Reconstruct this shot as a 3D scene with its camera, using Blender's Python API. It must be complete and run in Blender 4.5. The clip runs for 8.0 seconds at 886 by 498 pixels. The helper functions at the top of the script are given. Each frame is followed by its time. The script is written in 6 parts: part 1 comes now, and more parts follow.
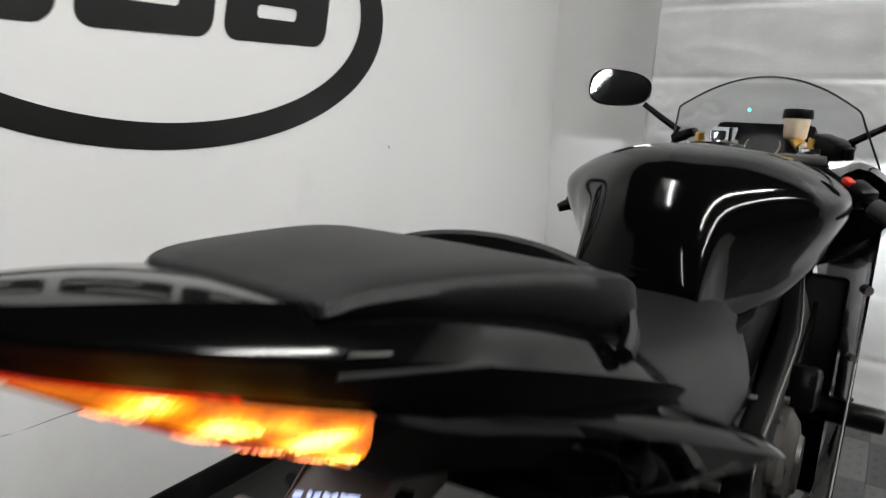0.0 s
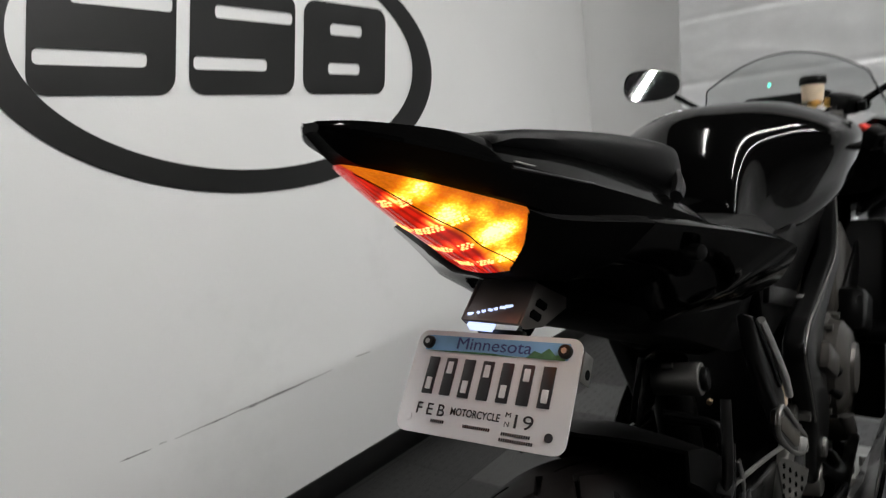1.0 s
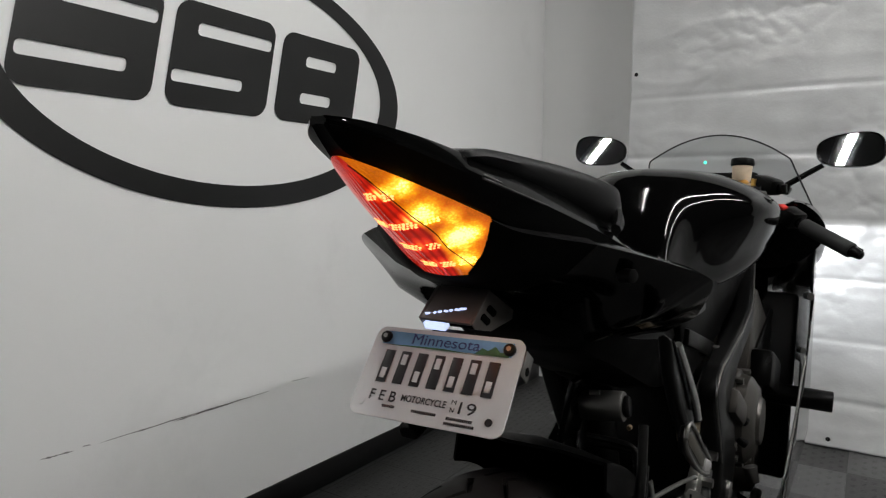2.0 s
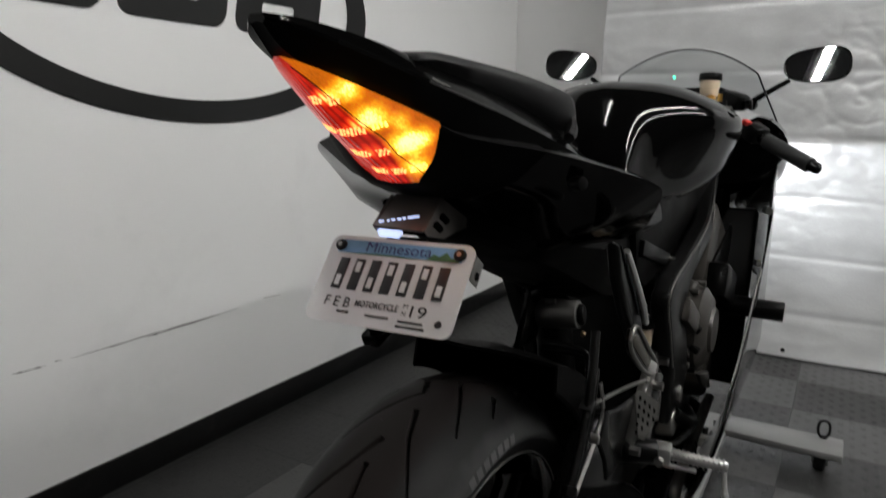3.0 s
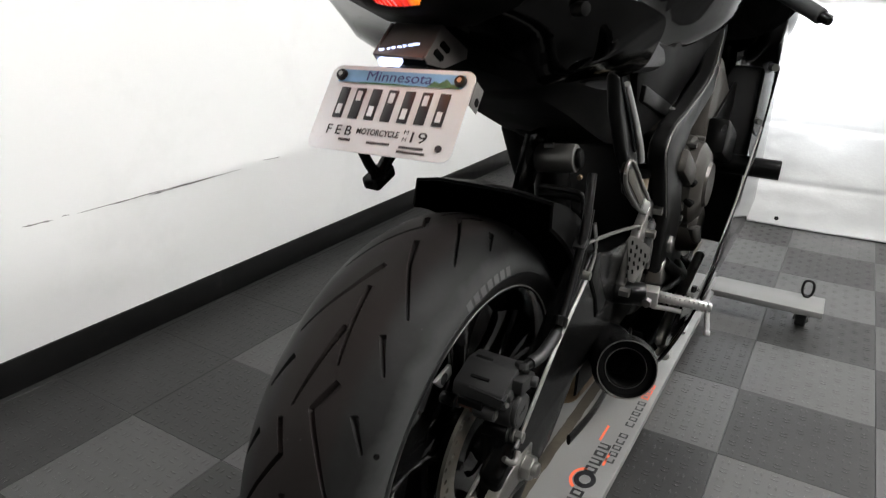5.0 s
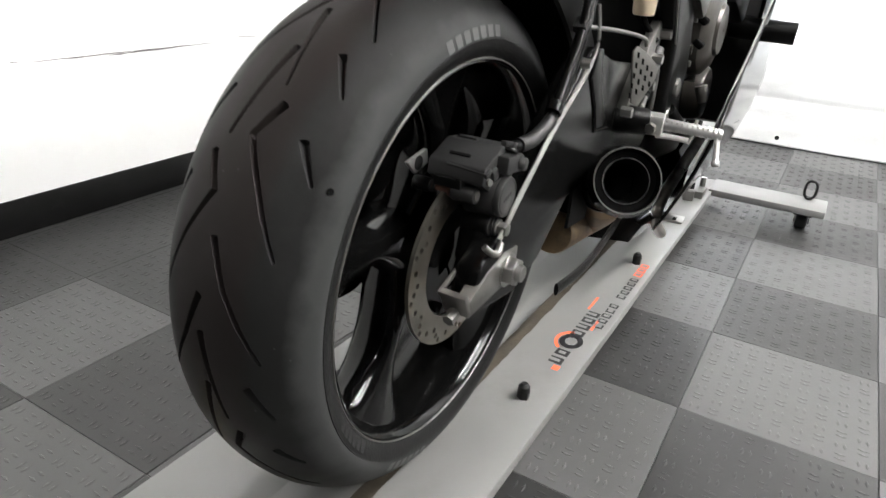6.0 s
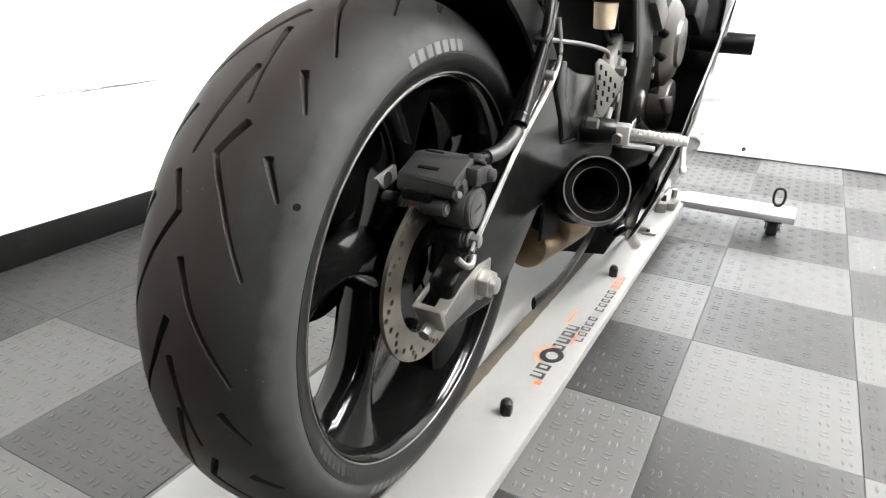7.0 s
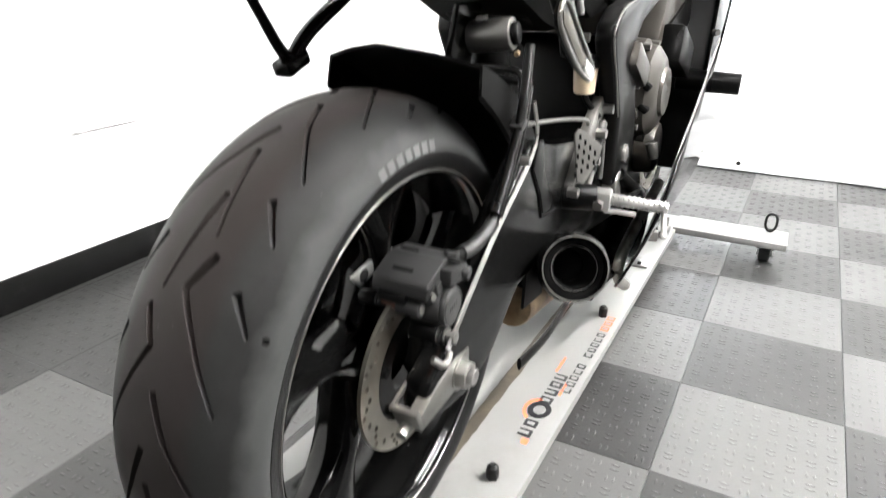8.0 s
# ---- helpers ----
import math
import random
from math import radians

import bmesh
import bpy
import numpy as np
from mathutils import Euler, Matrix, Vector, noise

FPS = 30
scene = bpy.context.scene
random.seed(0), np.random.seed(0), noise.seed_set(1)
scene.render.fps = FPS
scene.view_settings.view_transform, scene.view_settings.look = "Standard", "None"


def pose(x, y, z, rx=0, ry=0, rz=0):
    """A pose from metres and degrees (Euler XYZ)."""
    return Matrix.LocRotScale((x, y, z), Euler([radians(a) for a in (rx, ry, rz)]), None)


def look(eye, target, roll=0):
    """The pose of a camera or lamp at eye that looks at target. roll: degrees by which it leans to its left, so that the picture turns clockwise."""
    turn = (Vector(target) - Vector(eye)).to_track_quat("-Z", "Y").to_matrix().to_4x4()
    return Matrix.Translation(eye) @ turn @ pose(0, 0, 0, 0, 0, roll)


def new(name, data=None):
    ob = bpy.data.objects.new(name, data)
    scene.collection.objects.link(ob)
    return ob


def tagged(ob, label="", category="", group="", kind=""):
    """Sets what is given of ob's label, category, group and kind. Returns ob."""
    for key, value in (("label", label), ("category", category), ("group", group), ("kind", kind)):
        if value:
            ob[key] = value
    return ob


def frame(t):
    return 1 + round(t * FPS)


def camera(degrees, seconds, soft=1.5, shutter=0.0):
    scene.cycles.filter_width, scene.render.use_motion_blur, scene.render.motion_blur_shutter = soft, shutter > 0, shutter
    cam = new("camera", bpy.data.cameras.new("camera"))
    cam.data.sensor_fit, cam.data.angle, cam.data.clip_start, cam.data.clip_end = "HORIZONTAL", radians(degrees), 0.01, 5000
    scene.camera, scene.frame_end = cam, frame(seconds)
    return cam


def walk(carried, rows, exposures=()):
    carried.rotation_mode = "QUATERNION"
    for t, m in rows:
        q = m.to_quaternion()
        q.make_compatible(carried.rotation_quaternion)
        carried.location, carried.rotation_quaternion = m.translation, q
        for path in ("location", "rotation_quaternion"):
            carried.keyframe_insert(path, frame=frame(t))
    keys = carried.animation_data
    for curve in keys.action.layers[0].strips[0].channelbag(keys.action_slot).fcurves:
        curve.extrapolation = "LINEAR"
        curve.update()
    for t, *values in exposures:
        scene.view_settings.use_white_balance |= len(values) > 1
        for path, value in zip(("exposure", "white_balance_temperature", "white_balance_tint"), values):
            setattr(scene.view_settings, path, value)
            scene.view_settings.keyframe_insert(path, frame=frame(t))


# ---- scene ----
cam = camera(67.4, 8.0, soft=1.2, shutter=0.4)
PATH = [
    (0, (-0.062, -0.732, 1.151), (-1.155, 0.876, 0.683), 1.4),
    (0.3, (0.04, -0.831, 1.147), (-1.15, 0.71, 0.69), -0.4),
    (0.5, (0.074, -0.851, 1.144), (-1.164, 0.65, 0.682), 2.4),
    (0.8, (0.037, -0.912, 1.094), (-1.26, 0.561, 0.706), -6.1),
    (1, (0.024, -0.968, 1.059), (-1.204, 0.582, 0.76), -6.3),
    (1.2, (0.018, -1.003, 1.042), (-1.171, 0.594, 0.856), -4.2),
    (2.3, (0.059, -1.047, 1.021), (-1.019, 0.631, 0.862), 1.1),
    (2.5, (0.06, -1.043, 1.018), (-1.011, 0.636, 0.837), 0.9),
    (3, (0.075, -1.039, 1.01), (-0.938, 0.641, 0.624), 0.6),
    (3.5, (0.083, -1.052, 0.998), (-0.866, 0.603, 0.395), 1.0),
    (4, (0.081, -1.058, 0.993), (-0.851, 0.565, 0.289), 1.3),
    (4.2, (0.08, -1.057, 0.99), (-0.853, 0.562, 0.278), 1.4),
    (5.3, (0.094, -1.068, 0.928), (-0.874, 0.512, 0.173), 1.2),
    (5.5, (0.072, -1.045, 0.851), (-0.888, 0.528, 0.074), 2.2),
    (5.7, (0.073, -1.041, 0.787), (-0.877, 0.527, -0.013), 2.8),
    (6, (0.098, -1.034, 0.714), (-0.8, 0.545, -0.124), 3.4),
    (6.5, (0.11, -1.037, 0.693), (-0.761, 0.579, -0.099), 1.9),
    (7, (0.107, -1.032, 0.699), (-0.758, 0.604, -0.06), 1.4),
    (7.5, (0.109, -1.028, 0.702), (-0.745, 0.616, -0.053), 1.3),
    (7.8, (0.114, -1.019, 0.735), (-0.737, 0.632, -0.005), 1.2),
    (8, (0.114, -0.984, 0.81), (-0.754, 0.64, 0.03), 0.3),
]
EXPOSURE = [(0.0, 0.05), (1.0, -0.15), (2.4, -0.42), (3.0, -0.36), (3.5, -0.12), (4.0, 0.28), (5.4, 1.05), (6.0, 1.62), (6.6, 2.42), (8.0, 2.52)]
walk(cam, [(t, look(eye, target, roll)) for t, eye, target, roll in PATH], EXPOSURE)

# ---- world and light ----
world = bpy.data.worlds.new("world")
scene.world = world
world.use_nodes = True
world.node_tree.nodes["Background"].inputs[0].default_value = (0.8, 0.85, 0.9, 1)
world.node_tree.nodes["Background"].inputs[1].default_value = 0.02


# ---- materials ----
def material(name, colour, rough=0.5, metal=0.0, vary=0.15, scale=8.0, grain=0.0, grain_scale=300.0, coat=0.0, spec=0.5,
             stain=None, stain_scale=3.0, stain_low=0.55, stain_high=0.75, rough_vary=0.1):
    """Principled surface with broad tone variation, optional stains and fine relief, in object space."""
    m = bpy.data.materials.new(name)
    m.use_nodes = True
    nt = m.node_tree
    bsdf = nt.nodes["Principled BSDF"]
    bsdf.inputs["Metallic"].default_value = metal
    bsdf.inputs["Coat Weight"].default_value = coat
    bsdf.inputs["Coat Roughness"].default_value = 0.03
    bsdf.inputs["Specular IOR Level"].default_value = spec
    tc = nt.nodes.new("ShaderNodeTexCoord")
    n1 = nt.nodes.new("ShaderNodeTexNoise")
    n1.inputs["Scale"].default_value = scale
    n1.inputs["Detail"].default_value = 6
    nt.links.new(tc.outputs["Object"], n1.inputs["Vector"])
    ramp = nt.nodes.new("ShaderNodeMapRange")
    ramp.inputs["To Min"].default_value = 1 - vary
    ramp.inputs["To Max"].default_value = 1 + vary
    ramp.inputs["From Min"].default_value = 0.3
    ramp.inputs["From Max"].default_value = 0.7
    nt.links.new(n1.outputs["Fac"], ramp.inputs["Value"])
    mul = nt.nodes.new("ShaderNodeVectorMath")
    mul.operation = "SCALE"
    mul.inputs[0].default_value = colour
    nt.links.new(ramp.outputs[0], mul.inputs["Scale"])
    out = mul.outputs[0]
    if stain:
        n2 = nt.nodes.new("ShaderNodeTexNoise")
        n2.inputs["Scale"].default_value = stain_scale
        n2.inputs["Detail"].default_value = 10
        n2.inputs["Roughness"].default_value = 0.65
        nt.links.new(tc.outputs["Object"], n2.inputs["Vector"])
        r2 = nt.nodes.new("ShaderNodeMapRange")
        r2.inputs["From Min"].default_value = stain_low
        r2.inputs["From Max"].default_value = stain_high
        nt.links.new(n2.outputs["Fac"], r2.inputs["Value"])
        mix = nt.nodes.new("ShaderNodeMix")
        mix.data_type = "RGBA"
        nt.links.new(r2.outputs[0], mix.inputs["Factor"])
        nt.links.new(out, mix.inputs["A"])
        mix.inputs["B"].default_value = (*stain, 1)
        out = mix.outputs["Result"]
    nt.links.new(out, bsdf.inputs["Base Color"])
    rr = nt.nodes.new("ShaderNodeMapRange")
    rr.inputs["From Min"].default_value = 0.3
    rr.inputs["From Max"].default_value = 0.7
    rr.inputs["To Min"].default_value = max(0.02, rough - rough_vary * rough)
    rr.inputs["To Max"].default_value = min(1, rough + rough_vary * rough)
    nt.links.new(n1.outputs["Fac"], rr.inputs["Value"])
    nt.links.new(rr.outputs[0], bsdf.inputs["Roughness"])
    if grain:
        n3 = nt.nodes.new("ShaderNodeTexNoise")
        n3.inputs["Scale"].default_value = grain_scale
        n3.inputs["Detail"].default_value = 3
        nt.links.new(tc.outputs["Object"], n3.inputs["Vector"])
        b = nt.nodes.new("ShaderNodeBump")
        b.inputs["Strength"].default_value = grain
        b.inputs["Distance"].default_value = 0.002
        nt.links.new(n3.outputs["Fac"], b.inputs["Height"])
        nt.links.new(b.outputs[0], bsdf.inputs["Normal"])
    return m


def emitter(name, colour, strength):
    m = bpy.data.materials.new(name)
    m.use_nodes = True
    b = m.node_tree.nodes["Principled BSDF"]
    b.inputs["Base Color"].default_value = (*[0.8 * c for c in colour], 1)
    b.inputs["Emission Color"].default_value = (*colour, 1)
    b.inputs["Emission Strength"].default_value = strength
    return m


def glass(name, colour, rough=0.02, mix=0.12):
    """Thin clear sheet: mostly see-through, with a weak gloss."""
    m = bpy.data.materials.new(name)
    m.use_nodes = True
    nt = m.node_tree
    nt.nodes.remove(nt.nodes["Principled BSDF"])
    t = nt.nodes.new("ShaderNodeBsdfTransparent")
    t.inputs[0].default_value = (*colour, 1)
    g = nt.nodes.new("ShaderNodeBsdfGlossy")
    g.inputs["Roughness"].default_value = rough
    lw0 = nt.nodes.new("ShaderNodeLayerWeight")
    lw0.inputs["Blend"].default_value = 0.3
    lw = nt.nodes.new("ShaderNodeMapRange")
    lw.inputs["To Min"].default_value = 0.03
    lw.inputs["To Max"].default_value = 0.35
    nt.links.new(lw0.outputs["Facing"], lw.inputs["Value"])
    s = nt.nodes.new("ShaderNodeMixShader")
    nt.links.new(lw.outputs[0], s.inputs[0])
    nt.links.new(t.outputs[0], s.inputs[1])
    nt.links.new(g.outputs[0], s.inputs[2])
    nt.links.new(s.outputs[0], nt.nodes["Material Output"].inputs["Surface"])
    return m


M_WALL = material("wall_paint", (0.76, 0.765, 0.76), 0.6, vary=0.03, scale=1.2, grain=0.15, grain_scale=180, stain=(0.66, 0.665, 0.66), stain_scale=1.7, stain_low=0.58, stain_high=0.85)
M_CEIL = material("dark_ceiling_paint", (0.02, 0.02, 0.02), 0.9, vary=0.2, scale=2)
M_HALL = material("dark_hall_paint", (0.035, 0.035, 0.037), 0.85, vary=0.2, scale=1.5)
M_BASE = material("black_vinyl", (0.005, 0.005, 0.005), 0.4, spec=0.25, vary=0.3, scale=20, stain=(0.02, 0.02, 0.0195), stain_scale=9, stain_low=0.6, stain_high=0.8)
M_LOGO = material("black_decal", (0.008, 0.008, 0.008), 0.35, spec=0.3, vary=0.2, scale=4, grain=0.1, grain_scale=120)
M_SCUFF = material("scuff", (0.2, 0.2, 0.2), 0.7, vary=0.5, scale=60)
M_TILE_L = material("tile_light", (0.070, 0.070, 0.070), 0.42, vary=0.10, scale=5, grain=0.15, grain_scale=500, stain=(0.058, 0.058, 0.057), stain_scale=6, stain_low=0.5, stain_high=0.8, spec=0.34)
M_TILE_D = material("tile_dark", (0.0225, 0.0225, 0.0225), 0.42, vary=0.12, scale=5, grain=0.15, grain_scale=500, stain=(0.032, 0.032, 0.031), stain_scale=6, stain_low=0.52, stain_high=0.8, spec=0.36)
M_TARP = material("tarp", (0.60, 0.61, 0.615), 0.36, metal=0.2, vary=0.08, scale=6, grain=0.25, grain_scale=90, stain=(0.54, 0.55, 0.56), stain_scale=5, stain_low=0.5, stain_high=0.8)
M_GLOSS = material("gloss_black_paint", (0.0015, 0.0015, 0.0015), 0.08, vary=0.2, scale=3, coat=0.04, spec=0.15, rough_vary=0.3)
M_SATIN = material("satin_black_paint", (0.003, 0.003, 0.003), 0.2, spec=0.15, vary=0.2, scale=10, grain=0.05, grain_scale=600)
M_PLASTIC = material("black_plastic", (0.002, 0.002, 0.002), 0.32, spec=0.14, vary=0.25, scale=14, grain=0.12, grain_scale=700)
M_HUGGER = material("matt_black_plastic", (0.002, 0.002, 0.002), 0.5, spec=0.06, vary=0.25, scale=14, grain=0.15, grain_scale=500)
M_FRAME = material("frame_black", (0.0035, 0.0035, 0.0035), 0.3, spec=0.15, metal=0.0, vary=0.25, scale=12, stain=(0.018, 0.017, 0.016), stain_scale=14, stain_low=0.62, stain_high=0.85)
M_SEAT = material("seat_vinyl", (0.0055, 0.0055, 0.0058), 0.42, vary=0.12, scale=6, grain=0.35, grain_scale=900, spec=0.26)
M_RUBBER = material("tyre_rubber", (0.0120, 0.0121, 0.0121), 0.52, spec=0.1, vary=0.14, scale=9, grain=0.05, grain_scale=420, stain=(0.0175, 0.0177, 0.0178), stain_scale=11, stain_low=0.5, stain_high=0.8, rough_vary=0.25)
M_RUBBER_MARK = material("tyre_mark", (0.052, 0.052, 0.052), 0.55, vary=0.2, scale=20)
M_RUST = material("rusty_steel", (0.10, 0.045, 0.03), 0.6, metal=0.4, vary=0.4, scale=60, grain=0.2, grain_scale=500)
M_CALCAP = material("cap_grey", (0.034, 0.034, 0.034), 0.42, metal=0.35, vary=0.15, scale=25, grain=0.08, grain_scale=600)
M_BRIGHT = material("bare_aluminium", (0.56, 0.555, 0.54), 0.34, metal=0.85, vary=0.10, scale=30, grain=0.1, grain_scale=500)
M_PEGPAD = material("worn_peg_rubber", (0.030, 0.026, 0.018), 0.5, vary=0.3, scale=40)
M_PIPE = material("worn_steel_pipe", (0.42, 0.40, 0.37), 0.3, metal=0.9, vary=0.2, scale=20, stain=(0.16, 0.14, 0.12), stain_scale=16, stain_low=0.5, stain_high=0.75)
M_CAL = material("caliper_grey", (0.016, 0.016, 0.0163), 0.5, metal=0.3, vary=0.25, scale=30, grain=0.2, grain_scale=500)
M_RIM = material("rim_black", (0.0022, 0.0022, 0.0022), 0.12, vary=0.25, scale=8, coat=0.05, spec=0.2)
M_DISC = material("disc_steel", (0.23, 0.215, 0.185), 0.34, metal=0.9, vary=0.15, scale=30, stain=(0.22, 0.17, 0.12), stain_scale=14, stain_low=0.5, stain_high=0.8)
M_STEEL = material("steel", (0.34, 0.335, 0.32), 0.34, metal=1.0, vary=0.12, scale=25, stain=(0.35, 0.33, 0.3), stain_scale=30, stain_low=0.58, stain_high=0.8)
M_ALU = material("cast_aluminium", (0.18, 0.176, 0.166), 0.4, metal=0.85, vary=0.1, scale=40, grain=0.2, grain_scale=500)
M_CHROME = material("chrome", (0.75, 0.75, 0.76), 0.1, metal=1.0, vary=0.05, scale=20)
M_ENGINE = material("engine_grey", (0.048, 0.044, 0.039), 0.32, metal=0.45, vary=0.25, scale=18, grain=0.1, grain_scale=300)
M_BROWN = material("heat_stained_pipe", (0.22, 0.155, 0.09), 0.4, metal=0.7, vary=0.4, scale=14, stain=(0.06, 0.05, 0.04), stain_scale=12, stain_low=0.5, stain_high=0.7)
# near-black insides; flat slot and hole pieces carry an opening's shade as colour
M_DARKIN = material("dark_inside", (0.004, 0.004, 0.004), 0.85, vary=0.3, scale=10, spec=0.05)
M_GOLD = material("gold_anodised", (0.75, 0.45, 0.12), 0.3, metal=1.0, vary=0.1, scale=30)
M_AMBERPOT = material("aged_plastic_pot", (0.62, 0.5, 0.36), 0.35, vary=0.15, scale=30)
M_DECK = material("dolly_white_paint", (0.16, 0.16, 0.157), 0.4, vary=0.05, scale=6, grain=0.05, grain_scale=200, stain=(0.125, 0.122, 0.114), stain_scale=5, stain_low=0.56, stain_high=0.85)
M_DIRT = material("dolly_dirty_channel", (0.042, 0.034, 0.022), 0.7, vary=0.25, scale=14, grain=0.3, grain_scale=200, stain=(0.022, 0.016, 0.01), stain_scale=11, stain_low=0.45, stain_high=0.7)
M_PLATE = material("plate_white", (0.66, 0.67, 0.68), 0.4, vary=0.04, scale=20)
M_BLUE = material("plate_blue", (0.17, 0.38, 0.62), 0.4, vary=0.25, scale=22)
M_NAVY = material("plate_navy", (0.03, 0.04, 0.16), 0.4, vary=0.05)
M_GREEN = material("plate_green", (0.05, 0.16, 0.07), 0.4, vary=0.4, scale=90)
M_INK = material("plate_ink", (0.012, 0.012, 0.014), 0.4, vary=0.05)
M_ORANGE = material("orange_print", (0.75, 0.12, 0.05), 0.45, vary=0.05)
M_RED = material("red_plastic", (0.6, 0.03, 0.02), 0.4, vary=0.1)
M_YELLOW = material("yellow_sticker", (0.8, 0.62, 0.05), 0.45, vary=0.05)
M_BRACKET = material("brushed_bracket", (0.17, 0.155, 0.145), 0.36, metal=0.45, vary=0.15, scale=30)
M_MIRROR = material("mirror_glass", (0.85, 0.86, 0.88), 0.02, metal=1.0, vary=0.0)
M_SCREEN = glass("screen_clear", (0.86, 0.88, 0.88))
M_EDGE = material("screen_edge", (0.03, 0.03, 0.032), 0.3)
M_GAUGE = emitter("gauge_face_lit", (0.3, 0.32, 0.34), 0.12)
M_BAND = material("tyre_bead_rubber", (0.0060, 0.0060, 0.0061), 0.45, spec=0.18, vary=0.25, scale=30, grain=0.25, grain_scale=350)


def tread_wear(m, worn, dusty):
    """Brownish worn band round the middle of the tread, pale dust on the shoulder, both with ragged edges, and pale specks."""
    nt = m.node_tree
    bsdf = nt.nodes["Principled BSDF"]
    colour = bsdf.inputs["Base Color"].links[0].from_socket
    tc = nt.nodes.new("ShaderNodeTexCoord")
    split = nt.nodes.new("ShaderNodeSeparateXYZ")
    nt.links.new(tc.outputs["Object"], split.inputs[0])
    ragged = nt.nodes.new("ShaderNodeTexNoise")
    ragged.inputs["Scale"].default_value = 26
    ragged.inputs["Detail"].default_value = 6
    nt.links.new(tc.outputs["Object"], ragged.inputs["Vector"])
    edge = nt.nodes.new("ShaderNodeMath")
    edge.operation = "ABSOLUTE"
    nt.links.new(split.outputs["X"], edge.inputs[0])
    shift = nt.nodes.new("ShaderNodeMath")
    shift.operation = "MULTIPLY_ADD"
    shift.inputs[1].default_value = 0.022
    nt.links.new(ragged.outputs["Fac"], shift.inputs[0])
    nt.links.new(edge.outputs[0], shift.inputs[2])
    speck = nt.nodes.new("ShaderNodeTexVoronoi")
    speck.inputs["Scale"].default_value = 42
    nt.links.new(tc.outputs["Object"], speck.inputs["Vector"])
    for value, lo, hi, tint in ((shift.outputs[0], 0.062, 0.048, worn), (shift.outputs[0], 0.086, 0.098, dusty), (speck.outputs["Distance"], 0.045, 0.02, (0.05, 0.05, 0.05))):
        r = nt.nodes.new("ShaderNodeMapRange")
        r.inputs["From Min"].default_value = lo
        r.inputs["From Max"].default_value = hi
        nt.links.new(value, r.inputs["Value"])
        mix = nt.nodes.new("ShaderNodeMix")
        mix.data_type = "RGBA"
        nt.links.new(r.outputs[0], mix.inputs["Factor"])
        nt.links.new(colour, mix.inputs["A"])
        mix.inputs["B"].default_value = (*tint, 1)
        colour = mix.outputs["Result"]
    nt.links.new(colour, bsdf.inputs["Base Color"])


tread_wear(M_RUBBER, (0.0140, 0.0119, 0.0115), (0.036, 0.037, 0.037))
M_GREENLED = emitter("indicator_green", (0.05, 1.0, 0.55), 4.0)
M_TUBE = emitter("lamp_tube", (1.0, 0.985, 0.96), 150.0)
# same tube colour at under a third of the strength
M_TUBE_DIM = emitter("dim_lamp_tube", (1.0, 0.985, 0.96), 45.0)
M_LAMP_A = emitter("amber_diode", (1.0, 0.62, 0.10), 4.0)
M_LAMP_R = emitter("red_diode", (1.0, 0.34, 0.10), 3.5)
M_PLATEGLOW = emitter("plate_lamp_glow", (0.55, 0.65, 1.0), 1.6)


# ---- building helpers ----
def link_mesh(name, verts, faces, mat, parent=None, label="", smooth=True, angle=35):
    me = bpy.data.meshes.new(name)
    me.from_pydata([tuple(v) for v in verts], [], [tuple(f) for f in faces])
    me.update()
    return link_data(name, me, mat, parent, label, smooth, angle)


def link_data(name, me, mat, parent=None, label="", smooth=True, angle=35):
    if mat is not None:
        me.materials.append(mat)
    bm = bmesh.new()
    bm.from_mesh(me)
    bmesh.ops.recalc_face_normals(bm, faces=bm.faces)
    for f in bm.faces:
        f.smooth = smooth
    if smooth:
        lim = radians(angle)
        for e in bm.edges:
            if len(e.link_faces) == 2 and e.calc_face_angle(0) > lim:
                e.smooth = False
    bm.to_mesh(me)
    bm.free()
    ob = new(name, me)
    if parent is not None:
        ob.parent = parent
    if label:
        ob["label"] = label
    return ob


def part(name, bm, mat, parent, label="", smooth=True, angle=35):
    me = bpy.data.meshes.new(name)
    bm.to_mesh(me)
    bm.free()
    return link_data(name, me, mat, parent, label, smooth, angle)


def thing(name, label, category, m=None, group="", kind=""):
    ob = new(name)
    ob.empty_display_size = 0.05
    if m is not None:
        ob.matrix_basis = m
    return tagged(ob, label, category, group, kind)


def bevelled(bm, width, segs=2, limit=30):
    if width > 0:
        es = [e for e in bm.edges if len(e.link_faces) == 2 and e.calc_face_angle(0) > radians(limit)]
        bmesh.ops.bevel(bm, geom=es, offset=width, segments=segs, affect="EDGES", profile=0.5, clamp_overlap=True)
    return bm


def add_box(bm, c, s, rot=(0, 0, 0), bevel=0.0, segs=2):
    b = bmesh.new()
    bmesh.ops.create_cube(b, size=1)
    bmesh.ops.scale(b, vec=s, verts=b.verts)
    bevelled(b, bevel, segs)
    bmesh.ops.transform(b, matrix=pose(*c, *rot), verts=b.verts)
    merge(bm, b)
    return bm


def merge(bm, b):
    me = bpy.data.meshes.new("tmp")
    b.to_mesh(me)
    b.free()
    bm.from_mesh(me)
    bpy.data.meshes.remove(me)


def box(c, s, rot=(0, 0, 0), bevel=0.002, segs=2):
    return add_box(bmesh.new(), c, s, rot, bevel, segs)


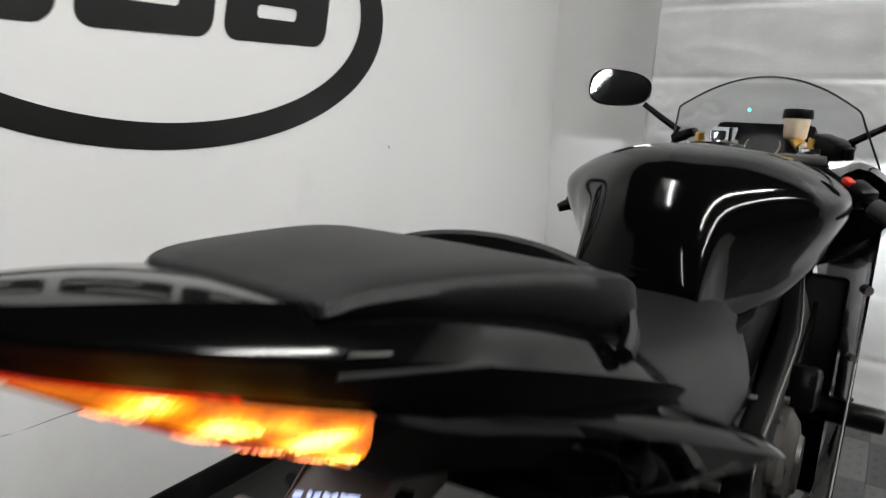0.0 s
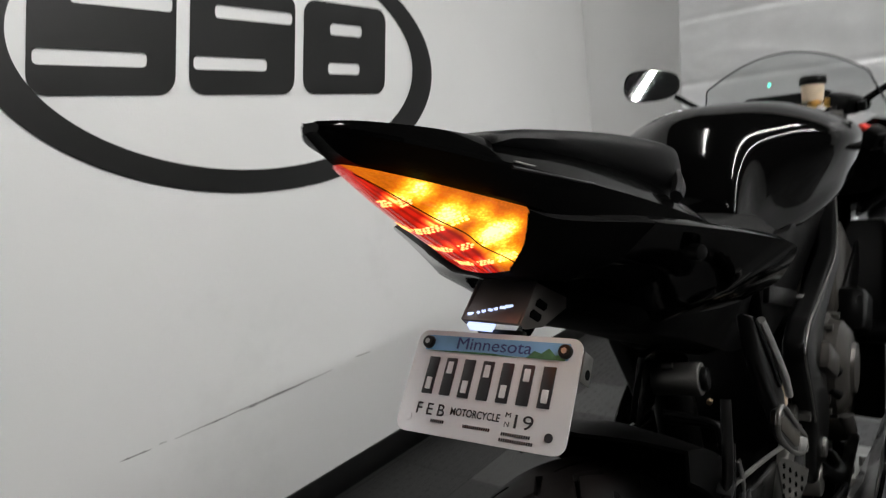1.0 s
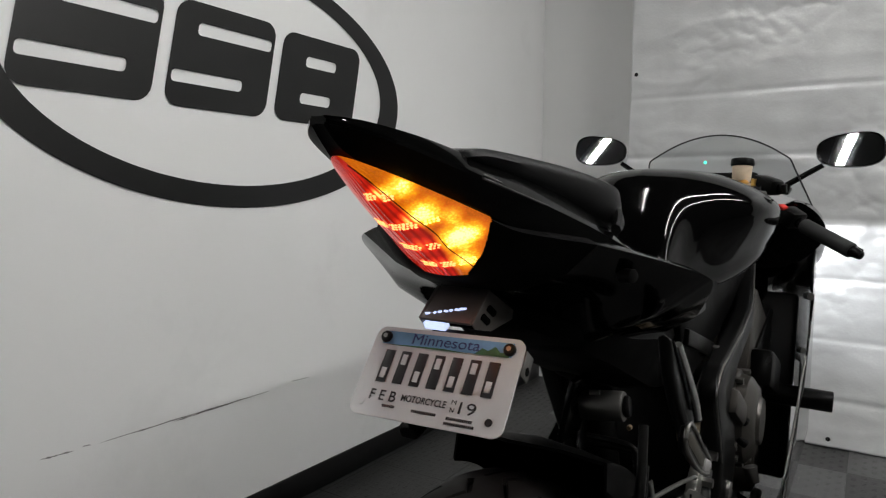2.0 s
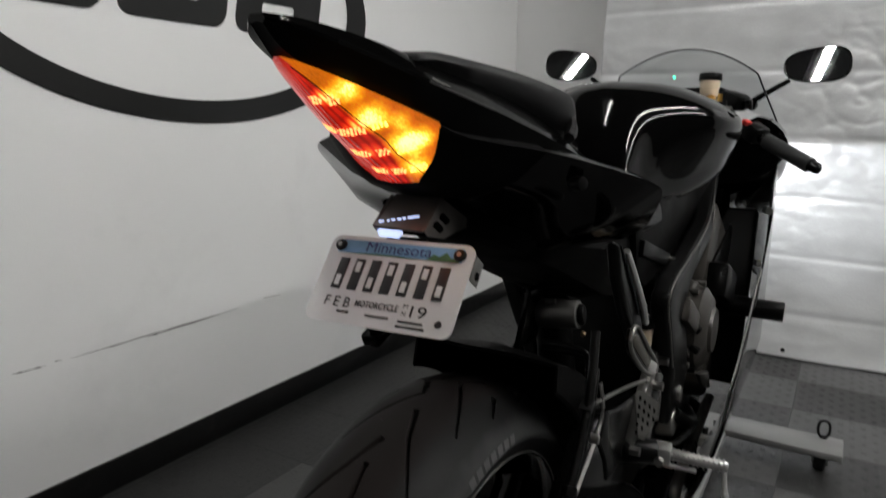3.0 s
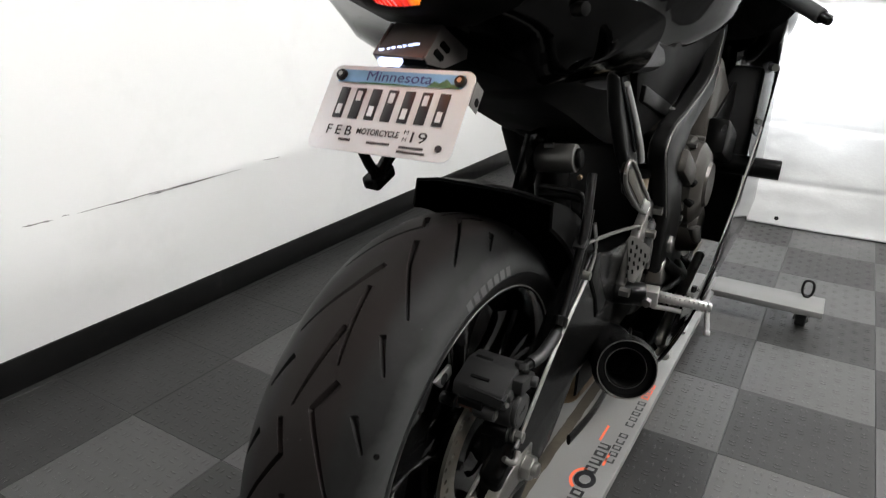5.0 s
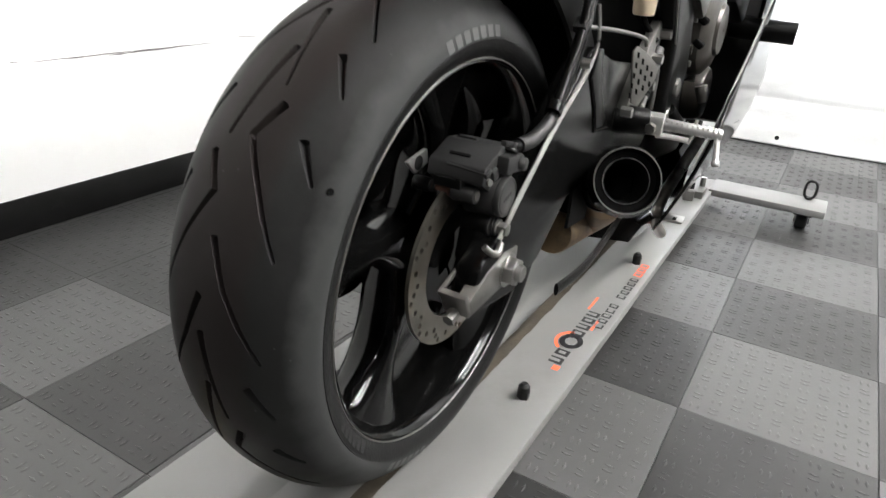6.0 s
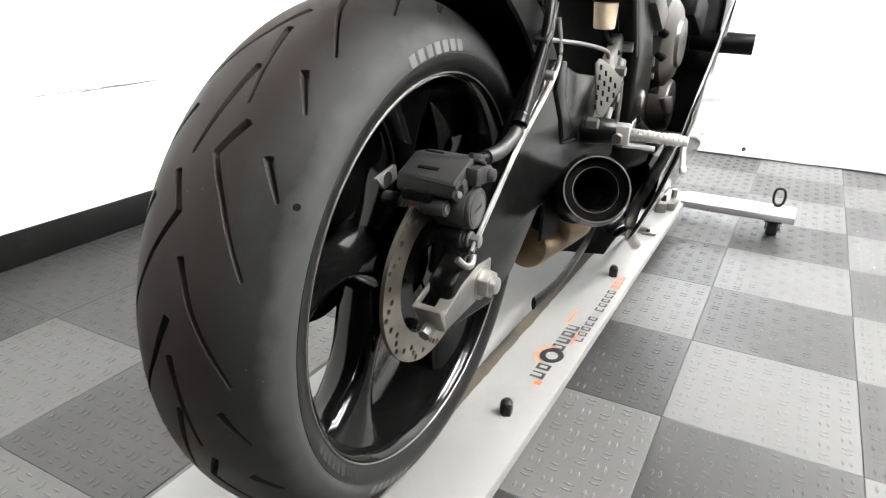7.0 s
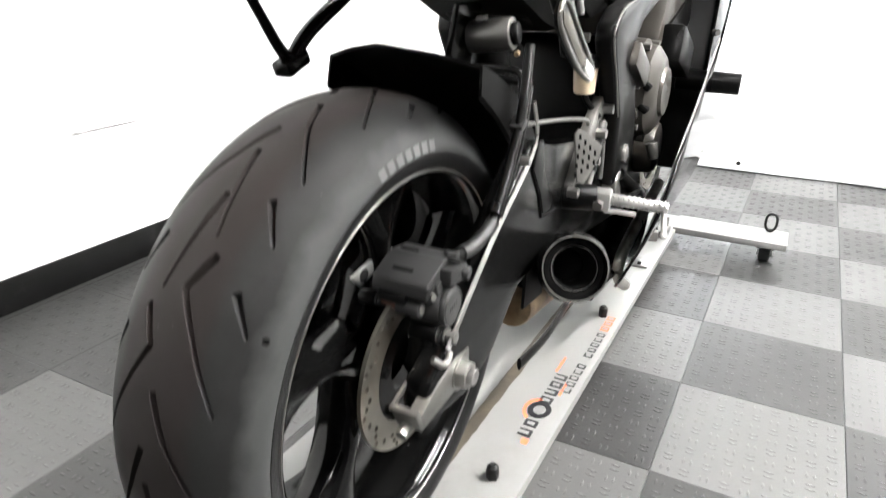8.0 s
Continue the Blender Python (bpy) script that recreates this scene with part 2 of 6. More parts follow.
def add_rod(bm, p0, p1, r0, r1=None, segs=20, bevel=0.0, caps=True):
    """A round bar or cone from p0 to p1."""
    p0, p1 = Vector(p0), Vector(p1)
    r1 = r0 if r1 is None else r1
    b = bmesh.new()
    d = (p1 - p0).length
    bmesh.ops.create_cone(b, cap_ends=caps, segments=segs, radius1=r0, radius2=r1, depth=d)
    bevelled(b, bevel, 2, 50)
    q = (p1 - p0).to_track_quat("Z", "Y").to_matrix().to_4x4()
    bmesh.ops.transform(b, matrix=Matrix.Translation((p0 + p1) / 2) @ q, verts=b.verts)
    merge(bm, b)
    return bm


def rod(p0, p1, r0, r1=None, segs=20, bevel=0.0):
    return add_rod(bmesh.new(), p0, p1, r0, r1, segs, bevel)


def spline(pts, n=8):
    """Smooth curve through the points."""
    P = [Vector(p) for p in pts]
    out = []
    for i in range(len(P) - 1):
        a, b, c, d = P[max(i - 1, 0)], P[i], P[i + 1], P[min(i + 2, len(P) - 1)]
        for k in range(n):
            t = k / n
            out.append(0.5 * (2 * b + (c - a) * t + (2 * a - 5 * b + 4 * c - d) * t * t + (3 * b - a - 3 * c + d) * t ** 3))
    out.append(P[-1])
    return out


def add_tube(bm, pts, r, n=6, segs=12, smooth=True, flat=1.0):
    """A round hose or bar along a smooth curve; r may be one radius or one for each end."""
    C = spline(pts, n) if smooth else [Vector(p) for p in pts]
    r0, r1 = r if isinstance(r, tuple) else (r, r)
    up = Vector((0, 0, 1))
    rings = []
    for i, p in enumerate(C):
        t = (C[min(i + 1, len(C) - 1)] - C[max(i - 1, 0)]).normalized()
        s = t.cross(up)
        s = s.normalized() if s.length > 1e-4 else Vector((1, 0, 0))
        u = s.cross(t).normalized()
        rr = r0 + (r1 - r0) * i / (len(C) - 1)
        rings.append([bm.verts.new(p + s * rr * flat * math.cos(2 * math.pi * k / segs) + u * rr * math.sin(2 * math.pi * k / segs)) for k in range(segs)])
    for a, b in zip(rings, rings[1:]):
        for k in range(segs):
            bm.faces.new((a[k], a[(k + 1) % segs], b[(k + 1) % segs], b[k]))
    bm.faces.new(rings[0][::-1])
    bm.faces.new(rings[-1])
    return bm


def tube(pts, r, n=6, segs=12, smooth=True, flat=1.0):
    return add_tube(bmesh.new(), pts, r, n, segs, smooth, flat)


def add_slab(bm, yz, x0, x1, bevel=0.003, segs=2, x_at=None):
    """A plate cut to an outline in the (y, z) plane, from x0 to x1. x_at(y, z): a shift in x."""
    b = bmesh.new()
    f = b.faces.new([b.verts.new((x0, y, z)) for y, z in yz])
    g = bmesh.ops.extrude_face_region(b, geom=[f])
    for v in g["geom"]:
        if isinstance(v, bmesh.types.BMVert):
            v.co.x = x1
    bmesh.ops.recalc_face_normals(b, faces=b.faces)
    bevelled(b, bevel, segs, 20)
    if x_at:
        for v in b.verts:
            v.co.x += x_at(v.co.y, v.co.z)
    merge(bm, b)
    return bm


def slab(yz, x0, x1, bevel=0.003, segs=2, x_at=None):
    return add_slab(bmesh.new(), yz, x0, x1, bevel, segs, x_at)


def spin(profile, centre, segs=96, closed=True):
    """Turn a closed outline of (x, r) about the x axis through centre."""
    cx, cy, cz = centre
    verts, faces = [], []
    n = len(profile)
    for i in range(segs):
        a = 2 * math.pi * i / segs
        for x, r in profile:
            verts.append((cx + x, cy + r * math.cos(a), cz + r * math.sin(a)))
    for i in range(segs):
        j = (i + 1) % segs
        for k in range(n if closed else n - 1):
            l = (k + 1) % n
            faces.append((i * n + k, i * n + l, j * n + l, j * n + k))
    bm = bmesh.new()
    vs = [bm.verts.new(v) for v in verts]
    for f in faces:
        bm.faces.new([vs[i] for i in f])
    return bm


def round_profile(pts, n):
    """Resample an open chain of (a, b) points with a smooth curve."""
    C = spline([(p[0], p[1], 0) for p in pts], n)
    return [(c.x, c.y) for c in C]


def sym_loft(stations, along=5, across=1, caps=True):
    """A body symmetric about x = 0. A station is (y, chain), the chain of (x, z) running from the top middle to the bottom middle."""
    Y = [s[0] for s in stations]
    chains = [round_profile(s[1], across) if across > 1 else list(s[1]) for s in stations]
    m = len(chains[0])
    cols = []
    for k in range(m):
        cols.append(spline([(chains[i][k][0], Y[i], chains[i][k][1]) for i in range(len(Y))], along))
    rows = len(cols[0])
    bm = bmesh.new()
    rings = []
    for r in range(rows):
        half = [cols[k][r] for k in range(m)]
        ring = [bm.verts.new((max(p.x, 0), p.y, p.z)) for p in half]
        ring += [bm.verts.new((-max(p.x, 0), p.y, p.z)) for p in half[-2:0:-1]]
        rings.append(ring)
    for a, b in zip(rings, rings[1:]):
        for k in range(len(a)):
            l = (k + 1) % len(a)
            bm.faces.new((a[k], a[l], b[l], b[k]))
    if caps:
        bm.faces.new(rings[0])
        bm.faces.new(rings[-1][::-1])
    return bm


def flat_shape(pts, mat, name, parent, m, lift=0.0, label=""):
    """A thin flat print: outline of (u, v) laid in the plane of m."""
    verts = [m @ Vector((u, v, lift)) for u, v in pts]
    return link_mesh(name, verts, [list(range(len(pts)))], mat, parent, label, smooth=False)


def text_mesh(body, size, m, mat, name, parent, width=None, bold=0.0):
    cu = bpy.data.curves.new(name, "FONT")
    cu.body = body
    cu.size = size
    cu.offset = bold
    cu.align_x = "CENTER"
    cu.align_y = "CENTER"
    cu.extrude = 0.0001
    tmp = new(name, cu)
    me = bpy.data.meshes.new_from_object(tmp)
    bpy.data.objects.remove(tmp)
    xs = [v.co.x for v in me.vertices]
    if width:
        k = width / (max(xs) - min(xs))
        for v in me.vertices:
            v.co.x *= k
    me.transform(m)
    return link_data(name, me, mat, parent, smooth=False)


# ---- the room ----
WALL_X, BACK_Y, TARP_Y = -1.552, 2.42, 2.13
ROOM_R, ROOM_F, ROOM_H = 5.2, -6.0, 3.1


def wall(name, x0, x1, y0, y1, label, mat=M_WALL):
    ob = part(name, box(((x0 + x1) / 2, (y0 + y1) / 2, ROOM_H / 2), (x1 - x0, y1 - y0, ROOM_H), bevel=0), mat, None)
    return tagged(ob, label, "wall", kind="structure")


wall_west = wall("wall_west", WALL_X - 0.12, WALL_X, ROOM_F, BACK_Y + 0.12, "smooth white painted wall with scuffs")
wall_north = wall("wall_north", WALL_X, ROOM_R, BACK_Y, BACK_Y + 0.12, "plain white painted end wall")
wall_east = wall("wall_east", ROOM_R, ROOM_R + 0.12, ROOM_F, BACK_Y + 0.12, "plain dark painted hall wall", M_HALL)
wall_south = wall("wall_south", WALL_X - 0.12, ROOM_R + 0.12, ROOM_F - 0.12, ROOM_F, "plain dark painted hall wall", M_HALL)
ceiling = tagged(part("ceiling", box(((WALL_X + ROOM_R) / 2, (ROOM_F + BACK_Y) / 2, ROOM_H + 0.05), (ROOM_R - WALL_X + 0.24, BACK_Y - ROOM_F + 0.24, 0.1), bevel=0), M_CEIL, None),
                 "plain dark ceiling", "ceiling", kind="structure")
baseboard = tagged(part("baseboard", box((WALL_X + 0.004, (ROOM_F + BACK_Y) / 2, 0.045), (0.008, BACK_Y - ROOM_F, 0.09), bevel=0.002), M_BASE, None),
                   "black vinyl cove base along the white wall", "baseboard", kind="structure")


# ---- ceiling lamps ----
def ceiling_lamp(x, y, length, width, mat=M_TUBE):
    t = thing("ceiling_light", "long white tube light on the ceiling", "ceiling light", pose(x, y, ROOM_H - 0.005), group="ceiling lights")
    part("housing", box((0, 0, -0.03), (0.16, length, 0.05), bevel=0.006), M_BASE, t)
    part("diffuser", box((0, 0, -0.066), (width, length - 0.04, 0.02), bevel=0.006), mat, t, "glowing white diffuser")
    return t


for lx, ly, ll, lw in ((-0.55, -0.3, 1.1, 0.05), (1.6, 0.45, 2.3, 0.075), (3.0, 0.45, 2.3, 0.075)):
    ceiling_lamp(lx, ly, ll, lw)
ceiling_lamp(0.55, -3.3, 2.4, 0.05, M_TUBE_DIM)

# ---- wall sign: an oval band round three slanted blocks ----
wall_sign = thing("wall_sign", "black oval band round three slanted black blocks on the white wall", "wall sign", pose(WALL_X + 0.001, 0, 0))


def oval_band(yc, zc, a, b, ai, bi, yi, zi, n=160):
    v, f = [], []
    for i in range(n):
        t = 2 * math.pi * i / n
        v.append((0.0015, yc + a * math.cos(t), zc + b * math.sin(t)))
        v.append((0.0015, yi + ai * math.cos(t), zi + bi * math.sin(t)))
    for i in range(n):
        j = (i + 1) % n
        f.append((2 * i, 2 * i + 1, 2 * j + 1, 2 * j))
    return v, f


link_mesh("oval_band", *oval_band(0.312, 1.368, 0.757, 0.380, 0.662, 0.323, 0.296, 1.377), M_LOGO, wall_sign, smooth=False)


def sign_block(y0, y1, z0, z1, slant, slots):
    """A block with rounded corners and closed white slots, leaning to its right."""
    def lean(y, z):
        return (0.0015, y + slant * (z - z0), z)

    def rounded(a0, a1, b0, b1, r, n=5):
        out = []
        for cy, cz, s in ((a1 - r, b0 + r, -90), (a1 - r, b1 - r, 0), (a0 + r, b1 - r, 90), (a0 + r, b0 + r, 180)):
            for k in range(n + 1):
                t = radians(s + 90 * k / n)
                out.append((cy + r * math.cos(t), cz + r * math.sin(t)))
        return out
    cu = bpy.data.curves.new("block", "CURVE")
    cu.dimensions = "2D"
    cu.fill_mode = "FRONT"
    for outline in [rounded(y0, y1, z0, z1, 0.045)] + [rounded(*s, 0.012) for s in slots]:
        sp = cu.splines.new("POLY")
        sp.points.add(len(outline) - 1)
        for p, (y, z) in zip(sp.points, outline):
            q = lean(y, z)
            p.co = (q[1], q[2], 0, 1)
        sp.use_cyclic_u = True
    tmp = new("block", cu)
    me = bpy.data.meshes.new_from_object(tmp)
    bpy.data.objects.remove(tmp)
    me.transform(Matrix(((0, 0, 1, 0.0015), (1, 0, 0, 0), (0, 1, 0, 0), (0, 0, 0, 1))))
    return link_data("block", me, M_LOGO, wall_sign, smooth=False)


for b0, b1, top, slots in (
        (-0.350, 0.000, 1.560, [(-0.338, -0.078, 1.331, 1.366), (-0.262, -0.012, 1.470, 1.505)]),
        (0.038, 0.388, 1.558, [(0.050, 0.285, 1.330, 1.364), (0.112, 0.376, 1.467, 1.502)]),
        (0.421, 0.790, 1.550, [(0.524, 0.664, 1.327, 1.362), (0.530, 0.672, 1.449, 1.484)])):
    sign_block(b0, b1, 1.264, top, 0.2, slots)

# scuffs and a screw on the wall
rnd = random.Random(3)


def scuff(y0, z0, y1, z1, w):
    n = 14
    top, bot = [], []
    for i in range(n + 1):
        t = i / n
        y, z = y0 + (y1 - y0) * t, z0 + (z1 - z0) * t + rnd.uniform(-0.0008, 0.0008)
        h = w * (0.35 + 0.65 * rnd.random()) * min(1, 6 * t + 0.15, 6 * (1 - t) + 0.15)
        top.append((WALL_X + 0.0012, y, z + h))
        bot.append((WALL_X + 0.0012, y, z - h))
    ob = link_mesh("scuff_mark", top + bot, [(i, i + 1, n + 2 + i, n + 1 + i) for i in range(n)], M_SCUFF, None, smooth=False)
    return tagged(ob, "thin dark scrape on the white wall", "scuff", "wall scuffs")


scuff(-0.16, 0.405, 0.396, 0.402, 0.0022)
scuff(0.05, 0.400, 0.30, 0.402, 0.0022)
scuff(-0.30, 0.408, -0.22, 0.405, 0.0022)
scuff(-0.20, 0.409, -0.18, 0.407, 0.0014)
scuff(0.49, 0.412, 0.575, 0.407, 0.0016)
wall_screw = tagged(part("wall_screw", rod((WALL_X, 1.11, 0.951), (WALL_X + 0.006, 1.11, 0.951), 0.009, 0.007, 14), M_WALL, None), "small painted-over wall plug", "wall plug")

# ---- tarp hung in front of the end wall ----
def tarp_y(x, z):
    n = noise.noise(Vector((x * 1.1, z * 1.6, 3.1))) * 0.03 + noise.noise(Vector((x * 5.0, z * 7.0, 9.2))) * 0.006
    n += abs(noise.noise(Vector((x * 3.0 + z * 2.0, z * 11.0, 5.5)))) * 0.006
    for zs in (0.19, 0.44, 0.69, 0.94, 1.22, 1.5):
        d = (z - zs - 0.012 * noise.noise(Vector((x * 2.2, zs * 9, 1.0)))) / 0.012
        n += 0.007 * math.exp(-d * d) * (0.6 + 0.6 * noise.noise(Vector((x * 1.7, zs * 5, 2.0))))
    patch = max(0.0, noise.noise(Vector((x * 1.3 + 4, z * 1.7, 7.7))) + 0.35)
    for k, (fx, fz) in enumerate(((7.0, 6.0), (11.0, 8.0), (9.0, 13.0))):
        ridge = 1 - abs(noise.noise(Vector((x * fx + z * 2.0 * (k - 1), z * fz, 11.0 + k)))) * 2.2
        n += 0.006 * patch * max(0.0, ridge) ** 3
    flare = -0.05 * max(0, 1 - z / 0.5) ** 2
    return TARP_Y + 0.06 * min(1, z / 2) + n + flare


def build_tarp():
    x0, x1, z0, z1 = -0.985, 2.6, 0.004, 2.5
    nx, nz = 330, 290
    v, f = [], []
    for j in range(nz + 1):
        for i in range(nx + 1):
            x, z = x0 + (x1 - x0) * i / nx, z0 + (z1 - z0) * j / nz
            v.append((x + 0.006 * math.sin(z * 5) * (i == 0), tarp_y(x, z), z))
    w = nx + 1
    for j in range(nz):
        for i in range(nx):
            f.append((j * w + i, j * w + i + 1, (j + 1) * w + i + 1, (j + 1) * w + i))
    ob = link_mesh("tarp", v, f, M_TARP, None, angle=80)
    mod = ob.modifiers.new("thickness", "SOLIDIFY")
    mod.thickness = 0.002
    return tagged(ob, "wrinkled pale silver tarpaulin hung as a curtain", "tarpaulin")


tarp = build_tarp()
for ex, ez in ((-0.078, 0.035), (0.92, 0.035), (-0.955, 1.62), (-0.955, 0.9)):
    part("eyelet", spin([(-0.002, 0.001), (-0.002, 0.009), (0.002, 0.009), (0.002, 0.001)], (0, 0, 0), 20), M_BASE, tarp, "black eyelet").matrix_basis = pose(ex, tarp_y(ex, ez) - 0.004, ez, 0, 0, 90)

# ---- floor ----
T = 0.3048
ground = tagged(part("floor", box(((WALL_X + ROOM_R) / 2, (ROOM_F + BACK_Y) / 2, -0.04), (ROOM_R - WALL_X + 0.24, BACK_Y - ROOM_F + 0.24, 0.06), bevel=0), M_BASE, None),
                "checkered grey plastic garage floor tiles", "floor", kind="structure")


def tile_mesh(name, mat, detail):
    """A tile with a bevelled rim and rows of short raised bars that turn from one place to the next."""
    bm = bmesh.new()
    h = T / 2 - 0.0003
    b = h - 0.0012
    lo = [bm.verts.new((x, y, -0.0105)) for x, y in ((-h, -h), (h, -h), (h, h), (-h, h))]
    mid = [bm.verts.new((x, y, -0.0010)) for x, y in ((-h, -h), (h, -h), (h, h), (-h, h))]
    top = [bm.verts.new((x, y, 0)) for x, y in ((-b, -b), (b, -b), (b, b), (-b, b))]
    for k in range(4):
        l = (k + 1) % 4
        bm.faces.new((lo[k], lo[l], mid[l], mid[k]))
        bm.faces.new((mid[k], mid[l], top[l], top[k]))
    bm.faces.new(top)
    n = 9 if detail else 0
    p = (T - 0.012) / max(n, 1)
    for i in range(n):
        for j in range(n):
            cx, cy = -T / 2 + 0.006 + p * (i + 0.5), -T / 2 + 0.006 + p * (j + 0.5)
            turned = (i + j) % 2
            for o in (-0.0062, 0.0062):
                q = []
                for (l, w, z) in ((0.0095, 0.0034, 0.0), (0.0066, 0.0011, 0.0009)):
                    for s, u in ((-l, 0), (0, -w), (l, 0), (0, w)):
                        a, c = (s, u + o) if turned else (u + o, s)
                        q.append(bm.verts.new((cx + a, cy + c, z)))
                for k in range(4):
                    l = (k + 1) % 4
                    bm.faces.new((q[k], q[l], q[4 + l], q[4 + k]))
                bm.faces.new(q[4:])
    me = bpy.data.meshes.new(name)
    bmesh.ops.recalc_face_normals(bm, faces=bm.faces)
    bm.to_mesh(me)
    bm.free()
    me.materials.append(mat)
    return me


TILES = {(k, d): tile_mesh("tile", M_TILE_L if k else M_TILE_D, d) for k in (0, 1) for d in (0, 1)}


def far_tiles():
    """The rest of the hall floor, out of view, as one sheet of flat tiles."""
    v, f = [], []
    for i in range(-6, 18):
        for j in range(-20, 9):
            if -6 <= i < 8 and -10 <= j < 8:
                continue
            x, y, h = (i + 0.5) * T, (j + 0.5) * T, T / 2 - 0.001
            if x > ROOM_R or y < ROOM_F or y > BACK_Y or x < WALL_X:
                continue
            k = len(v)
            v += [(x - h, y - h, 0), (x + h, y - h, 0), (x + h, y + h, 0), (x - h, y + h, 0)]
            f.append((k, k + 1, k + 2, k + 3))
    ob = link_mesh("far_tiles", v, f, M_TILE_L, ground, smooth=False)
    ob.data.materials.append(M_TILE_D)
    for n, p in enumerate(ob.data.polygons):
        c = p.center
        p.material_index = (math.floor(c.x / T) + math.floor(c.y / T)) % 2
    ob["kind"] = "stuff"


def lay_tiles():
    far_tiles()
    for i in range(-6, 8):
        for j in range(-10, 8):
            light = (i + j) % 2 == 0 and i > -5
            ob = new("tile", TILES[(int(light), int(-5 <= i <= 4 and -4 <= j <= 7))])
            ob.parent = ground
            ob.location = ((i + 0.5) * T, (j + 0.5) * T, 0)


# ---- dolly under the motorcycle ----
BX, BY = -0.31, -0.387
DECK = 0.070
dolly = thing("motorcycle_dolly", "white steel rolling dolly with a dirty wheel channel", "dolly", pose(BX, BY, 0))
YA, YB = -0.62, 1.56


def deck_plate():
    prof = [(0.155, DECK - 0.022), (0.155, DECK), (0.071, DECK), (0.018, 0.053), (-0.085, 0.053), (-0.138, DECK), (-0.222, DECK), (-0.222, DECK - 0.022),
            (-0.14, DECK - 0.022), (-0.085, 0.045), (0.018, 0.045), (0.071, DECK - 0.022)]
    bm = bmesh.new()
    a = [bm.verts.new((x, YA, z)) for x, z in prof]
    b = [bm.verts.new((x, YB, z)) for x, z in prof]
    for k in range(len(prof)):
        l = (k + 1) % len(prof)
        bm.faces.new((a[k], a[l], b[l], b[k]))
    bm.faces.new(a)
    bm.faces.new(b[::-1])
    bmesh.ops.recalc_face_normals(bm, faces=bm.faces)
    return bevelled(bm, 0.003, 2, 30)


part("deck", deck_plate(), M_DECK, dolly)
v = [(0.0175, YA, 0.0537), (0.0175, YB, 0.0537), (-0.083, YB, 0.0537), (-0.083, YA, 0.0537)]
link_mesh("channel_floor", v, [(0, 1, 2, 3)], M_DECK, dolly, smooth=False)


def dirt_strip():
    rr = random.Random(5)
    a, b = [], []
    for i in range(150):
        y = -0.55 + i * 0.0165
        a.append((0.026 + rr.uniform(-0.001, 0.0015), y, 0.0575))
        b.append((0.002 - rr.uniform(0, 0.002), y, 0.0544))
    return a + b, [(i, i + 1, 151 + i, 150 + i) for i in range(149)]


link_mesh("dirt_line", *dirt_strip(), M_DIRT, dolly, "brown grit along the wheel channel")
part("cross_arm", box((0.305, 1.492, DECK - 0.004), (0.32, 0.125, 0.02), bevel=0.003), M_DECK, dolly)
part("cross_arm", box((-0.36, 1.492, DECK - 0.004), (0.28, 0.125, 0.02), bevel=0.003), M_DECK, dolly)


def caster(x, y):
    w = part("caster", box((x, y, 0.046), (0.05, 0.04, 0.012), bevel=0.002), M_BASE, dolly)
    part("fork", box((x - 0.019, y - 0.004, 0.032), (0.004, 0.028, 0.03), bevel=0.001), M_STEEL, w)
    part("fork", box((x + 0.019, y - 0.004, 0.032), (0.004, 0.028, 0.03), bevel=0.001), M_STEEL, w)
    part("wheel", spin([(-0.015, 0.004), (-0.015, 0.019), (-0.011, 0.0222), (0.011, 0.0222), (0.015, 0.019), (0.015, 0.004)], (x, y - 0.008, 0.0222), 24), M_RUBBER, w, "small black caster wheel")
    part("hub", rod((x - 0.022, y - 0.008, 0.0222), (x + 0.022, y - 0.008, 0.0222), 0.005), M_STEEL, w)


for cx, cy in ((0.41, 1.49), (-0.46, 1.49), (-0.19, -0.55), (0.12, -0.55), (-0.19, 0.6), (0.12, 0.6)):
    caster(cx, cy)


def dolly_bolt(x, y):
    bm = rod((x, y, DECK), (x, y, DECK + 0.013), 0.0105, 0.0105, 6, 0.001)
    add_rod(bm, (x, y, DECK + 0.013), (x, y, DECK + 0.022), 0.0105, 0.0095, 16)
    add_rod(bm, (x, y, DECK + 0.022), (x, y, DECK + 0.027), 0.0095, 0.005, 16)
    return part("cap_nut", bm, M_BASE, dolly, "black domed cap nut")


for bx, by in ((0.106, 0.167), (0.112, 0.772), (-0.18, 0.167), (-0.18, 0.772)):
    dolly_bolt(bx, by)


def loop_ring(x, y):
    """A standing oval lifting loop with flattened sides."""
    bm = bmesh.new()
    n, s = 40, 10
    rings = []
    for i in range(n):
        a = 2 * math.pi * i / n
        c = Vector((0.0155 * math.copysign(abs(math.cos(a)) ** 0.75, math.cos(a)), 0, 0.0255 * math.copysign(abs(math.sin(a)) ** 0.8, math.sin(a))))
        o = Vector((math.cos(a), 0, math.sin(a)))
        rings.append([bm.verts.new(Vector((x, y, DECK + 0.035)) + c + o * 0.0042 * math.cos(2 * math.pi * k / s) + Vector((0, 1, 0)) * 0.006 * math.sin(2 * math.pi * k / s)) for k in range(s)])
    for i in range(n):
        p, q = rings[i], rings[(i + 1) % n]
        for k in range(s):
            bm.faces.new((p[k], p[(k + 1) % s], q[(k + 1) % s], q[k]))
    add_rod(bm, (x, y, DECK + 0.004), (x, y, DECK + 0.012), 0.011, 0.009, 16)
    return part("lifting_loop", bm, M_BASE, dolly, "black steel oval loop")


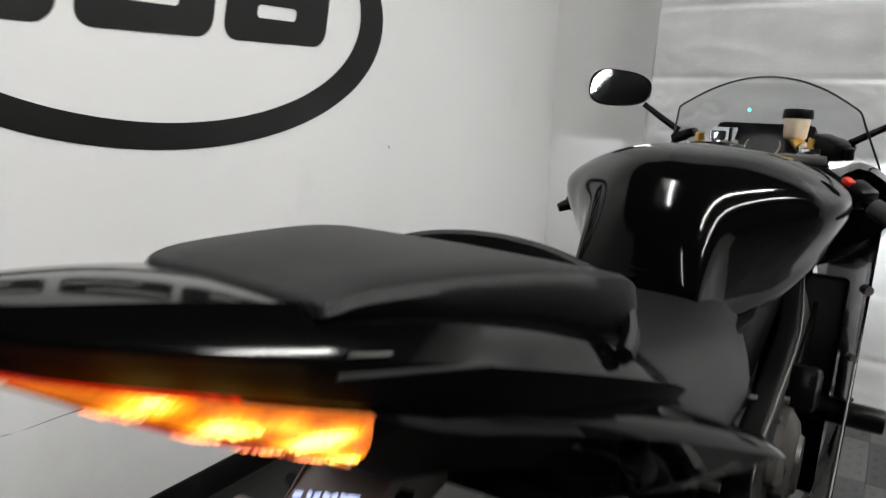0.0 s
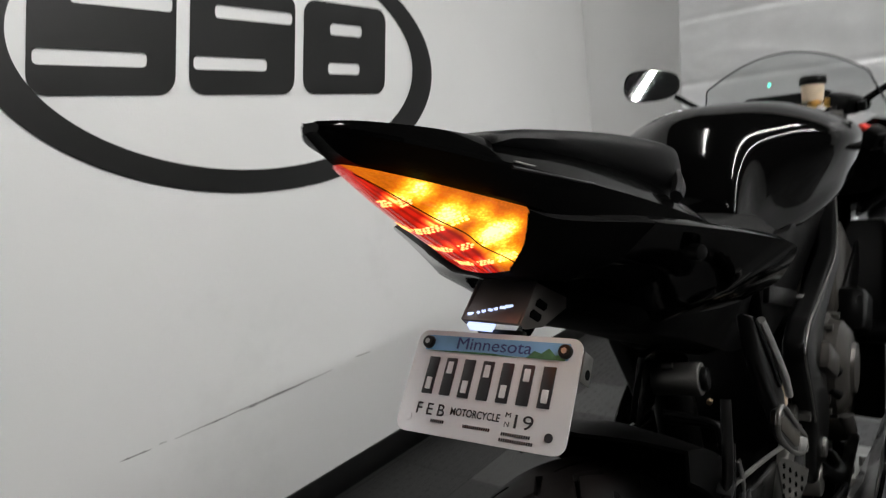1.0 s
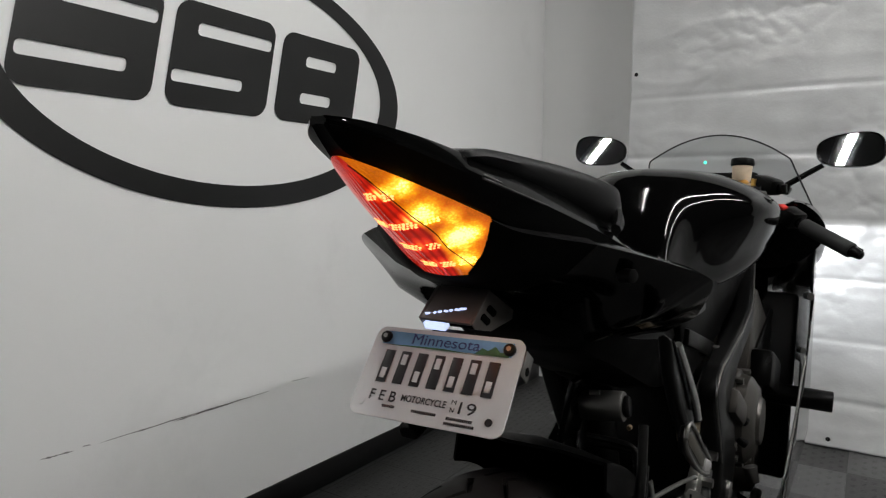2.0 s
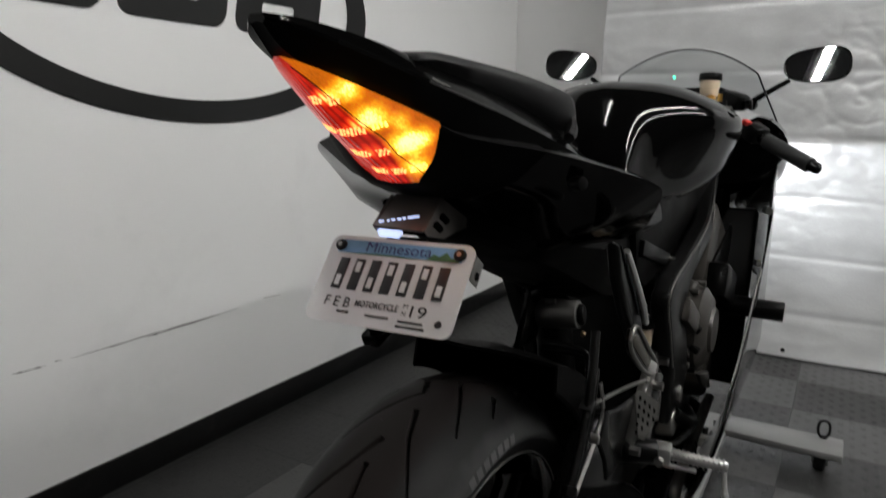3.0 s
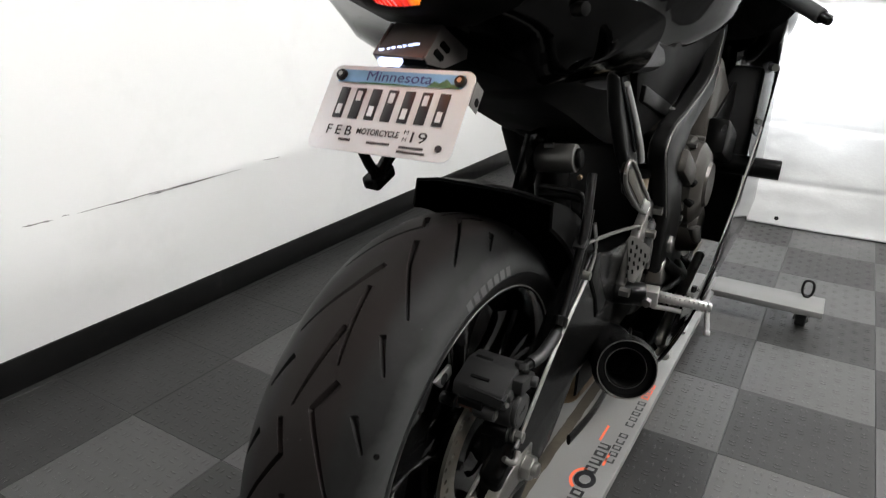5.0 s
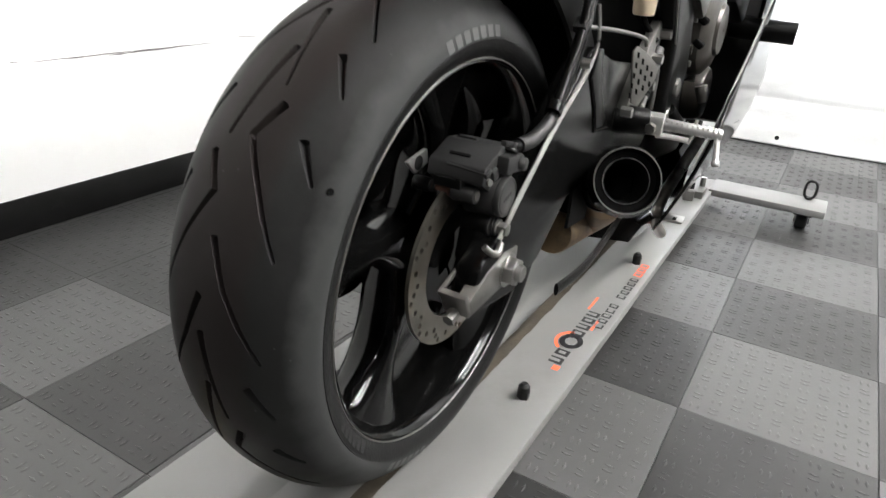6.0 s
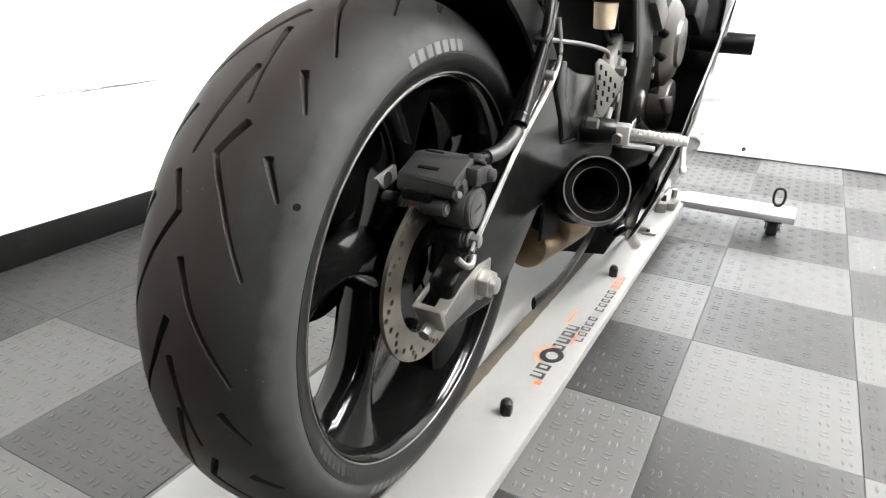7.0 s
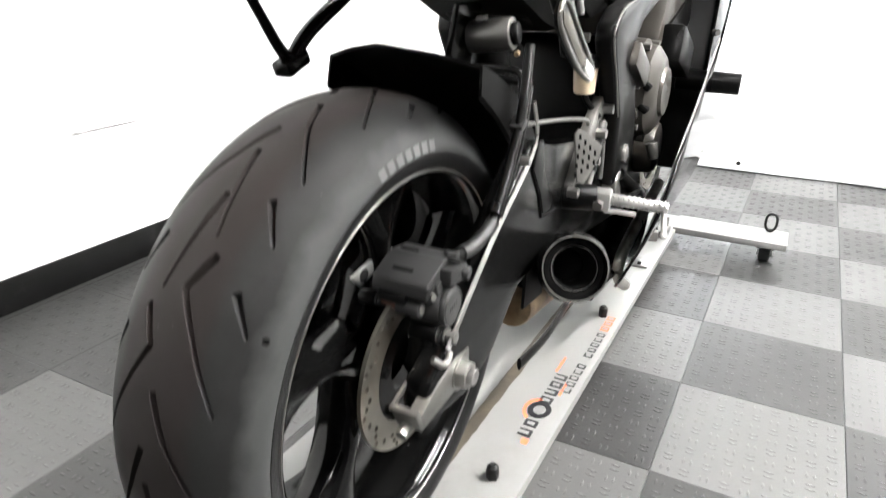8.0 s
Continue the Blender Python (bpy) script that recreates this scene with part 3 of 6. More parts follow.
loop_ring(0.412, 1.535)
part("clamp_tab", box((0.119, 1.108, DECK + 0.004), (0.044, 0.05, 0.006), rot=(0, 0, 4), bevel=0.001), M_STEEL, dolly)
part("tab_slot", box((0.119, 1.100, DECK + 0.0074), (0.010, 0.022, 0.001), rot=(0, 0, 4), bevel=0.0003), M_DARKIN, dolly)
part("clamp_block", box((0.12, 1.36, DECK + 0.012), (0.05, 0.07, 0.022), bevel=0.003), M_ALU, dolly)
part("clamp_bolt", rod((0.11, 1.33, DECK + 0.02), (0.11, 1.33, DECK + 0.045), 0.009, 0.009, 6), M_BASE, dolly)
part("clamp_bolt", rod((0.13, 1.39, DECK + 0.02), (0.13, 1.39, DECK + 0.05), 0.009, 0.009, 6), M_STEEL, dolly)
part("clamp_pad", box((0.11, 1.30, DECK + 0.016), (0.03, 0.03, 0.03), rot=(0, 0, 12), bevel=0.004), M_ALU, dolly)


def dolly_print():
    """Maker's print on the deck: plain bars in two lines, a wheel shape and orange accents."""
    z = DECK + 0.0006
    rr = random.Random(8)

    def bar(y0, y1, x0, x1, mat, lift=0.0):
        link_mesh("print_bar", [(x0, y0, z + lift), (x1, y0, z + lift), (x1, y1, z + lift), (x0, y1, z + lift)], [(0, 1, 2, 3)], mat, dolly, smooth=False)
    y = 0.285
    for k in range(7):
        w = 0.028 if k != 2 else 0.05
        if k != 2:
            bar(y, y + w - 0.008, 0.098, 0.122, M_INK)
            bar(y + 0.0055, y + w - 0.0135, 0.1035 if k % 2 else 0.098, 0.1165, M_DECK, 0.0006)
        y += w
    bar(0.265, 0.28, 0.112, 0.124, M_ORANGE)
    bar(0.425, 0.47, 0.124, 0.129, M_ORANGE)
    bar(0.50, 0.56, 0.092, 0.097, M_ORANGE)
    ring = [(0.110 + r * math.sin(a), 0.366 + 1.25 * r * math.cos(a)) for r in (0.021, 0.011) for a in [2 * math.pi * i / 24 for i in range(24)]]
    link_mesh("print_wheel", [(x, yy, z + 0.0008) for x, yy in ring], [(i, (i + 1) % 24, 24 + (i + 1) % 24, 24 + i) for i in range(24)], M_INK, dolly, smooth=False)
    arc = [(0.110 - r * math.sin(a), 0.366 + 1.25 * r * math.cos(a)) for r in (0.03, 0.024) for a in [math.pi * (0.05 + 0.8 * i / 12) for i in range(13)]]
    link_mesh("print_arc", [(x, yy, z) for x, yy in arc], [(i, i + 1, 14 + i, 13 + i) for i in range(12)], M_ORANGE, dolly, smooth=False)
    y = 0.44
    for k in range(11):
        if k != 5:
            bar(y, y + 0.016, 0.124 + 0.001 * (k % 2), 0.142, M_INK)
            bar(y + 0.0035, y + (0.0125 if k % 3 else 0.016), 0.128, 0.1385, M_DECK, 0.0006)
        y += 0.0235
    for k in range(3):
        bar(y + 0.006, y + 0.026, 0.124, 0.142, M_ORANGE)
        bar(y + 0.0105, y + 0.0215, 0.1275, 0.1385, M_DECK, 0.0006)
        y += 0.026


dolly_print()
link_mesh("warning_sticker", [(-0.182, -0.37, DECK + 0.0006), (-0.214, -0.37, DECK + 0.0006), (-0.214, -0.318, DECK + 0.0006), (-0.182, -0.318, DECK + 0.0006)], [(3, 2, 1, 0)], M_YELLOW, dolly, smooth=False)

# ---- the motorcycle ----
bike = thing("motorcycle", "black sport motorcycle with lit tail lamp standing on a dolly", "motorcycle", pose(BX, BY, 0))
AX = Vector((0, 0, 0.369))


def resample(chain, n):
    P = spline([(a, b, 0) for a, b in chain], 24)
    L = [0.0]
    for a, b in zip(P, P[1:]):
        L.append(L[-1] + (b - a).length)
    s = np.linspace(0, L[-1], n)
    return np.interp(s, L, [p.x for p in P]), np.interp(s, L, [p.y for p in P]), s - L[-1] / 2


# grooves of one sixth of the tread, as chains of (x, degrees), and their half widths
GROOVES = [
    ([(0.026, 43.0), (0.009, 36.8), (0.032, 29.5), (0.060, 18.5)], 0.0026),
    ([(-0.002, 63.5), (0.016, 46.0)], 0.0023),
    ([(0.004, 80.0), (0.022, 72.0), (0.057, 60.2)], 0.0024),
    ([(0.044, 54.8), (0.063, 47.5)], 0.0024),
    ([(0.053, 38.5), (0.070, 32.0)], 0.0026),
]


def build_tyre(name, centre, parent, rmax, half, bead, n_around, n_across, grooved):
    k = half / 0.09
    d = rmax - 0.317
    side = [(0, 0.317), (0.022, 0.3155), (0.045, 0.3095), (0.065, 0.2985), (0.080, 0.2845), (0.0895, 0.268), (0.0905, 0.255), (0.0880, 0.2465), (0.0840, 0.2400), (0.0805, bead - d)]
    chain = [(-x * k, r + d) for x, r in side[::-1]] + [(x * k, r + d) for x, r in side[1:]]
    X, R, S = resample(chain, n_across)
    th = np.linspace(0, 360, n_around, endpoint=False)
    depth = np.zeros((n_around, n_across))
    if grooved:
        for mirror in (1, -1):
            for rep in range(6):
                for pts, hw in GROOVES:
                    q = [(mirror * x, a + 60 * rep + (0 if mirror > 0 else -10)) for x, a in pts]
                    for seg, ((xa, aa), (xb, ab)) in enumerate(zip(q, q[1:])):
                        sa, sb = np.interp(xa, X, S), np.interp(xb, X, S)
                        mid = (aa + ab) / 2
                        rel = (th - mid + 180) % 360 - 180
                        near = np.where(np.abs(rel) < 22)[0]
                        ta = np.radians(rel[near])[:, None] * 0.31
                        ua, ub = math.radians(aa - mid) * 0.31, math.radians(ab - mid) * 0.31
                        dx, dt = sb - sa, ub - ua
                        L2 = dx * dx + dt * dt
                        along = ((S[None, :] - sa) * dx + (ta - ua) * dt) / L2
                        w = np.clip(along, 0, 1)
                        dist = np.hypot(S[None, :] - sa - w * dx, ta - ua - w * dt)
                        if seg == 0:
                            dist = dist + np.maximum(0, -along) * 0.2
                        if seg == len(q) - 2:
                            dist = dist + np.maximum(0, along - 1) * 0.2
                        width = hw * 1.35 * (1.0 - 0.75 * (seg + w) / (len(q) - 1))
                        g = np.clip((width + 0.0006 - dist) / 0.0013, 0, 1)
                        depth[near] = np.maximum(depth[near], g * 0.008)
    rr = R[None, :] - depth
    a = np.radians(th)[:, None]
    vx = np.broadcast_to(X[None, :], rr.shape) + centre[0]
    vy = centre[1] - rr * np.cos(a)
    vz = centre[2] + rr * np.sin(a)
    verts = np.stack([vx, vy, vz], -1).reshape(-1, 3)
    i = np.arange(n_around)[:, None] * n_across
    j = (np.arange(n_around)[:, None] + 1) % n_around * n_across
    c = np.arange(n_across - 1)[None, :]
    faces = np.stack([i + c, j + c, j + c + 1, i + c + 1], -1).reshape(-1, 4)
    me = bpy.data.meshes.new(name)
    me.from_pydata(verts.tolist(), [], faces.tolist())
    me.materials.append(M_RUBBER)
    me.polygons.foreach_set("use_smooth", np.ones(len(me.polygons), dtype=bool))
    me.update()
    if grooved:
        me.set_sharp_from_angle(angle=radians(32))
    ob = new(name, me)
    ob.parent = parent
    return ob


def torus_ring(p, axis, R0, r0, segs=56):
    """A thin wire ring about an axis."""
    ax = Vector(axis).normalized()
    s = ax.cross(Vector((0, 0, 1))).normalized()
    u = s.cross(ax)
    bm = bmesh.new()
    rings = []
    for k in range(segs):
        a = 2 * math.pi * k / segs
        o = s * math.cos(a) + u * math.sin(a)
        rings.append([bm.verts.new(Vector(p) + o * (R0 + r0 * math.cos(math.pi * j / 3)) + ax * r0 * math.sin(math.pi * j / 3)) for j in range(6)])
    for k in range(segs):
        A, B = rings[k], rings[(k + 1) % segs]
        for j in range(6):
            bm.faces.new((A[j], A[(j + 1) % 6], B[(j + 1) % 6], B[j]))
    return bm


def build_rim(name, centre, parent, half, r_lip, spokes, phase):
    d = r_lip - 0.228
    prof = [(half, 0.228 + d), (half + 0.002, 0.224 + d), (half - 0.003, 0.2185 + d), (half - 0.016, 0.214 + d), (half - 0.024, 0.2125 + d), (0.02, 0.200 + d), (-0.02, 0.200 + d),
            (-half + 0.024, 0.2125 + d), (-half + 0.003, 0.2185 + d), (-half - 0.002, 0.224 + d), (-half, 0.228 + d), (-half + 0.015, 0.222 + d), (0, 0.207 + d), (half - 0.015, 0.222 + d)]
    bm = spin(prof, centre, 120)
    for q in spin([(-0.05, 0.012), (-0.05, 0.034), (-0.03, 0.046), (0.03, 0.046), (0.055, 0.04), (0.06, 0.034), (0.06, 0.012)], centre, 40), :
        merge(bm, q)
    rim = part(name, bm, M_RIM, parent)
    for s in range(spokes):
        bm = bmesh.new()
        a0 = radians(phase + 360 / spokes * s)
        rings = []
        for t in np.linspace(0, 1, 14):
            r = 0.03 + t * (0.1845 + d)
            a = a0 - 0.14 * t
            wide = 0.0165 + 0.032 * max(0, 1 - t / 0.48) ** 1.3 + 0.066 * max(0, (t - 0.42) / 0.58) ** 2.1
            deep = 0.032 - 0.004 * t + 0.012 * max(0, t - 0.75) * 2
            mid = half * (0.10 + 0.30 * t)
            er = Vector((0, -math.cos(a), math.sin(a)))
            et = Vector((0, math.sin(a), math.cos(a)))
            ring = []
            for k in range(14):
                u = 2 * math.pi * k / 14
                cs, sn = math.cos(u), math.sin(u)
                ring.append(bm.verts.new(Vector(centre) + er * r + et * wide * math.copysign(abs(cs) ** 0.7, cs) + Vector((mid + deep * math.copysign(abs(sn) ** 0.7, sn), 0, 0))))
            rings.append(ring)
        for p, q in zip(rings, rings[1:]):
            for k in range(14):
                bm.faces.new((p[k], p[(k + 1) % 14], q[(k + 1) % 14], q[k]))
        bm.faces.new(rings[0][::-1])
        bm.faces.new(rings[-1])
        part("spoke", bm, M_RIM, rim)
    return rim


def drilled_disc(centre, x, r_out, r_in, holes, thick, mat, parent, name="brake_disc", label=""):
    cu = bpy.data.curves.new(name, "CURVE")
    cu.dimensions = "2D"
    cu.fill_mode = "BOTH"
    cu.extrude = thick / 2

    def circle(cy, cz, r, n):
        sp = cu.splines.new("POLY")
        sp.points.add(n - 1)
        for i, p in enumerate(sp.points):
            a = 2 * math.pi * i / n
            p.co = (cy + r * math.cos(a), cz + r * math.sin(a), 0, 1)
        sp.use_cyclic_u = True
    circle(0, 0, r_out, 96)
    circle(0, 0, r_in, 64)
    for i in range(holes):
        for k, rr in enumerate((0.84, 0.90, 0.955)):
            if (i + k) % 2 == 0 or k == 1:
                a = 2 * math.pi * (i + 0.33 * k) / holes
                circle(r_out * rr * math.cos(a), r_out * rr * math.sin(a), 0.0038, 10)
    tmp = new(name, cu)
    me = bpy.data.meshes.new_from_object(tmp)
    bpy.data.objects.remove(tmp)
    me.transform(Matrix(((0, 0, 1, x), (1, 0, 0, centre[1]), (0, 1, 0, centre[2]), (0, 0, 0, 1))))
    return link_data(name, me, mat, parent, label)


# rear wheel
rear_wheel = build_rim("rear_wheel", tuple(AX), bike, 0.081, 0.2375, 5, 22)
build_tyre("tyre", tuple(AX), rear_wheel, 0.317, 0.09, 0.2355, 2400, 290, True)
drilled_disc(AX, 0.084, 0.112, 0.076, 24, 0.005, M_DISC, rear_wheel, label="drilled steel brake disc with rusty edge")
bm = spin([(0.074, 0.04), (0.074, 0.083), (0.0805, 0.083), (0.0805, 0.04)], tuple(AX), 48)
for k in range(5):
    a = radians(72 * k + 20)
    add_rod(bm, (0.078, 0.066 * math.cos(a), 0.369 + 0.066 * math.sin(a)), (0.090, 0.066 * math.cos(a), 0.369 + 0.066 * math.sin(a)), 0.007, 0.006, 10)
part("disc_carrier", bm, M_SATIN, rear_wheel)
# added disc on the far side, in the sprocket's place, keeps light out of the spokes
part("light_block_disc", spin([(-0.082, 0.03), (-0.082, 0.112), (-0.088, 0.112), (-0.088, 0.03)], tuple(AX), 44), M_SATIN, rear_wheel, "plain black disc added to block light through the wheel")


def sidewall_marks():
    """Raised maker's marks on the tyre side as plain bars."""
    def bars(r0, r1, x0, x1, a0, a1, n, mat):
        for i in range(n):
            v = []
            s = a0 + (a1 - a0) * i / n
            e = s + (a1 - a0) / n * 0.68
            for r, x in ((r0, x0), (r1, x1)):
                for a in (s, e):
                    v.append((x, -r * math.cos(radians(a)), 0.369 + r * math.sin(radians(a))))
            link_mesh("sidewall_mark", v, [(0, 1, 3, 2)], mat, rear_wheel, "pale raised bars on the tyre side", smooth=False)
    bars(0.2605, 0.2725, 0.0920, 0.0888, 97, 72, 7, M_RUBBER_MARK)
    bars(0.2415, 0.2535, 0.0872, 0.0920, -24, -42, 6, M_CAL)
    bars(0.2475, 0.2510, 0.0901, 0.0911, 62, 40, 16, M_INK)
    bars(0.262, 0.274, 0.0912, 0.088, -60, -80, 6, M_RUBBER_MARK)


sidewall_marks()
part("rim_lip", torus_ring((0.0835, 0, 0.369), (1, 0, 0), 0.2368, 0.0011, 140), M_ALU, rear_wheel)
part("bead_band", spin([(0.0826, 0.2372), (0.0848, 0.2400), (0.0888, 0.2462), (0.0912, 0.2545), (0.0914, 0.2585), (0.0904, 0.2590), (0.085, 0.2500), (0.080, 0.2380)], tuple(AX), 160), M_BAND, rear_wheel, "darker rubber band beside the rim")
part("punch_mark", rod((0.0802, -0.2385, 0.3690 + 0.1520), (0.0822, -0.2397, 0.3690 + 0.1528), 0.0032, 0.0032, 12), M_DARKIN, rear_wheel)

rear_wheel.matrix_basis = pose(-0.033, 0, 0.052, 0, 1.9, 0) @ pose(0, 0, -0.052)

# swingarm
ARM = [(-0.062, 0.338), (-0.078, 0.360), (-0.068, 0.394), (-0.030, 0.417), (0.06, 0.490), (0.18, 0.585), (0.215, 0.603), (0.30, 0.578), (0.42, 0.560), (0.56, 0.540),
       (0.60, 0.47), (0.55, 0.40), (0.40, 0.392), (0.25, 0.41), (0.18, 0.405), (0.10, 0.345), (0.03, 0.325)]
swingarm = part("swingarm", slab(ARM, 0.094, 0.127, 0.006, 3), M_SATIN, bike)
part("arm_recess", slab([(0.222, 0.600), (0.207, 0.565), (0.240, 0.522), (0.256, 0.488), (0.306, 0.484), (0.272, 0.522), (0.248, 0.556), (0.240, 0.598)], 0.126, 0.130, 0.0025), M_FRAME, swingarm)
part("recess_line", tube([(0.1278, 0.216, 0.602), (0.1278, 0.203, 0.565), (0.1278, 0.236, 0.522), (0.1278, 0.252, 0.484), (0.1278, 0.312, 0.479)], 0.0018, 2, 8, False), M_DARKIN, swingarm)
part("left_arm", slab(ARM, -0.116, -0.087, 0.006, 3), M_SATIN, swingarm)
part("pivot_tube", rod((-0.13, 0.575, 0.47), (0.13, 0.575, 0.47), 0.03), M_SATIN, swingarm)
part("arm_bridge", box((0, 0.42, 0.48), (0.19, 0.10, 0.12), bevel=0.015), M_SATIN, swingarm)
# two thin steel tubes draw the highlights along the arm's upper edge
for k in (0, 1):
    part("edge_highlight", tube([(0.1285, -0.034 + 0.006 * k, 0.420 - 0.004 * k), (0.1285, 0.078 + 0.006 * k, 0.510 - 0.004 * k), (0.1285, 0.190 + 0.005 * k, 0.580 - 0.004 * k), (0.1285, 0.212 + 0.006 * k, 0.612), (0.128, 0.195 + 0.007 * k, 0.655)], 0.0021 - 0.0008 * k, 6, 8), M_STEEL, swingarm, "bright steel line drawn as a highlight along the arm edge")
# axle, adjuster
adj = part("axle_block", slab([(-0.096, 0.366), (-0.090, 0.346), (-0.01, 0.351), (0.024, 0.362), (0.024, 0.392), (-0.01, 0.395), (-0.05, 0.386)], 0.112, 0.129, 0.002), M_ALU, bike, "cast silver chain adjuster block")
part("adjuster_flange", slab([(-0.103, 0.374), (-0.091, 0.346), (-0.085, 0.348), (-0.096, 0.377)], 0.097, 0.129, 0.001), M_ALU, adj)
part("adjuster_rib", slab([(-0.103, 0.374), (-0.05, 0.394), (-0.048, 0.389), (-0.100, 0.368)], 0.094, 0.098, 0.001), M_ALU, adj)
part("adjuster_bolt", rod((0.112, -0.075, 0.356), (0.112, -0.107, 0.345), 0.0072, 0.0072, 6), M_ALU, adj)
part("washer", rod((0.126, 0, 0.369), (0.130, 0, 0.369), 0.021, 0.021, 28), M_STEEL, adj)
part("axle_nut", rod((0.129, 0, 0.369), (0.142, 0, 0.369), 0.0185, 0.0175, 6, 0.0015), M_STEEL, adj, "large bright hexagon axle nut")
part("axle_end", rod((0.140, 0, 0.369), (0.149, 0, 0.369), 0.011, 0.010, 20, 0.001), M_STEEL, adj)

# caliper and hose
cal = part("brake_caliper", slab([(-0.054, 0.484), (-0.051, 0.501), (-0.012, 0.517), (0.020, 0.513), (0.028, 0.494), (0.018, 0.472), (-0.020, 0.468), (-0.040, 0.474)], 0.044, 0.114, 0.0025, 2), M_CAL, bike, "dark grey cast brake caliper")
for y, z, x0, x1 in ((-0.004, 0.5155, 0.052, 0.076), (-0.036, 0.5065, 0.062, 0.088)):
    part("caliper_slot", box(((x0 + x1) / 2, y, z), (x1 - x0, 0.005, 0.004), rot=(20, 0, 0), bevel=0.001), M_DARKIN, cal)
part("caliper_brow", box((0.092, -0.046, 0.4975), (0.050, 0.012, 0.006), rot=(20, 4, 0), bevel=0.001), M_CAL, cal)
part("pad_window", box((0.072, -0.0535, 0.4800), (0.034, 0.008, 0.011), bevel=0.001), M_DARKIN, cal)
part("pin_boot", rod((0.026, -0.048, 0.469), (0.046, -0.048, 0.469), 0.0080, 0.0088, 18, 0.0015), M_PLASTIC, cal)
part("pin_shaft", rod((0.045, -0.048, 0.469), (0.078, -0.048, 0.469), 0.0042, 0.0042, 14), M_RUST, cal, "rusty pin shaft")
for x in (0.0475, 0.052, 0.071):
    part("pin_collar", rod((x, -0.048, 0.469), (x + 0.0028, -0.048, 0.469), 0.0072, 0.0068, 16, 0.0005), M_RUST if x > 0.06 else M_CAL, cal)
part("pin_sleeve", rod((0.076, -0.048, 0.469), (0.105, -0.048, 0.469), 0.0098, 0.0092, 22, 0.0015), M_CAL, cal)
part("pin_end", rod((0.1045, -0.048, 0.469), (0.1062, -0.048, 0.469), 0.0062, 0.0058, 16, 0.0004), M_ALU, cal, "bright pin end")
part("piston_barrel", rod((0.080, -0.014, 0.463), (0.120, -0.014, 0.463), 0.0258, 0.0250, 40, 0.003), M_CAL, cal)
part("piston_cap", rod((0.1195, -0.014, 0.463), (0.1260, -0.014, 0.463), 0.0236, 0.0228, 40, 0.0014), M_CALCAP, cal, "smooth grey piston cap")
part("cap_ring", torus_ring((0.1262, -0.014, 0.463), (1, 0, 0), 0.0196, 0.0006, 40), M_CAL, cal)
for k in range(4):
    part("cap_mark", box((0.1262, -0.021 + 0.0046 * k, 0.4615 + 0.0012 * k), (0.0008, 0.0026, 0.0050), rot=(-14, 0, 0), bevel=0.0003), M_CAL, cal)
part("banjo_arm", box((0.110, -0.004, 0.4985), (0.036, 0.040, 0.020), rot=(-6, 0, 0), bevel=0.003), M_CAL, cal)
part("banjo_step", box((0.104, -0.034, 0.5005), (0.018, 0.018, 0.012), rot=(18, 0, 0), bevel=0.002), M_CALCAP, cal)
part("banjo_step", box((0.112, -0.030, 0.4905), (0.012, 0.012, 0.014), rot=(18, 0, 0), bevel=0.002), M_CALCAP, cal)
part("banjo_washer", rod((0.112, 0.004, 0.5075), (0.112, 0.006, 0.5115), 0.0122, 0.0118, 24, 0.0008), M_PLASTIC, cal)
part("banjo_bolt", rod((0.112, 0.006, 0.511), (0.112, 0.008, 0.519), 0.0098, 0.0092, 6, 0.0008), M_CAL, cal)
part("banjo_plug", rod((0.126, 0.008, 0.497), (0.1345, 0.009, 0.4965), 0.0078, 0.0070, 18, 0.0012), M_CALCAP, cal)
part("bleed_nipple", rod((0.108, -0.040, 0.484), (0.118, -0.044, 0.486), 0.0048, 0.0038, 12), M_ALU, cal)
part("slide_boot", rod((0.078, -0.019, 0.427), (0.112, -0.019, 0.427), 0.0150, 0.0142, 24, 0.002), M_PLASTIC, cal)
for k in range(3):
    part("boot_ring", rod((0.1115 + 0.0038 * k, -0.019, 0.427), (0.1140 + 0.0038 * k, -0.019, 0.427), 0.0122 - 0.0008 * k, 0.0118 - 0.0008 * k, 20, 0.0006), M_ALU if k != 1 else M_CAL, cal)
part("lug_bolt", rod((0.1215, -0.019, 0.427), (0.1325, -0.019, 0.427), 0.0082, 0.0078, 6, 0.0008), M_ALU, cal, "bright hexagon bolt")
part("mount_lug", box((0.094, -0.020, 0.406), (0.034, 0.036, 0.052), rot=(-18, 0, 0), bevel=0.006), M_SATIN, cal)
part("strip_clip", tube([(0.124, -0.058, 0.418), (0.131, -0.050, 0.409), (0.133, -0.040, 0.408), (0.131, -0.032, 0.416)], 0.004, 5, 10), M_ALU, cal, "bright bent clip")
part("torque_plate", slab([(-0.056, 0.491), (0.022, 0.506), (0.030, 0.492), (-0.040, 0.474)], 0.016, 0.021, 0.001), M_BRIGHT, cal, "bare metal plate behind the caliper")
part("plate_slot", rod((0.0208, -0.034, 0.4855), (0.0214, -0.034, 0.4855), 0.0085, 0.0085, 20), M_CAL, cal)
hose = part("brake_hose", tube([(0.113, 0.008, 0.5125), (0.119, 0.030, 0.5125), (0.124, 0.058, 0.5175), (0.127, 0.085, 0.533), (0.125, 0.125, 0.576), (0.122, 0.165, 0.628), (0.118, 0.190, 0.666), (0.11, 0.22, 0.72)], 0.0066, 8, 12), M_PLASTIC, bike)
part("hose_clip", rod((0.127, 0.088, 0.539), (0.1265, 0.097, 0.549), 0.0105, 0.0105, 14), M_SATIN, hose)
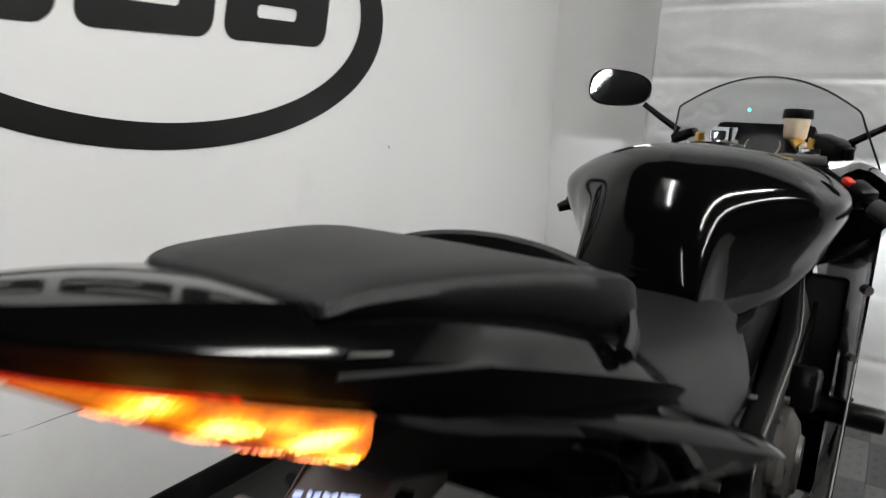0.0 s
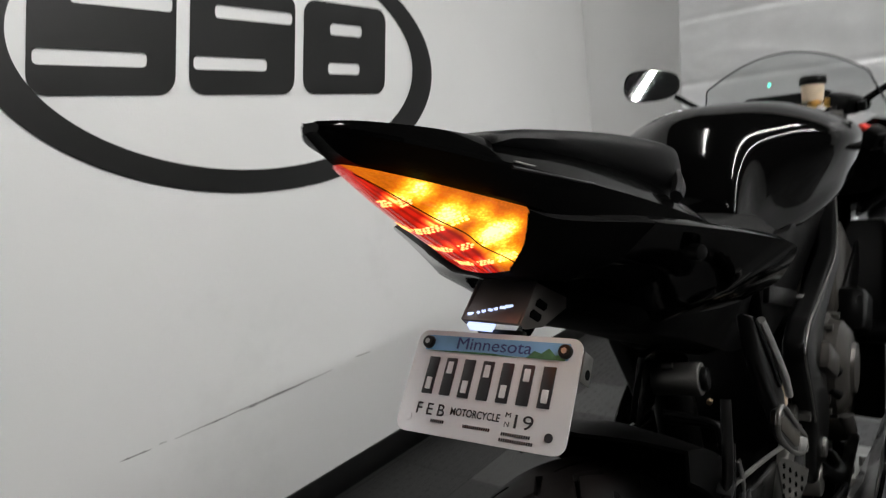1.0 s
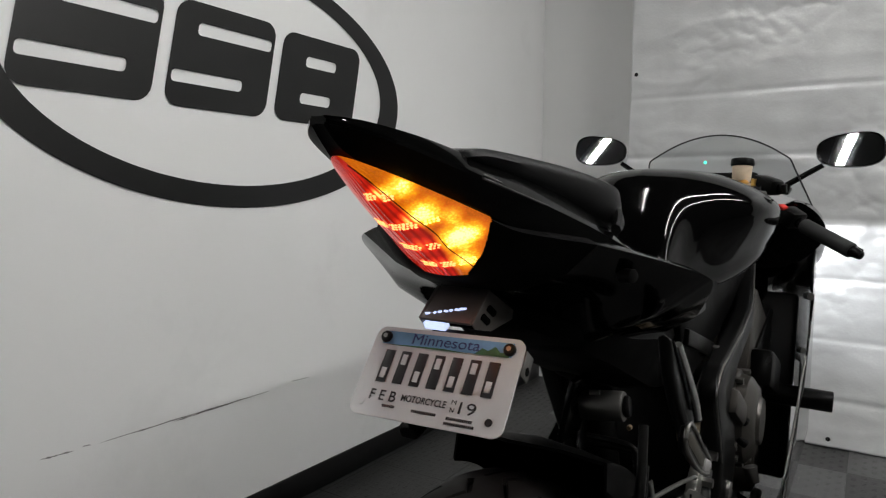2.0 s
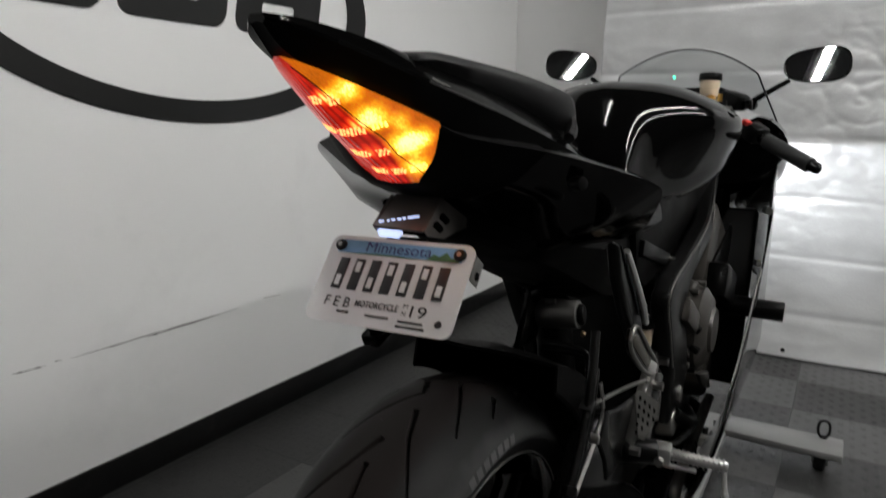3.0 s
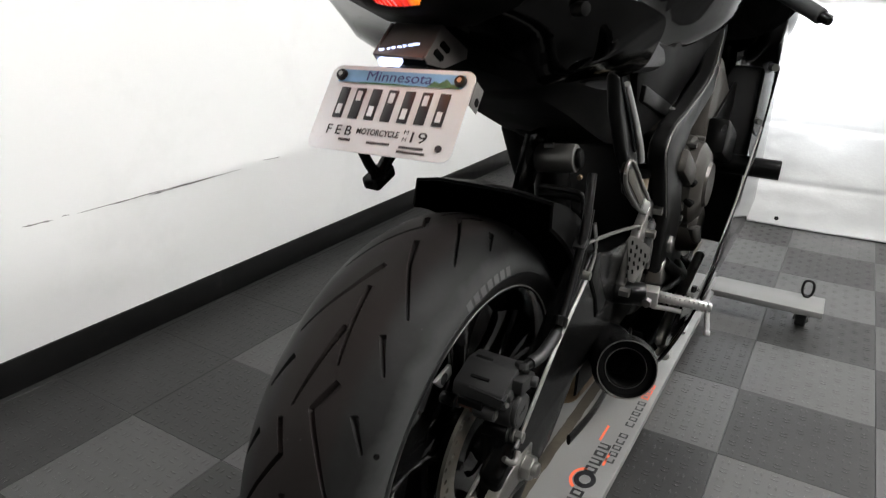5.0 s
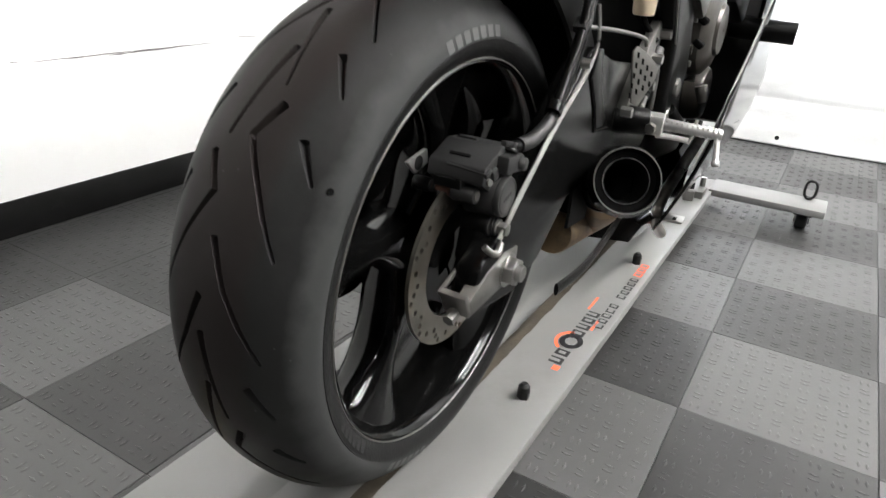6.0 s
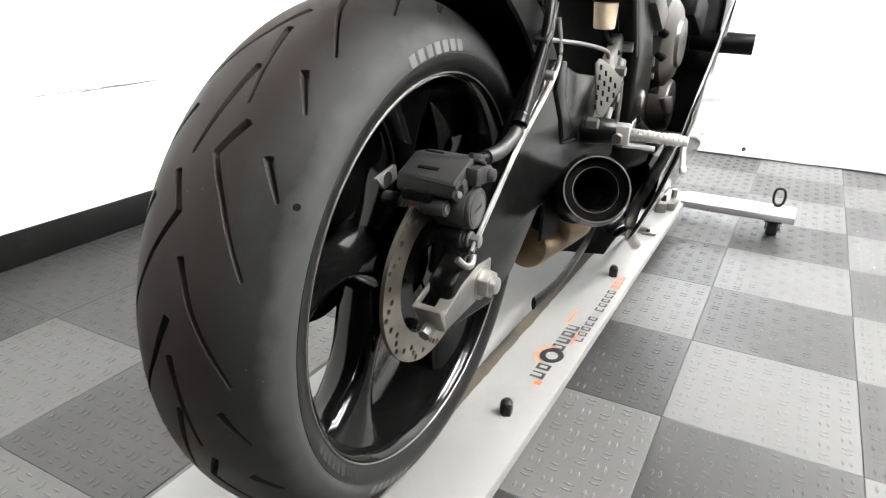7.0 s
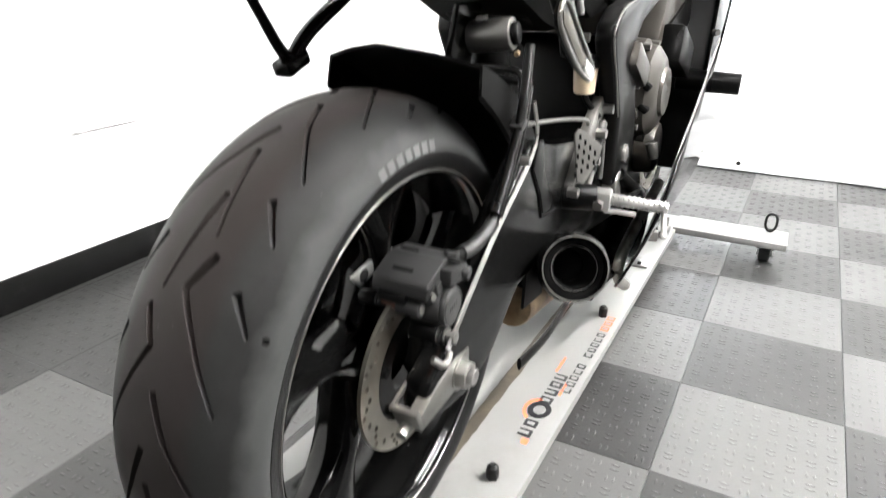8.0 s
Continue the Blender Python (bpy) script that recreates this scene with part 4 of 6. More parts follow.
part("hose_sleeve", tube([(0.117, 0.022, 0.5125), (0.122, 0.045, 0.5145), (0.1255, 0.070, 0.5235), (0.127, 0.084, 0.532)], 0.0086, 4, 14), M_CAL, hose)
part("hose_clip", box((0.120, 0.168, 0.632), (0.018, 0.020, 0.010), rot=(35, 0, 0), bevel=0.002), M_CAL, hose)
part("hose_bolt", rod((0.128, 0.165, 0.588), (0.140, 0.165, 0.588), 0.007, 0.006, 12), M_STEEL, hose)
part("sensor_wire", tube([(0.129, 0.098, 0.538), (0.129, 0.135, 0.575), (0.126, 0.175, 0.628), (0.12, 0.205, 0.672)], 0.0035, 6, 8), M_PLASTIC, hose)
part("brake_pipe", tube([(0.122, 0.172, 0.630), (0.135, 0.28, 0.618), (0.145, 0.37, 0.603), (0.142, 0.40, 0.59)], 0.0030, 6, 8), M_ALU, bike)

# hugger over the rear tyre
def build_hugger():
    """A faceted shell over the tyre, its rear edge swept back in the middle."""
    bm = bmesh.new()
    rings = []
    for a in np.linspace(84, -8, 30):
        t = (84 - a) / 92
        half = 0.105 + 0.004 * min(1, t * 2)
        drop = 0.040 + 0.060 * min(1, t * 1.2) ** 0.8
        r = 0.361 - 0.014 * t
        ring = []
        chain = [(-half, r - 0.046), (-half, r - 0.008), (-half * 0.55, r), (0, r + 0.006), (half * 0.55, r), (half, r - 0.008), (half * 1.03, r - drop)]
        for side in (0, 1):
            for x, q in (chain[::-1] if side else chain):
                b = radians(a - 9 * (1 - t) * min(1, abs(x) / half))
                er = Vector((0, math.cos(b), math.sin(b)))
                ring.append(bm.verts.new(AX + er * (q - 0.004 * side) + Vector((x * (1 - 0.03 * side), 0, 0))))
        rings.append(ring)
    for p, q in zip(rings, rings[1:]):
        for k in range(len(p)):
            l = (k + 1) % len(p)
            bm.faces.new((p[k], p[l], q[l], q[k]))
    bm.faces.new(rings[0])
    bm.faces.new(rings[-1][::-1])
    return bm


part("hugger", build_hugger(), M_HUGGER, bike, "matt black rear mudguard", angle=20)

# shock and its canister
shock = part("shock_canister", rod((0.012, 0.25, 0.724), (0.074, 0.252, 0.731), 0.0215, 0.0215, 28, 0.003), M_ALU, bike, "grey metal shock canister")
part("canister_cap", rod((0.074, 0.252, 0.731), (0.082, 0.253, 0.732), 0.016, 0.014, 20, 0.002), M_PLASTIC, shock)
part("canister_nut", rod((0.086, 0.240, 0.708), (0.086, 0.234, 0.707), 0.0038, 0.0038, 6), M_BROWN, shock, "small brass nut")
part("canister_fitting", rod((0.028, 0.235, 0.748), (0.042, 0.236, 0.750), 0.004, 0.004, 10), M_STEEL, shock)
part("shock_brace", box((0.004, 0.24, 0.722), (0.010, 0.07, 0.095), rot=(0, 11, 0), bevel=0.003), M_SATIN, shock)
part("shock_hose", tube([(0.03, 0.225, 0.688), (0.075, 0.22, 0.690), (0.098, 0.22, 0.684), (0.102, 0.22, 0.655), (0.10, 0.24, 0.62)], 0.0045, 5, 10), M_PLASTIC, shock)
part("shock_hose", tube([(0.02, 0.25, 0.668), (0.07, 0.25, 0.672), (0.10, 0.26, 0.664)], 0.006, 5, 10), M_PLASTIC, shock)
part("shock_body", rod((0, 0.40, 0.48), (0, 0.33, 0.72), 0.032, 0.03, 20), M_PLASTIC, shock)

# muffler
E0, E1 = Vector((0.203, 0.186, 0.446)), Vector((0.118, 0.372, 0.370))
muffler = part("muffler", rod(E0 + (E1 - E0) * 0.42, E1, 0.0425, 0.040, 48), M_SATIN, bike, "short satin black muffler with an open end")


def ring_between(p, q, ro0, ro1, ri, segs=48):
    """A hollow round sleeve from p to q, open at p."""
    p, q = Vector(p), Vector(q)
    ax = (q - p).normalized()
    s = ax.cross(Vector((0, 0, 1))).normalized()
    u = s.cross(ax)
    bm = bmesh.new()
    L = (q - p).length
    chain = [(0, ro0), (0.006, ro0 + 0.0015), (L, ro1), (L, ri - 0.003), (0.004, ri), (0, ri + 0.002)]
    rings = []
    for d, r in chain:
        rings.append([bm.verts.new(p + ax * d + s * r * math.cos(2 * math.pi * k / segs) + u * r * math.sin(2 * math.pi * k / segs)) for k in range(segs)])
    for i in range(len(rings)):
        a, b = rings[i], rings[(i + 1) % len(rings)]
        for k in range(segs):
            bm.faces.new((a[k], a[(k + 1) % segs], b[(k + 1) % segs], b[k]))
    return bm


part("end_cap", ring_between(E0, E0 + (E1 - E0) * 0.10, 0.0440, 0.0490, 0.0400), M_SATIN, muffler, "rolled black end ring")
part("end_sleeve", ring_between(E0 + (E1 - E0) * 0.10, E0 + (E1 - E0) * 0.44, 0.0445, 0.0430, 0.0400), M_SATIN, muffler)
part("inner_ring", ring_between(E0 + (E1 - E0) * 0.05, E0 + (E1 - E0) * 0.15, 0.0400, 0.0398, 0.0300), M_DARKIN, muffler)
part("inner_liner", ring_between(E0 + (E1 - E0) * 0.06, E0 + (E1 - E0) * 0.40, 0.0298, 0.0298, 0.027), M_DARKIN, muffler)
for k, rr, w, lip_mat in ((-0.002, 0.0430, 0.0009, M_ALU), (0.045, 0.0302, 0.0005, M_STEEL)):
    part("bright_lip", torus_ring(E0 + (E1 - E0) * k, E1 - E0, rr, w), lip_mat, muffler, "thin bright lip")
part("muffler_clamp", ring_between(E1 - (E1 - E0) * 0.12, E1 - (E1 - E0) * 0.02, 0.043, 0.043, 0.036), M_FRAME, muffler)
part("mid_pipe", tube([tuple(E1), (0.112, 0.42, 0.322), (0.085, 0.47, 0.285), (0.062, 0.50, 0.262), (0.05, 0.56, 0.255)], (0.03, 0.036), 8, 20), M_BROWN, muffler, "heat-browned exhaust pipe")
part("collector", rod((0.05, 0.35, 0.275), (0.05, 0.62, 0.245), 0.038, 0.042, 24, 0.006), M_BROWN, muffler)
part("lower_shield", tube([(0.09, 0.30, 0.20), (0.10, 0.42, 0.205), (0.10, 0.58, 0.235), (0.09, 0.66, 0.26)], 0.012, 6, 12, True, 0.35), M_PLASTIC, muffler)

# tail cowl
def cowl_chain(top, ex, ez, sx, sz, lx, lz, bz):
    return [(0, top), (ex * 0.55, top - (top - ez) * 0.3), (ex * 0.94, ez + 0.001), (ex, ez - 0.001), (ex + (sx - ex) * 0.55, ez + (sz - ez) * 0.5), (sx, sz), (sx * 0.99, sz - 0.003), (lx + (sx - lx) * 0.4, lz + (sz - lz) * 0.4), (lx, lz), (lx * 0.9, lz - 0.002), (0, bz)]


COWL = [
    (-0.284, cowl_chain(1.0845, 0.007, 1.084, 0.0085, 1.082, 0.007, 1.0795, 1.079)),
    (-0.258, cowl_chain(1.084, 0.027, 1.081, 0.034, 1.0735, 0.012, 1.057, 1.056)),
    (-0.20, cowl_chain(1.075, 0.046, 1.071, 0.059, 1.0555, 0.038, 1.034, 1.033)),
    (-0.13, cowl_chain(1.057, 0.062, 1.055, 0.080, 1.034, 0.066, 1.008, 1.006)),
    (-0.06, cowl_chain(1.042, 0.078, 1.040, 0.100, 1.012, 0.088, 0.975, 0.97)),
    (0.02, cowl_chain(1.022, 0.094, 1.018, 0.122, 0.985, 0.112, 0.945, 0.94)),
    (0.10, cowl_chain(0.985, 0.106, 0.980, 0.138, 0.955, 0.132, 0.925, 0.92)),
    (0.16, cowl_chain(0.945, 0.104, 0.940, 0.138, 0.928, 0.132, 0.908, 0.905)),
]
tail_cowl = part("tail_cowl", sym_loft(COWL, 6, 1), M_GLOSS, bike, "gloss black pointed tail cowl", angle=28)
tail_cowl.data.materials.append(M_HUGGER)
for poly in tail_cowl.data.polygons:
    poly.material_index = 1 if poly.normal.z < -0.12 else 0
for s in (1, -1):
    part("vent_slit", tube([(s * 0.073, -0.155, 1.0435), (s * 0.085, -0.075, 1.0225)], 0.0008, 3, 8), M_STEEL, tail_cowl)
    part("vent_slit", tube([(s * 0.079, -0.168, 1.040), (s * 0.097, -0.06, 1.0135)], 0.0012, 3, 8), M_CAL, tail_cowl)
    part("vent_stud", rod((s * 0.0845, -0.072, 1.023), (s * 0.0885, -0.072, 1.026), 0.003, 0.002, 10), M_STEEL, tail_cowl)
# side panels under the cowl, and the undertail
SIDE = [
    (-0.130, [(0, 1.000), (0.045, 1.003), (0.062, 1.006), (0.0665, 1.004), (0.066, 1.001), (0.05, 0.999), (0, 0.998)]),
    (-0.114, [(0, 0.975), (0.055, 0.991), (0.073, 0.999), (0.078, 0.995), (0.062, 0.977), (0.042, 0.966), (0, 0.962)]),
    (-0.095, [(0, 0.960), (0.06, 0.985), (0.088, 0.994), (0.095, 0.989), (0.070, 0.960), (0.044, 0.944), (0, 0.940)]),
    (-0.045, [(0, 0.955), (0.08, 0.975), (0.127, 0.985), (0.136, 0.979), (0.104, 0.948), (0.054, 0.928), (0, 0.924)]),
    (0.015, [(0, 0.950), (0.10, 0.965), (0.168, 0.968), (0.181, 0.962), (0.136, 0.924), (0.064, 0.902), (0, 0.898)]),
    (0.060, [(0, 0.945), (0.11, 0.957), (0.200, 0.952), (0.214, 0.945), (0.158, 0.900), (0.072, 0.855), (0, 0.850)]),
    (0.090, [(0, 0.940), (0.12, 0.948), (0.202, 0.941), (0.216, 0.932), (0.162, 0.888), (0.078, 0.848), (0, 0.843)]),
    (0.125, [(0, 0.935), (0.12, 0.938), (0.188, 0.920), (0.202, 0.908), (0.158, 0.874), (0.082, 0.845), (0, 0.840)]),
    (0.170, [(0, 0.925), (0.12, 0.918), (0.166, 0.892), (0.178, 0.878), (0.146, 0.860), (0.088, 0.848), (0, 0.845)]),
    (0.205, [(0, 0.915), (0.11, 0.900), (0.140, 0.876), (0.150, 0.866), (0.130, 0.858), (0.09, 0.852), (0, 0.85)]),
    (0.240, [(0, 0.900), (0.10, 0.890), (0.118, 0.872), (0.122, 0.866), (0.110, 0.862), (0.09, 0.86), (0, 0.858)]),
]
side_panel = part("side_panel", sym_loft(SIDE, 5, 1), M_GLOSS, bike, "gloss black lower tail panel", angle=62)
side_panel.data.materials.append(M_HUGGER)
for poly in side_panel.data.polygons:
    poly.material_index = 1 if poly.center.y < -0.05 else 0
for v in side_panel.data.vertices:
    if v.co.x < -0.1:
        u = min(1, (-0.1 - v.co.x) / 0.116)
        v.co.z += 0.004 * u
        v.co.x = -0.1 - 0.128 * (1 - (1 - u) ** 1.5)
part("panel_bolt", rod((0.146, 0.000, 0.947), (0.160, -0.007, 0.947), 0.008, 0.007, 16, 0.001), M_FRAME, side_panel)
part("undertail", sym_loft([
    (-0.03, [(0, 0.925), (0.012, 0.925), (0.016, 0.920), (0.012, 0.912), (0, 0.910)]),
    (0.002, [(0, 0.91), (0.020, 0.91), (0.025, 0.902), (0.020, 0.884), (0, 0.880)]),
    (0.030, [(0, 0.90), (0.060, 0.90), (0.072, 0.886), (0.058, 0.866), (0, 0.862)]),
    (0.08, [(0, 0.89), (0.09, 0.89), (0.108, 0.868), (0.078, 0.842), (0, 0.838)]),
    (0.18, [(0, 0.88), (0.10, 0.88), (0.114, 0.845), (0.080, 0.806), (0, 0.802)]),
    (0.28, [(0, 0.88), (0.11, 0.88), (0.118, 0.83), (0.082, 0.765), (0, 0.76)]),
    (0.36, [(0, 0.88), (0.105, 0.88), (0.114, 0.82), (0.084, 0.735), (0, 0.73)]),
    (0.44, [(0, 0.88), (0.1, 0.88), (0.11, 0.82), (0.088, 0.722), (0, 0.72)])], 4, 1), M_HUGGER, bike, "matt black undertail tray")

part("inner_fender", box((0, 0.40, 0.79), (0.15, 0.18, 0.13), rot=(-8, 0, 0), bevel=0.03, segs=3), M_HUGGER, bike, "matt black inner fender")

# tail lamp
LAMP_TOP = Vector((0, -0.264, 1.0555))


def lamp_point(u, v):
    """u -1..1 across, v 0..1 from the peak down; a bulged wedge."""
    if v < 0.62:
        t = v / 0.62
        half = 0.004 + 0.064 * t ** 0.72
        edge = LAMP_TOP.lerp(Vector((0, -0.132, 1.006)), t)
    else:
        t = (v - 0.62) / 0.38
        half = 0.068 - 0.022 * t
        edge = Vector((0, -0.132, 1.006)).lerp(Vector((0, -0.098, 0.952)), t)
    keel = LAMP_TOP.lerp(Vector((0, -0.106, 0.946)), v)
    bulge = Vector((0, -0.004, -0.003)) * math.sin(math.pi * min(1, v * 1.05)) ** 0.8
    w = 1 - abs(u) ** 1.7
    p = edge.lerp(keel, w) + bulge * w
    return Vector((u * half, p.y, p.z))


def lamp_sheet(scale, n=28, m=36):
    v, f = [], []
    for j in range(m + 1):
        for i in range(n + 1):
            q = lamp_point(2 * i / n - 1, j / m)
            v.append(tuple(q + Vector((0, 0.004, 0.004)) * scale))
    for j in range(m):
        for i in range(n):
            a = j * (n + 1) + i
            f.append((a, a + 1, a + n + 2, a + n + 1))
    return v, f


def lens_material(hot):
    """Ribbed lens lit from inside: red over the brake diodes, amber over the turn reflector beyond the crease."""
    m = bpy.data.materials.new("tail_lens")
    m.use_nodes = True
    nt = m.node_tree
    b = nt.nodes["Principled BSDF"]
    tc = nt.nodes.new("ShaderNodeTexCoord")

    def math_node(op, a, c):
        n = nt.nodes.new("ShaderNodeMath")
        n.operation = op
        for k, q in enumerate((a, c)):
            if isinstance(q, (int, float)):
                n.inputs[k].default_value = q
            else:
                nt.links.new(q, n.inputs[k])
        return n.outputs[0]

    def span(value, a, c, lo, hi, kind="LINEAR"):
        n = nt.nodes.new("ShaderNodeMapRange")
        n.interpolation_type = kind
        for key, q in (("From Min", a), ("From Max", c), ("To Min", lo), ("To Max", hi)):
            n.inputs[key].default_value = q
        nt.links.new(value, n.inputs["Value"])
        return n.outputs[0]
    split = nt.nodes.new("ShaderNodeSeparateXYZ")
    nt.links.new(tc.outputs["UV"], split.inputs[0])
    u = split.outputs["X"]
    # reflector glow
    total = None
    wob = nt.nodes.new("ShaderNodeTexNoise")
    wob.inputs["Scale"].default_value = 160
    nt.links.new(tc.outputs["Object"], wob.inputs["Vector"])
    for place, radius, power in hot:
        d = nt.nodes.new("ShaderNodeVectorMath")
        d.operation = "DISTANCE"
        nt.links.new(tc.outputs["Object"], d.inputs[0])
        d.inputs[1].default_value = place
        ragged = math_node("ADD", d.outputs["Value"], span(wob.outputs["Fac"], 0.3, 0.7, -0.06 * radius, 0.06 * radius))
        f = span(ragged, radius, 0.0, 0.0, power, "SMOOTHSTEP")
        total = f if total is None else math_node("ADD", total, f)
    # ribs along the lens, and small facets beyond the crease
    rib = math_node("SINE", math_node("MULTIPLY", u, 92.0), 0.0)
    ribs = span(rib, -1.0, 0.3, 0.45, 1.05)
    cell = nt.nodes.new("ShaderNodeTexVoronoi")
    cell.inputs["Scale"].default_value = 420
    nt.links.new(tc.outputs["Object"], cell.inputs["Vector"])
    facets = span(cell.outputs["Distance"], 0.1, 0.7, 1.12, 0.78)
    amber = span(u, 0.66, 0.72, 0.0, 1.0, "SMOOTHSTEP")
    relief = nt.nodes.new("ShaderNodeMix")
    nt.links.new(amber, relief.inputs["Factor"])
    nt.links.new(ribs, relief.inputs["A"])
    nt.links.new(facets, relief.inputs["B"])
    blot = nt.nodes.new("ShaderNodeTexNoise")
    blot.inputs["Scale"].default_value = 55
    nt.links.new(tc.outputs["Object"], blot.inputs["Vector"])
    base = span(blot.outputs["Fac"], 0.3, 0.7, 0.10, 0.18)
    heat = math_node("MULTIPLY", math_node("ADD", total, base), relief.outputs["Result"])

    def ramp(stops):
        r = nt.nodes.new("ShaderNodeValToRGB")
        el = r.color_ramp.elements
        el[0].position, el[0].color = stops[0][0], (*stops[0][1], 1)
        el[1].position, el[1].color = stops[-1][0], (*stops[-1][1], 1)
        for p, col in stops[1:-1]:
            el.new(p).color = (*col, 1)
        nt.links.new(heat, r.inputs[0])
        return r.outputs[0]
    red = ramp([(0.0, (0.25, 0.003, 0.002)), (0.2, (0.80, 0.020, 0.006)), (0.45, (1.0, 0.09, 0.012)), (0.75, (1.0, 0.32, 0.04)), (1.0, (1.0, 0.62, 0.16))])
    yellow = ramp([(0.0, (0.42, 0.07, 0.002)), (0.2, (0.85, 0.20, 0.004)), (0.45, (1.0, 0.36, 0.008)), (0.75, (1.0, 0.60, 0.05)), (1.0, (1.0, 0.82, 0.28))])
    mix = nt.nodes.new("ShaderNodeMix")
    mix.data_type = "RGBA"
    nt.links.new(amber, mix.inputs["Factor"])
    nt.links.new(red, mix.inputs["A"])
    nt.links.new(yellow, mix.inputs["B"])
    nt.links.new(mix.outputs["Result"], b.inputs["Emission Color"])
    nt.links.new(span(heat, 0.0, 1.0, 0.75, 2.6), b.inputs["Emission Strength"])
    b.inputs["Base Color"].default_value = (0.30, 0.01, 0.005, 1)
    bp = nt.nodes.new("ShaderNodeBump")
    bp.inputs["Strength"].default_value = 0.35
    bp.inputs["Distance"].default_value = 0.0015
    nt.links.new(rib, bp.inputs["Height"])
    nt.links.new(bp.outputs[0], b.inputs["Normal"])
    b.inputs["Roughness"].default_value = 0.12
    b.inputs["Coat Weight"].default_value = 0.4
    return m


HOT = [(lamp_point(u, v), r, p) for u, v, r, p in (
    (0.78, 0.25, 0.020, 0.9), (0.30, 0.26, 0.014, 0.8), (0.55, 0.45, 0.024, 1.0), (0.75, 0.52, 0.016, 0.5), (0.64, 0.68, 0.028, 1.2), (0.84, 0.68, 0.016, 0.4), (0.62, 0.86, 0.022, 0.8),
    (0.25, 0.48, 0.014, 0.4), (0.15, 0.68, 0.016, 0.35), (0.2, 0.86, 0.016, 0.3))]
tail_lamp = link_mesh("tail_lamp", *lamp_sheet(0.0), lens_material(HOT), bike, "lit red and amber tail lamp with a ribbed lens")
lens_uv = tail_lamp.data.uv_layers.new(name="lens")
for loop in tail_lamp.data.loops:
    i = loop.vertex_index
    lens_uv.data[loop.index].uv = ((i % 29) / 28, (i // 29) / 36)


def diode_row(v, u0, u1, n, mat):
    """Three staggered lines of small round diodes just under the lens face."""
    bm = bmesh.new()
    for line in range(3):
        for i in range(n):
            u, w = u0 + (u1 - u0) * (i + 0.5 * (line % 2)) / n, v + 0.018 * (line - 1)
            q = lamp_point(u, w)
            du, dv = lamp_point(u + 0.02, w) - lamp_point(u - 0.02, w), lamp_point(u, w + 0.02) - lamp_point(u, w - 0.02)
            nor = du.cross(dv).normalized()
            nor = -nor if nor.y > 0 else nor
            b = bmesh.new()
            bmesh.ops.create_uvsphere(b, u_segments=7, v_segments=4, radius=0.00125 + 0.0003 * ((i * 5 + line) % 3))
            bmesh.ops.scale(b, vec=(1, 1, 0.3), verts=b.verts)
            bmesh.ops.transform(b, matrix=Matrix.Translation(q + nor * 0.0001) @ nor.to_track_quat("Z", "Y").to_matrix().to_4x4(), verts=b.verts)
            merge(bm, b)
    part("diode_strip", bm, mat, tail_lamp)


for v, u0, u1, n in ((0.27, -0.05, 0.20, 3), (0.29, 0.28, 0.50, 3), (0.50, -0.42, -0.12, 5), (0.51, -0.06, 0.36, 7), (0.70, -0.25, 0.12, 6), (0.70, 0.22, 0.40, 3), (0.87, -0.2, 0.12, 5), (0.88, 0.2, 0.45, 4)):
    diode_row(v, u0, u1, n, M_LAMP_R)
for v, u0, u1, n in ((0.50, 0.45, 0.66, 4), (0.71, 0.48, 0.75, 5), (0.88, 0.52, 0.82, 5)):
    diode_row(v, u0, u1, n, M_LAMP_A)
part("lens_crease", tube([tuple(lamp_point(u, v) + Vector((0.0004, -0.0004, -0.0002))) for u, v in ((0.30, 0.06), (0.39, 0.15), (0.40, 0.30), (0.40, 0.45), (0.42, 0.60), (0.45, 0.73), (0.60, 0.86), (0.76, 0.96))], 0.0005, 4, 6), M_RIM, tail_lamp)

# plate bracket and plate
PT = math.degrees(math.atan2(0.062, 0.082))
PM = pose(0, -0.122, 0.846, 90 - PT, 0, 0) @ pose(0, 0, 0, 0, 0, 2.0)
bracket = part("plate_bracket", slab([(-0.054, 0.928), (-0.095, 0.898), (-0.093, 0.895), (-0.052, 0.924)], -0.037, 0.024, 0.0008), M_BRACKET, bike, "bent metal bracket with a lit cut-out")
for s in (1, -1):
    x0 = 0.025 if s > 0 else -0.039
    part("bracket_side", slab([(-0.095, 0.898), (-0.060, 0.928), (-0.006, 0.900), (-0.008, 0.890), (-0.056, 0.884), (-0.088, 0.891)], x0, x0 + 0.002, 0.0005, 2), M_BRACKET, bracket)
for dy, dz in ((0, 0), (0.0125, 0.0072)):
    slot = [(-0.0800 + dy, 0.9005 + dz), (-0.0770 + dy, 0.9045 + dz), (-0.0715 + dy, 0.9055 + dz), (-0.0580 + dy, 0.8965 + dz), (-0.0600 + dy, 0.8925 + dz), (-0.0660 + dy, 0.8915 + dz)]
    part("side_slot", slab(slot, 0.0271, 0.0276, 0.0002, 2), M_DARKIN, bracket)
part("bracket_base", box((-0.006, -0.040, 0.906), (0.05, 0.05, 0.03), rot=(20, 0, 0), bevel=0.003), M_DARKIN, bracket)
# glowing box stands in for the bracket's inner face lit by the plate lamp
part("plate_lamp_glow", box((-0.022, -0.086, 0.891), (0.026, 0.010, 0.008), rot=(30, 0, 0), bevel=0.001), M_PLATEGLOW, bracket, "blue-white glowing box for the lit inside of the bracket")
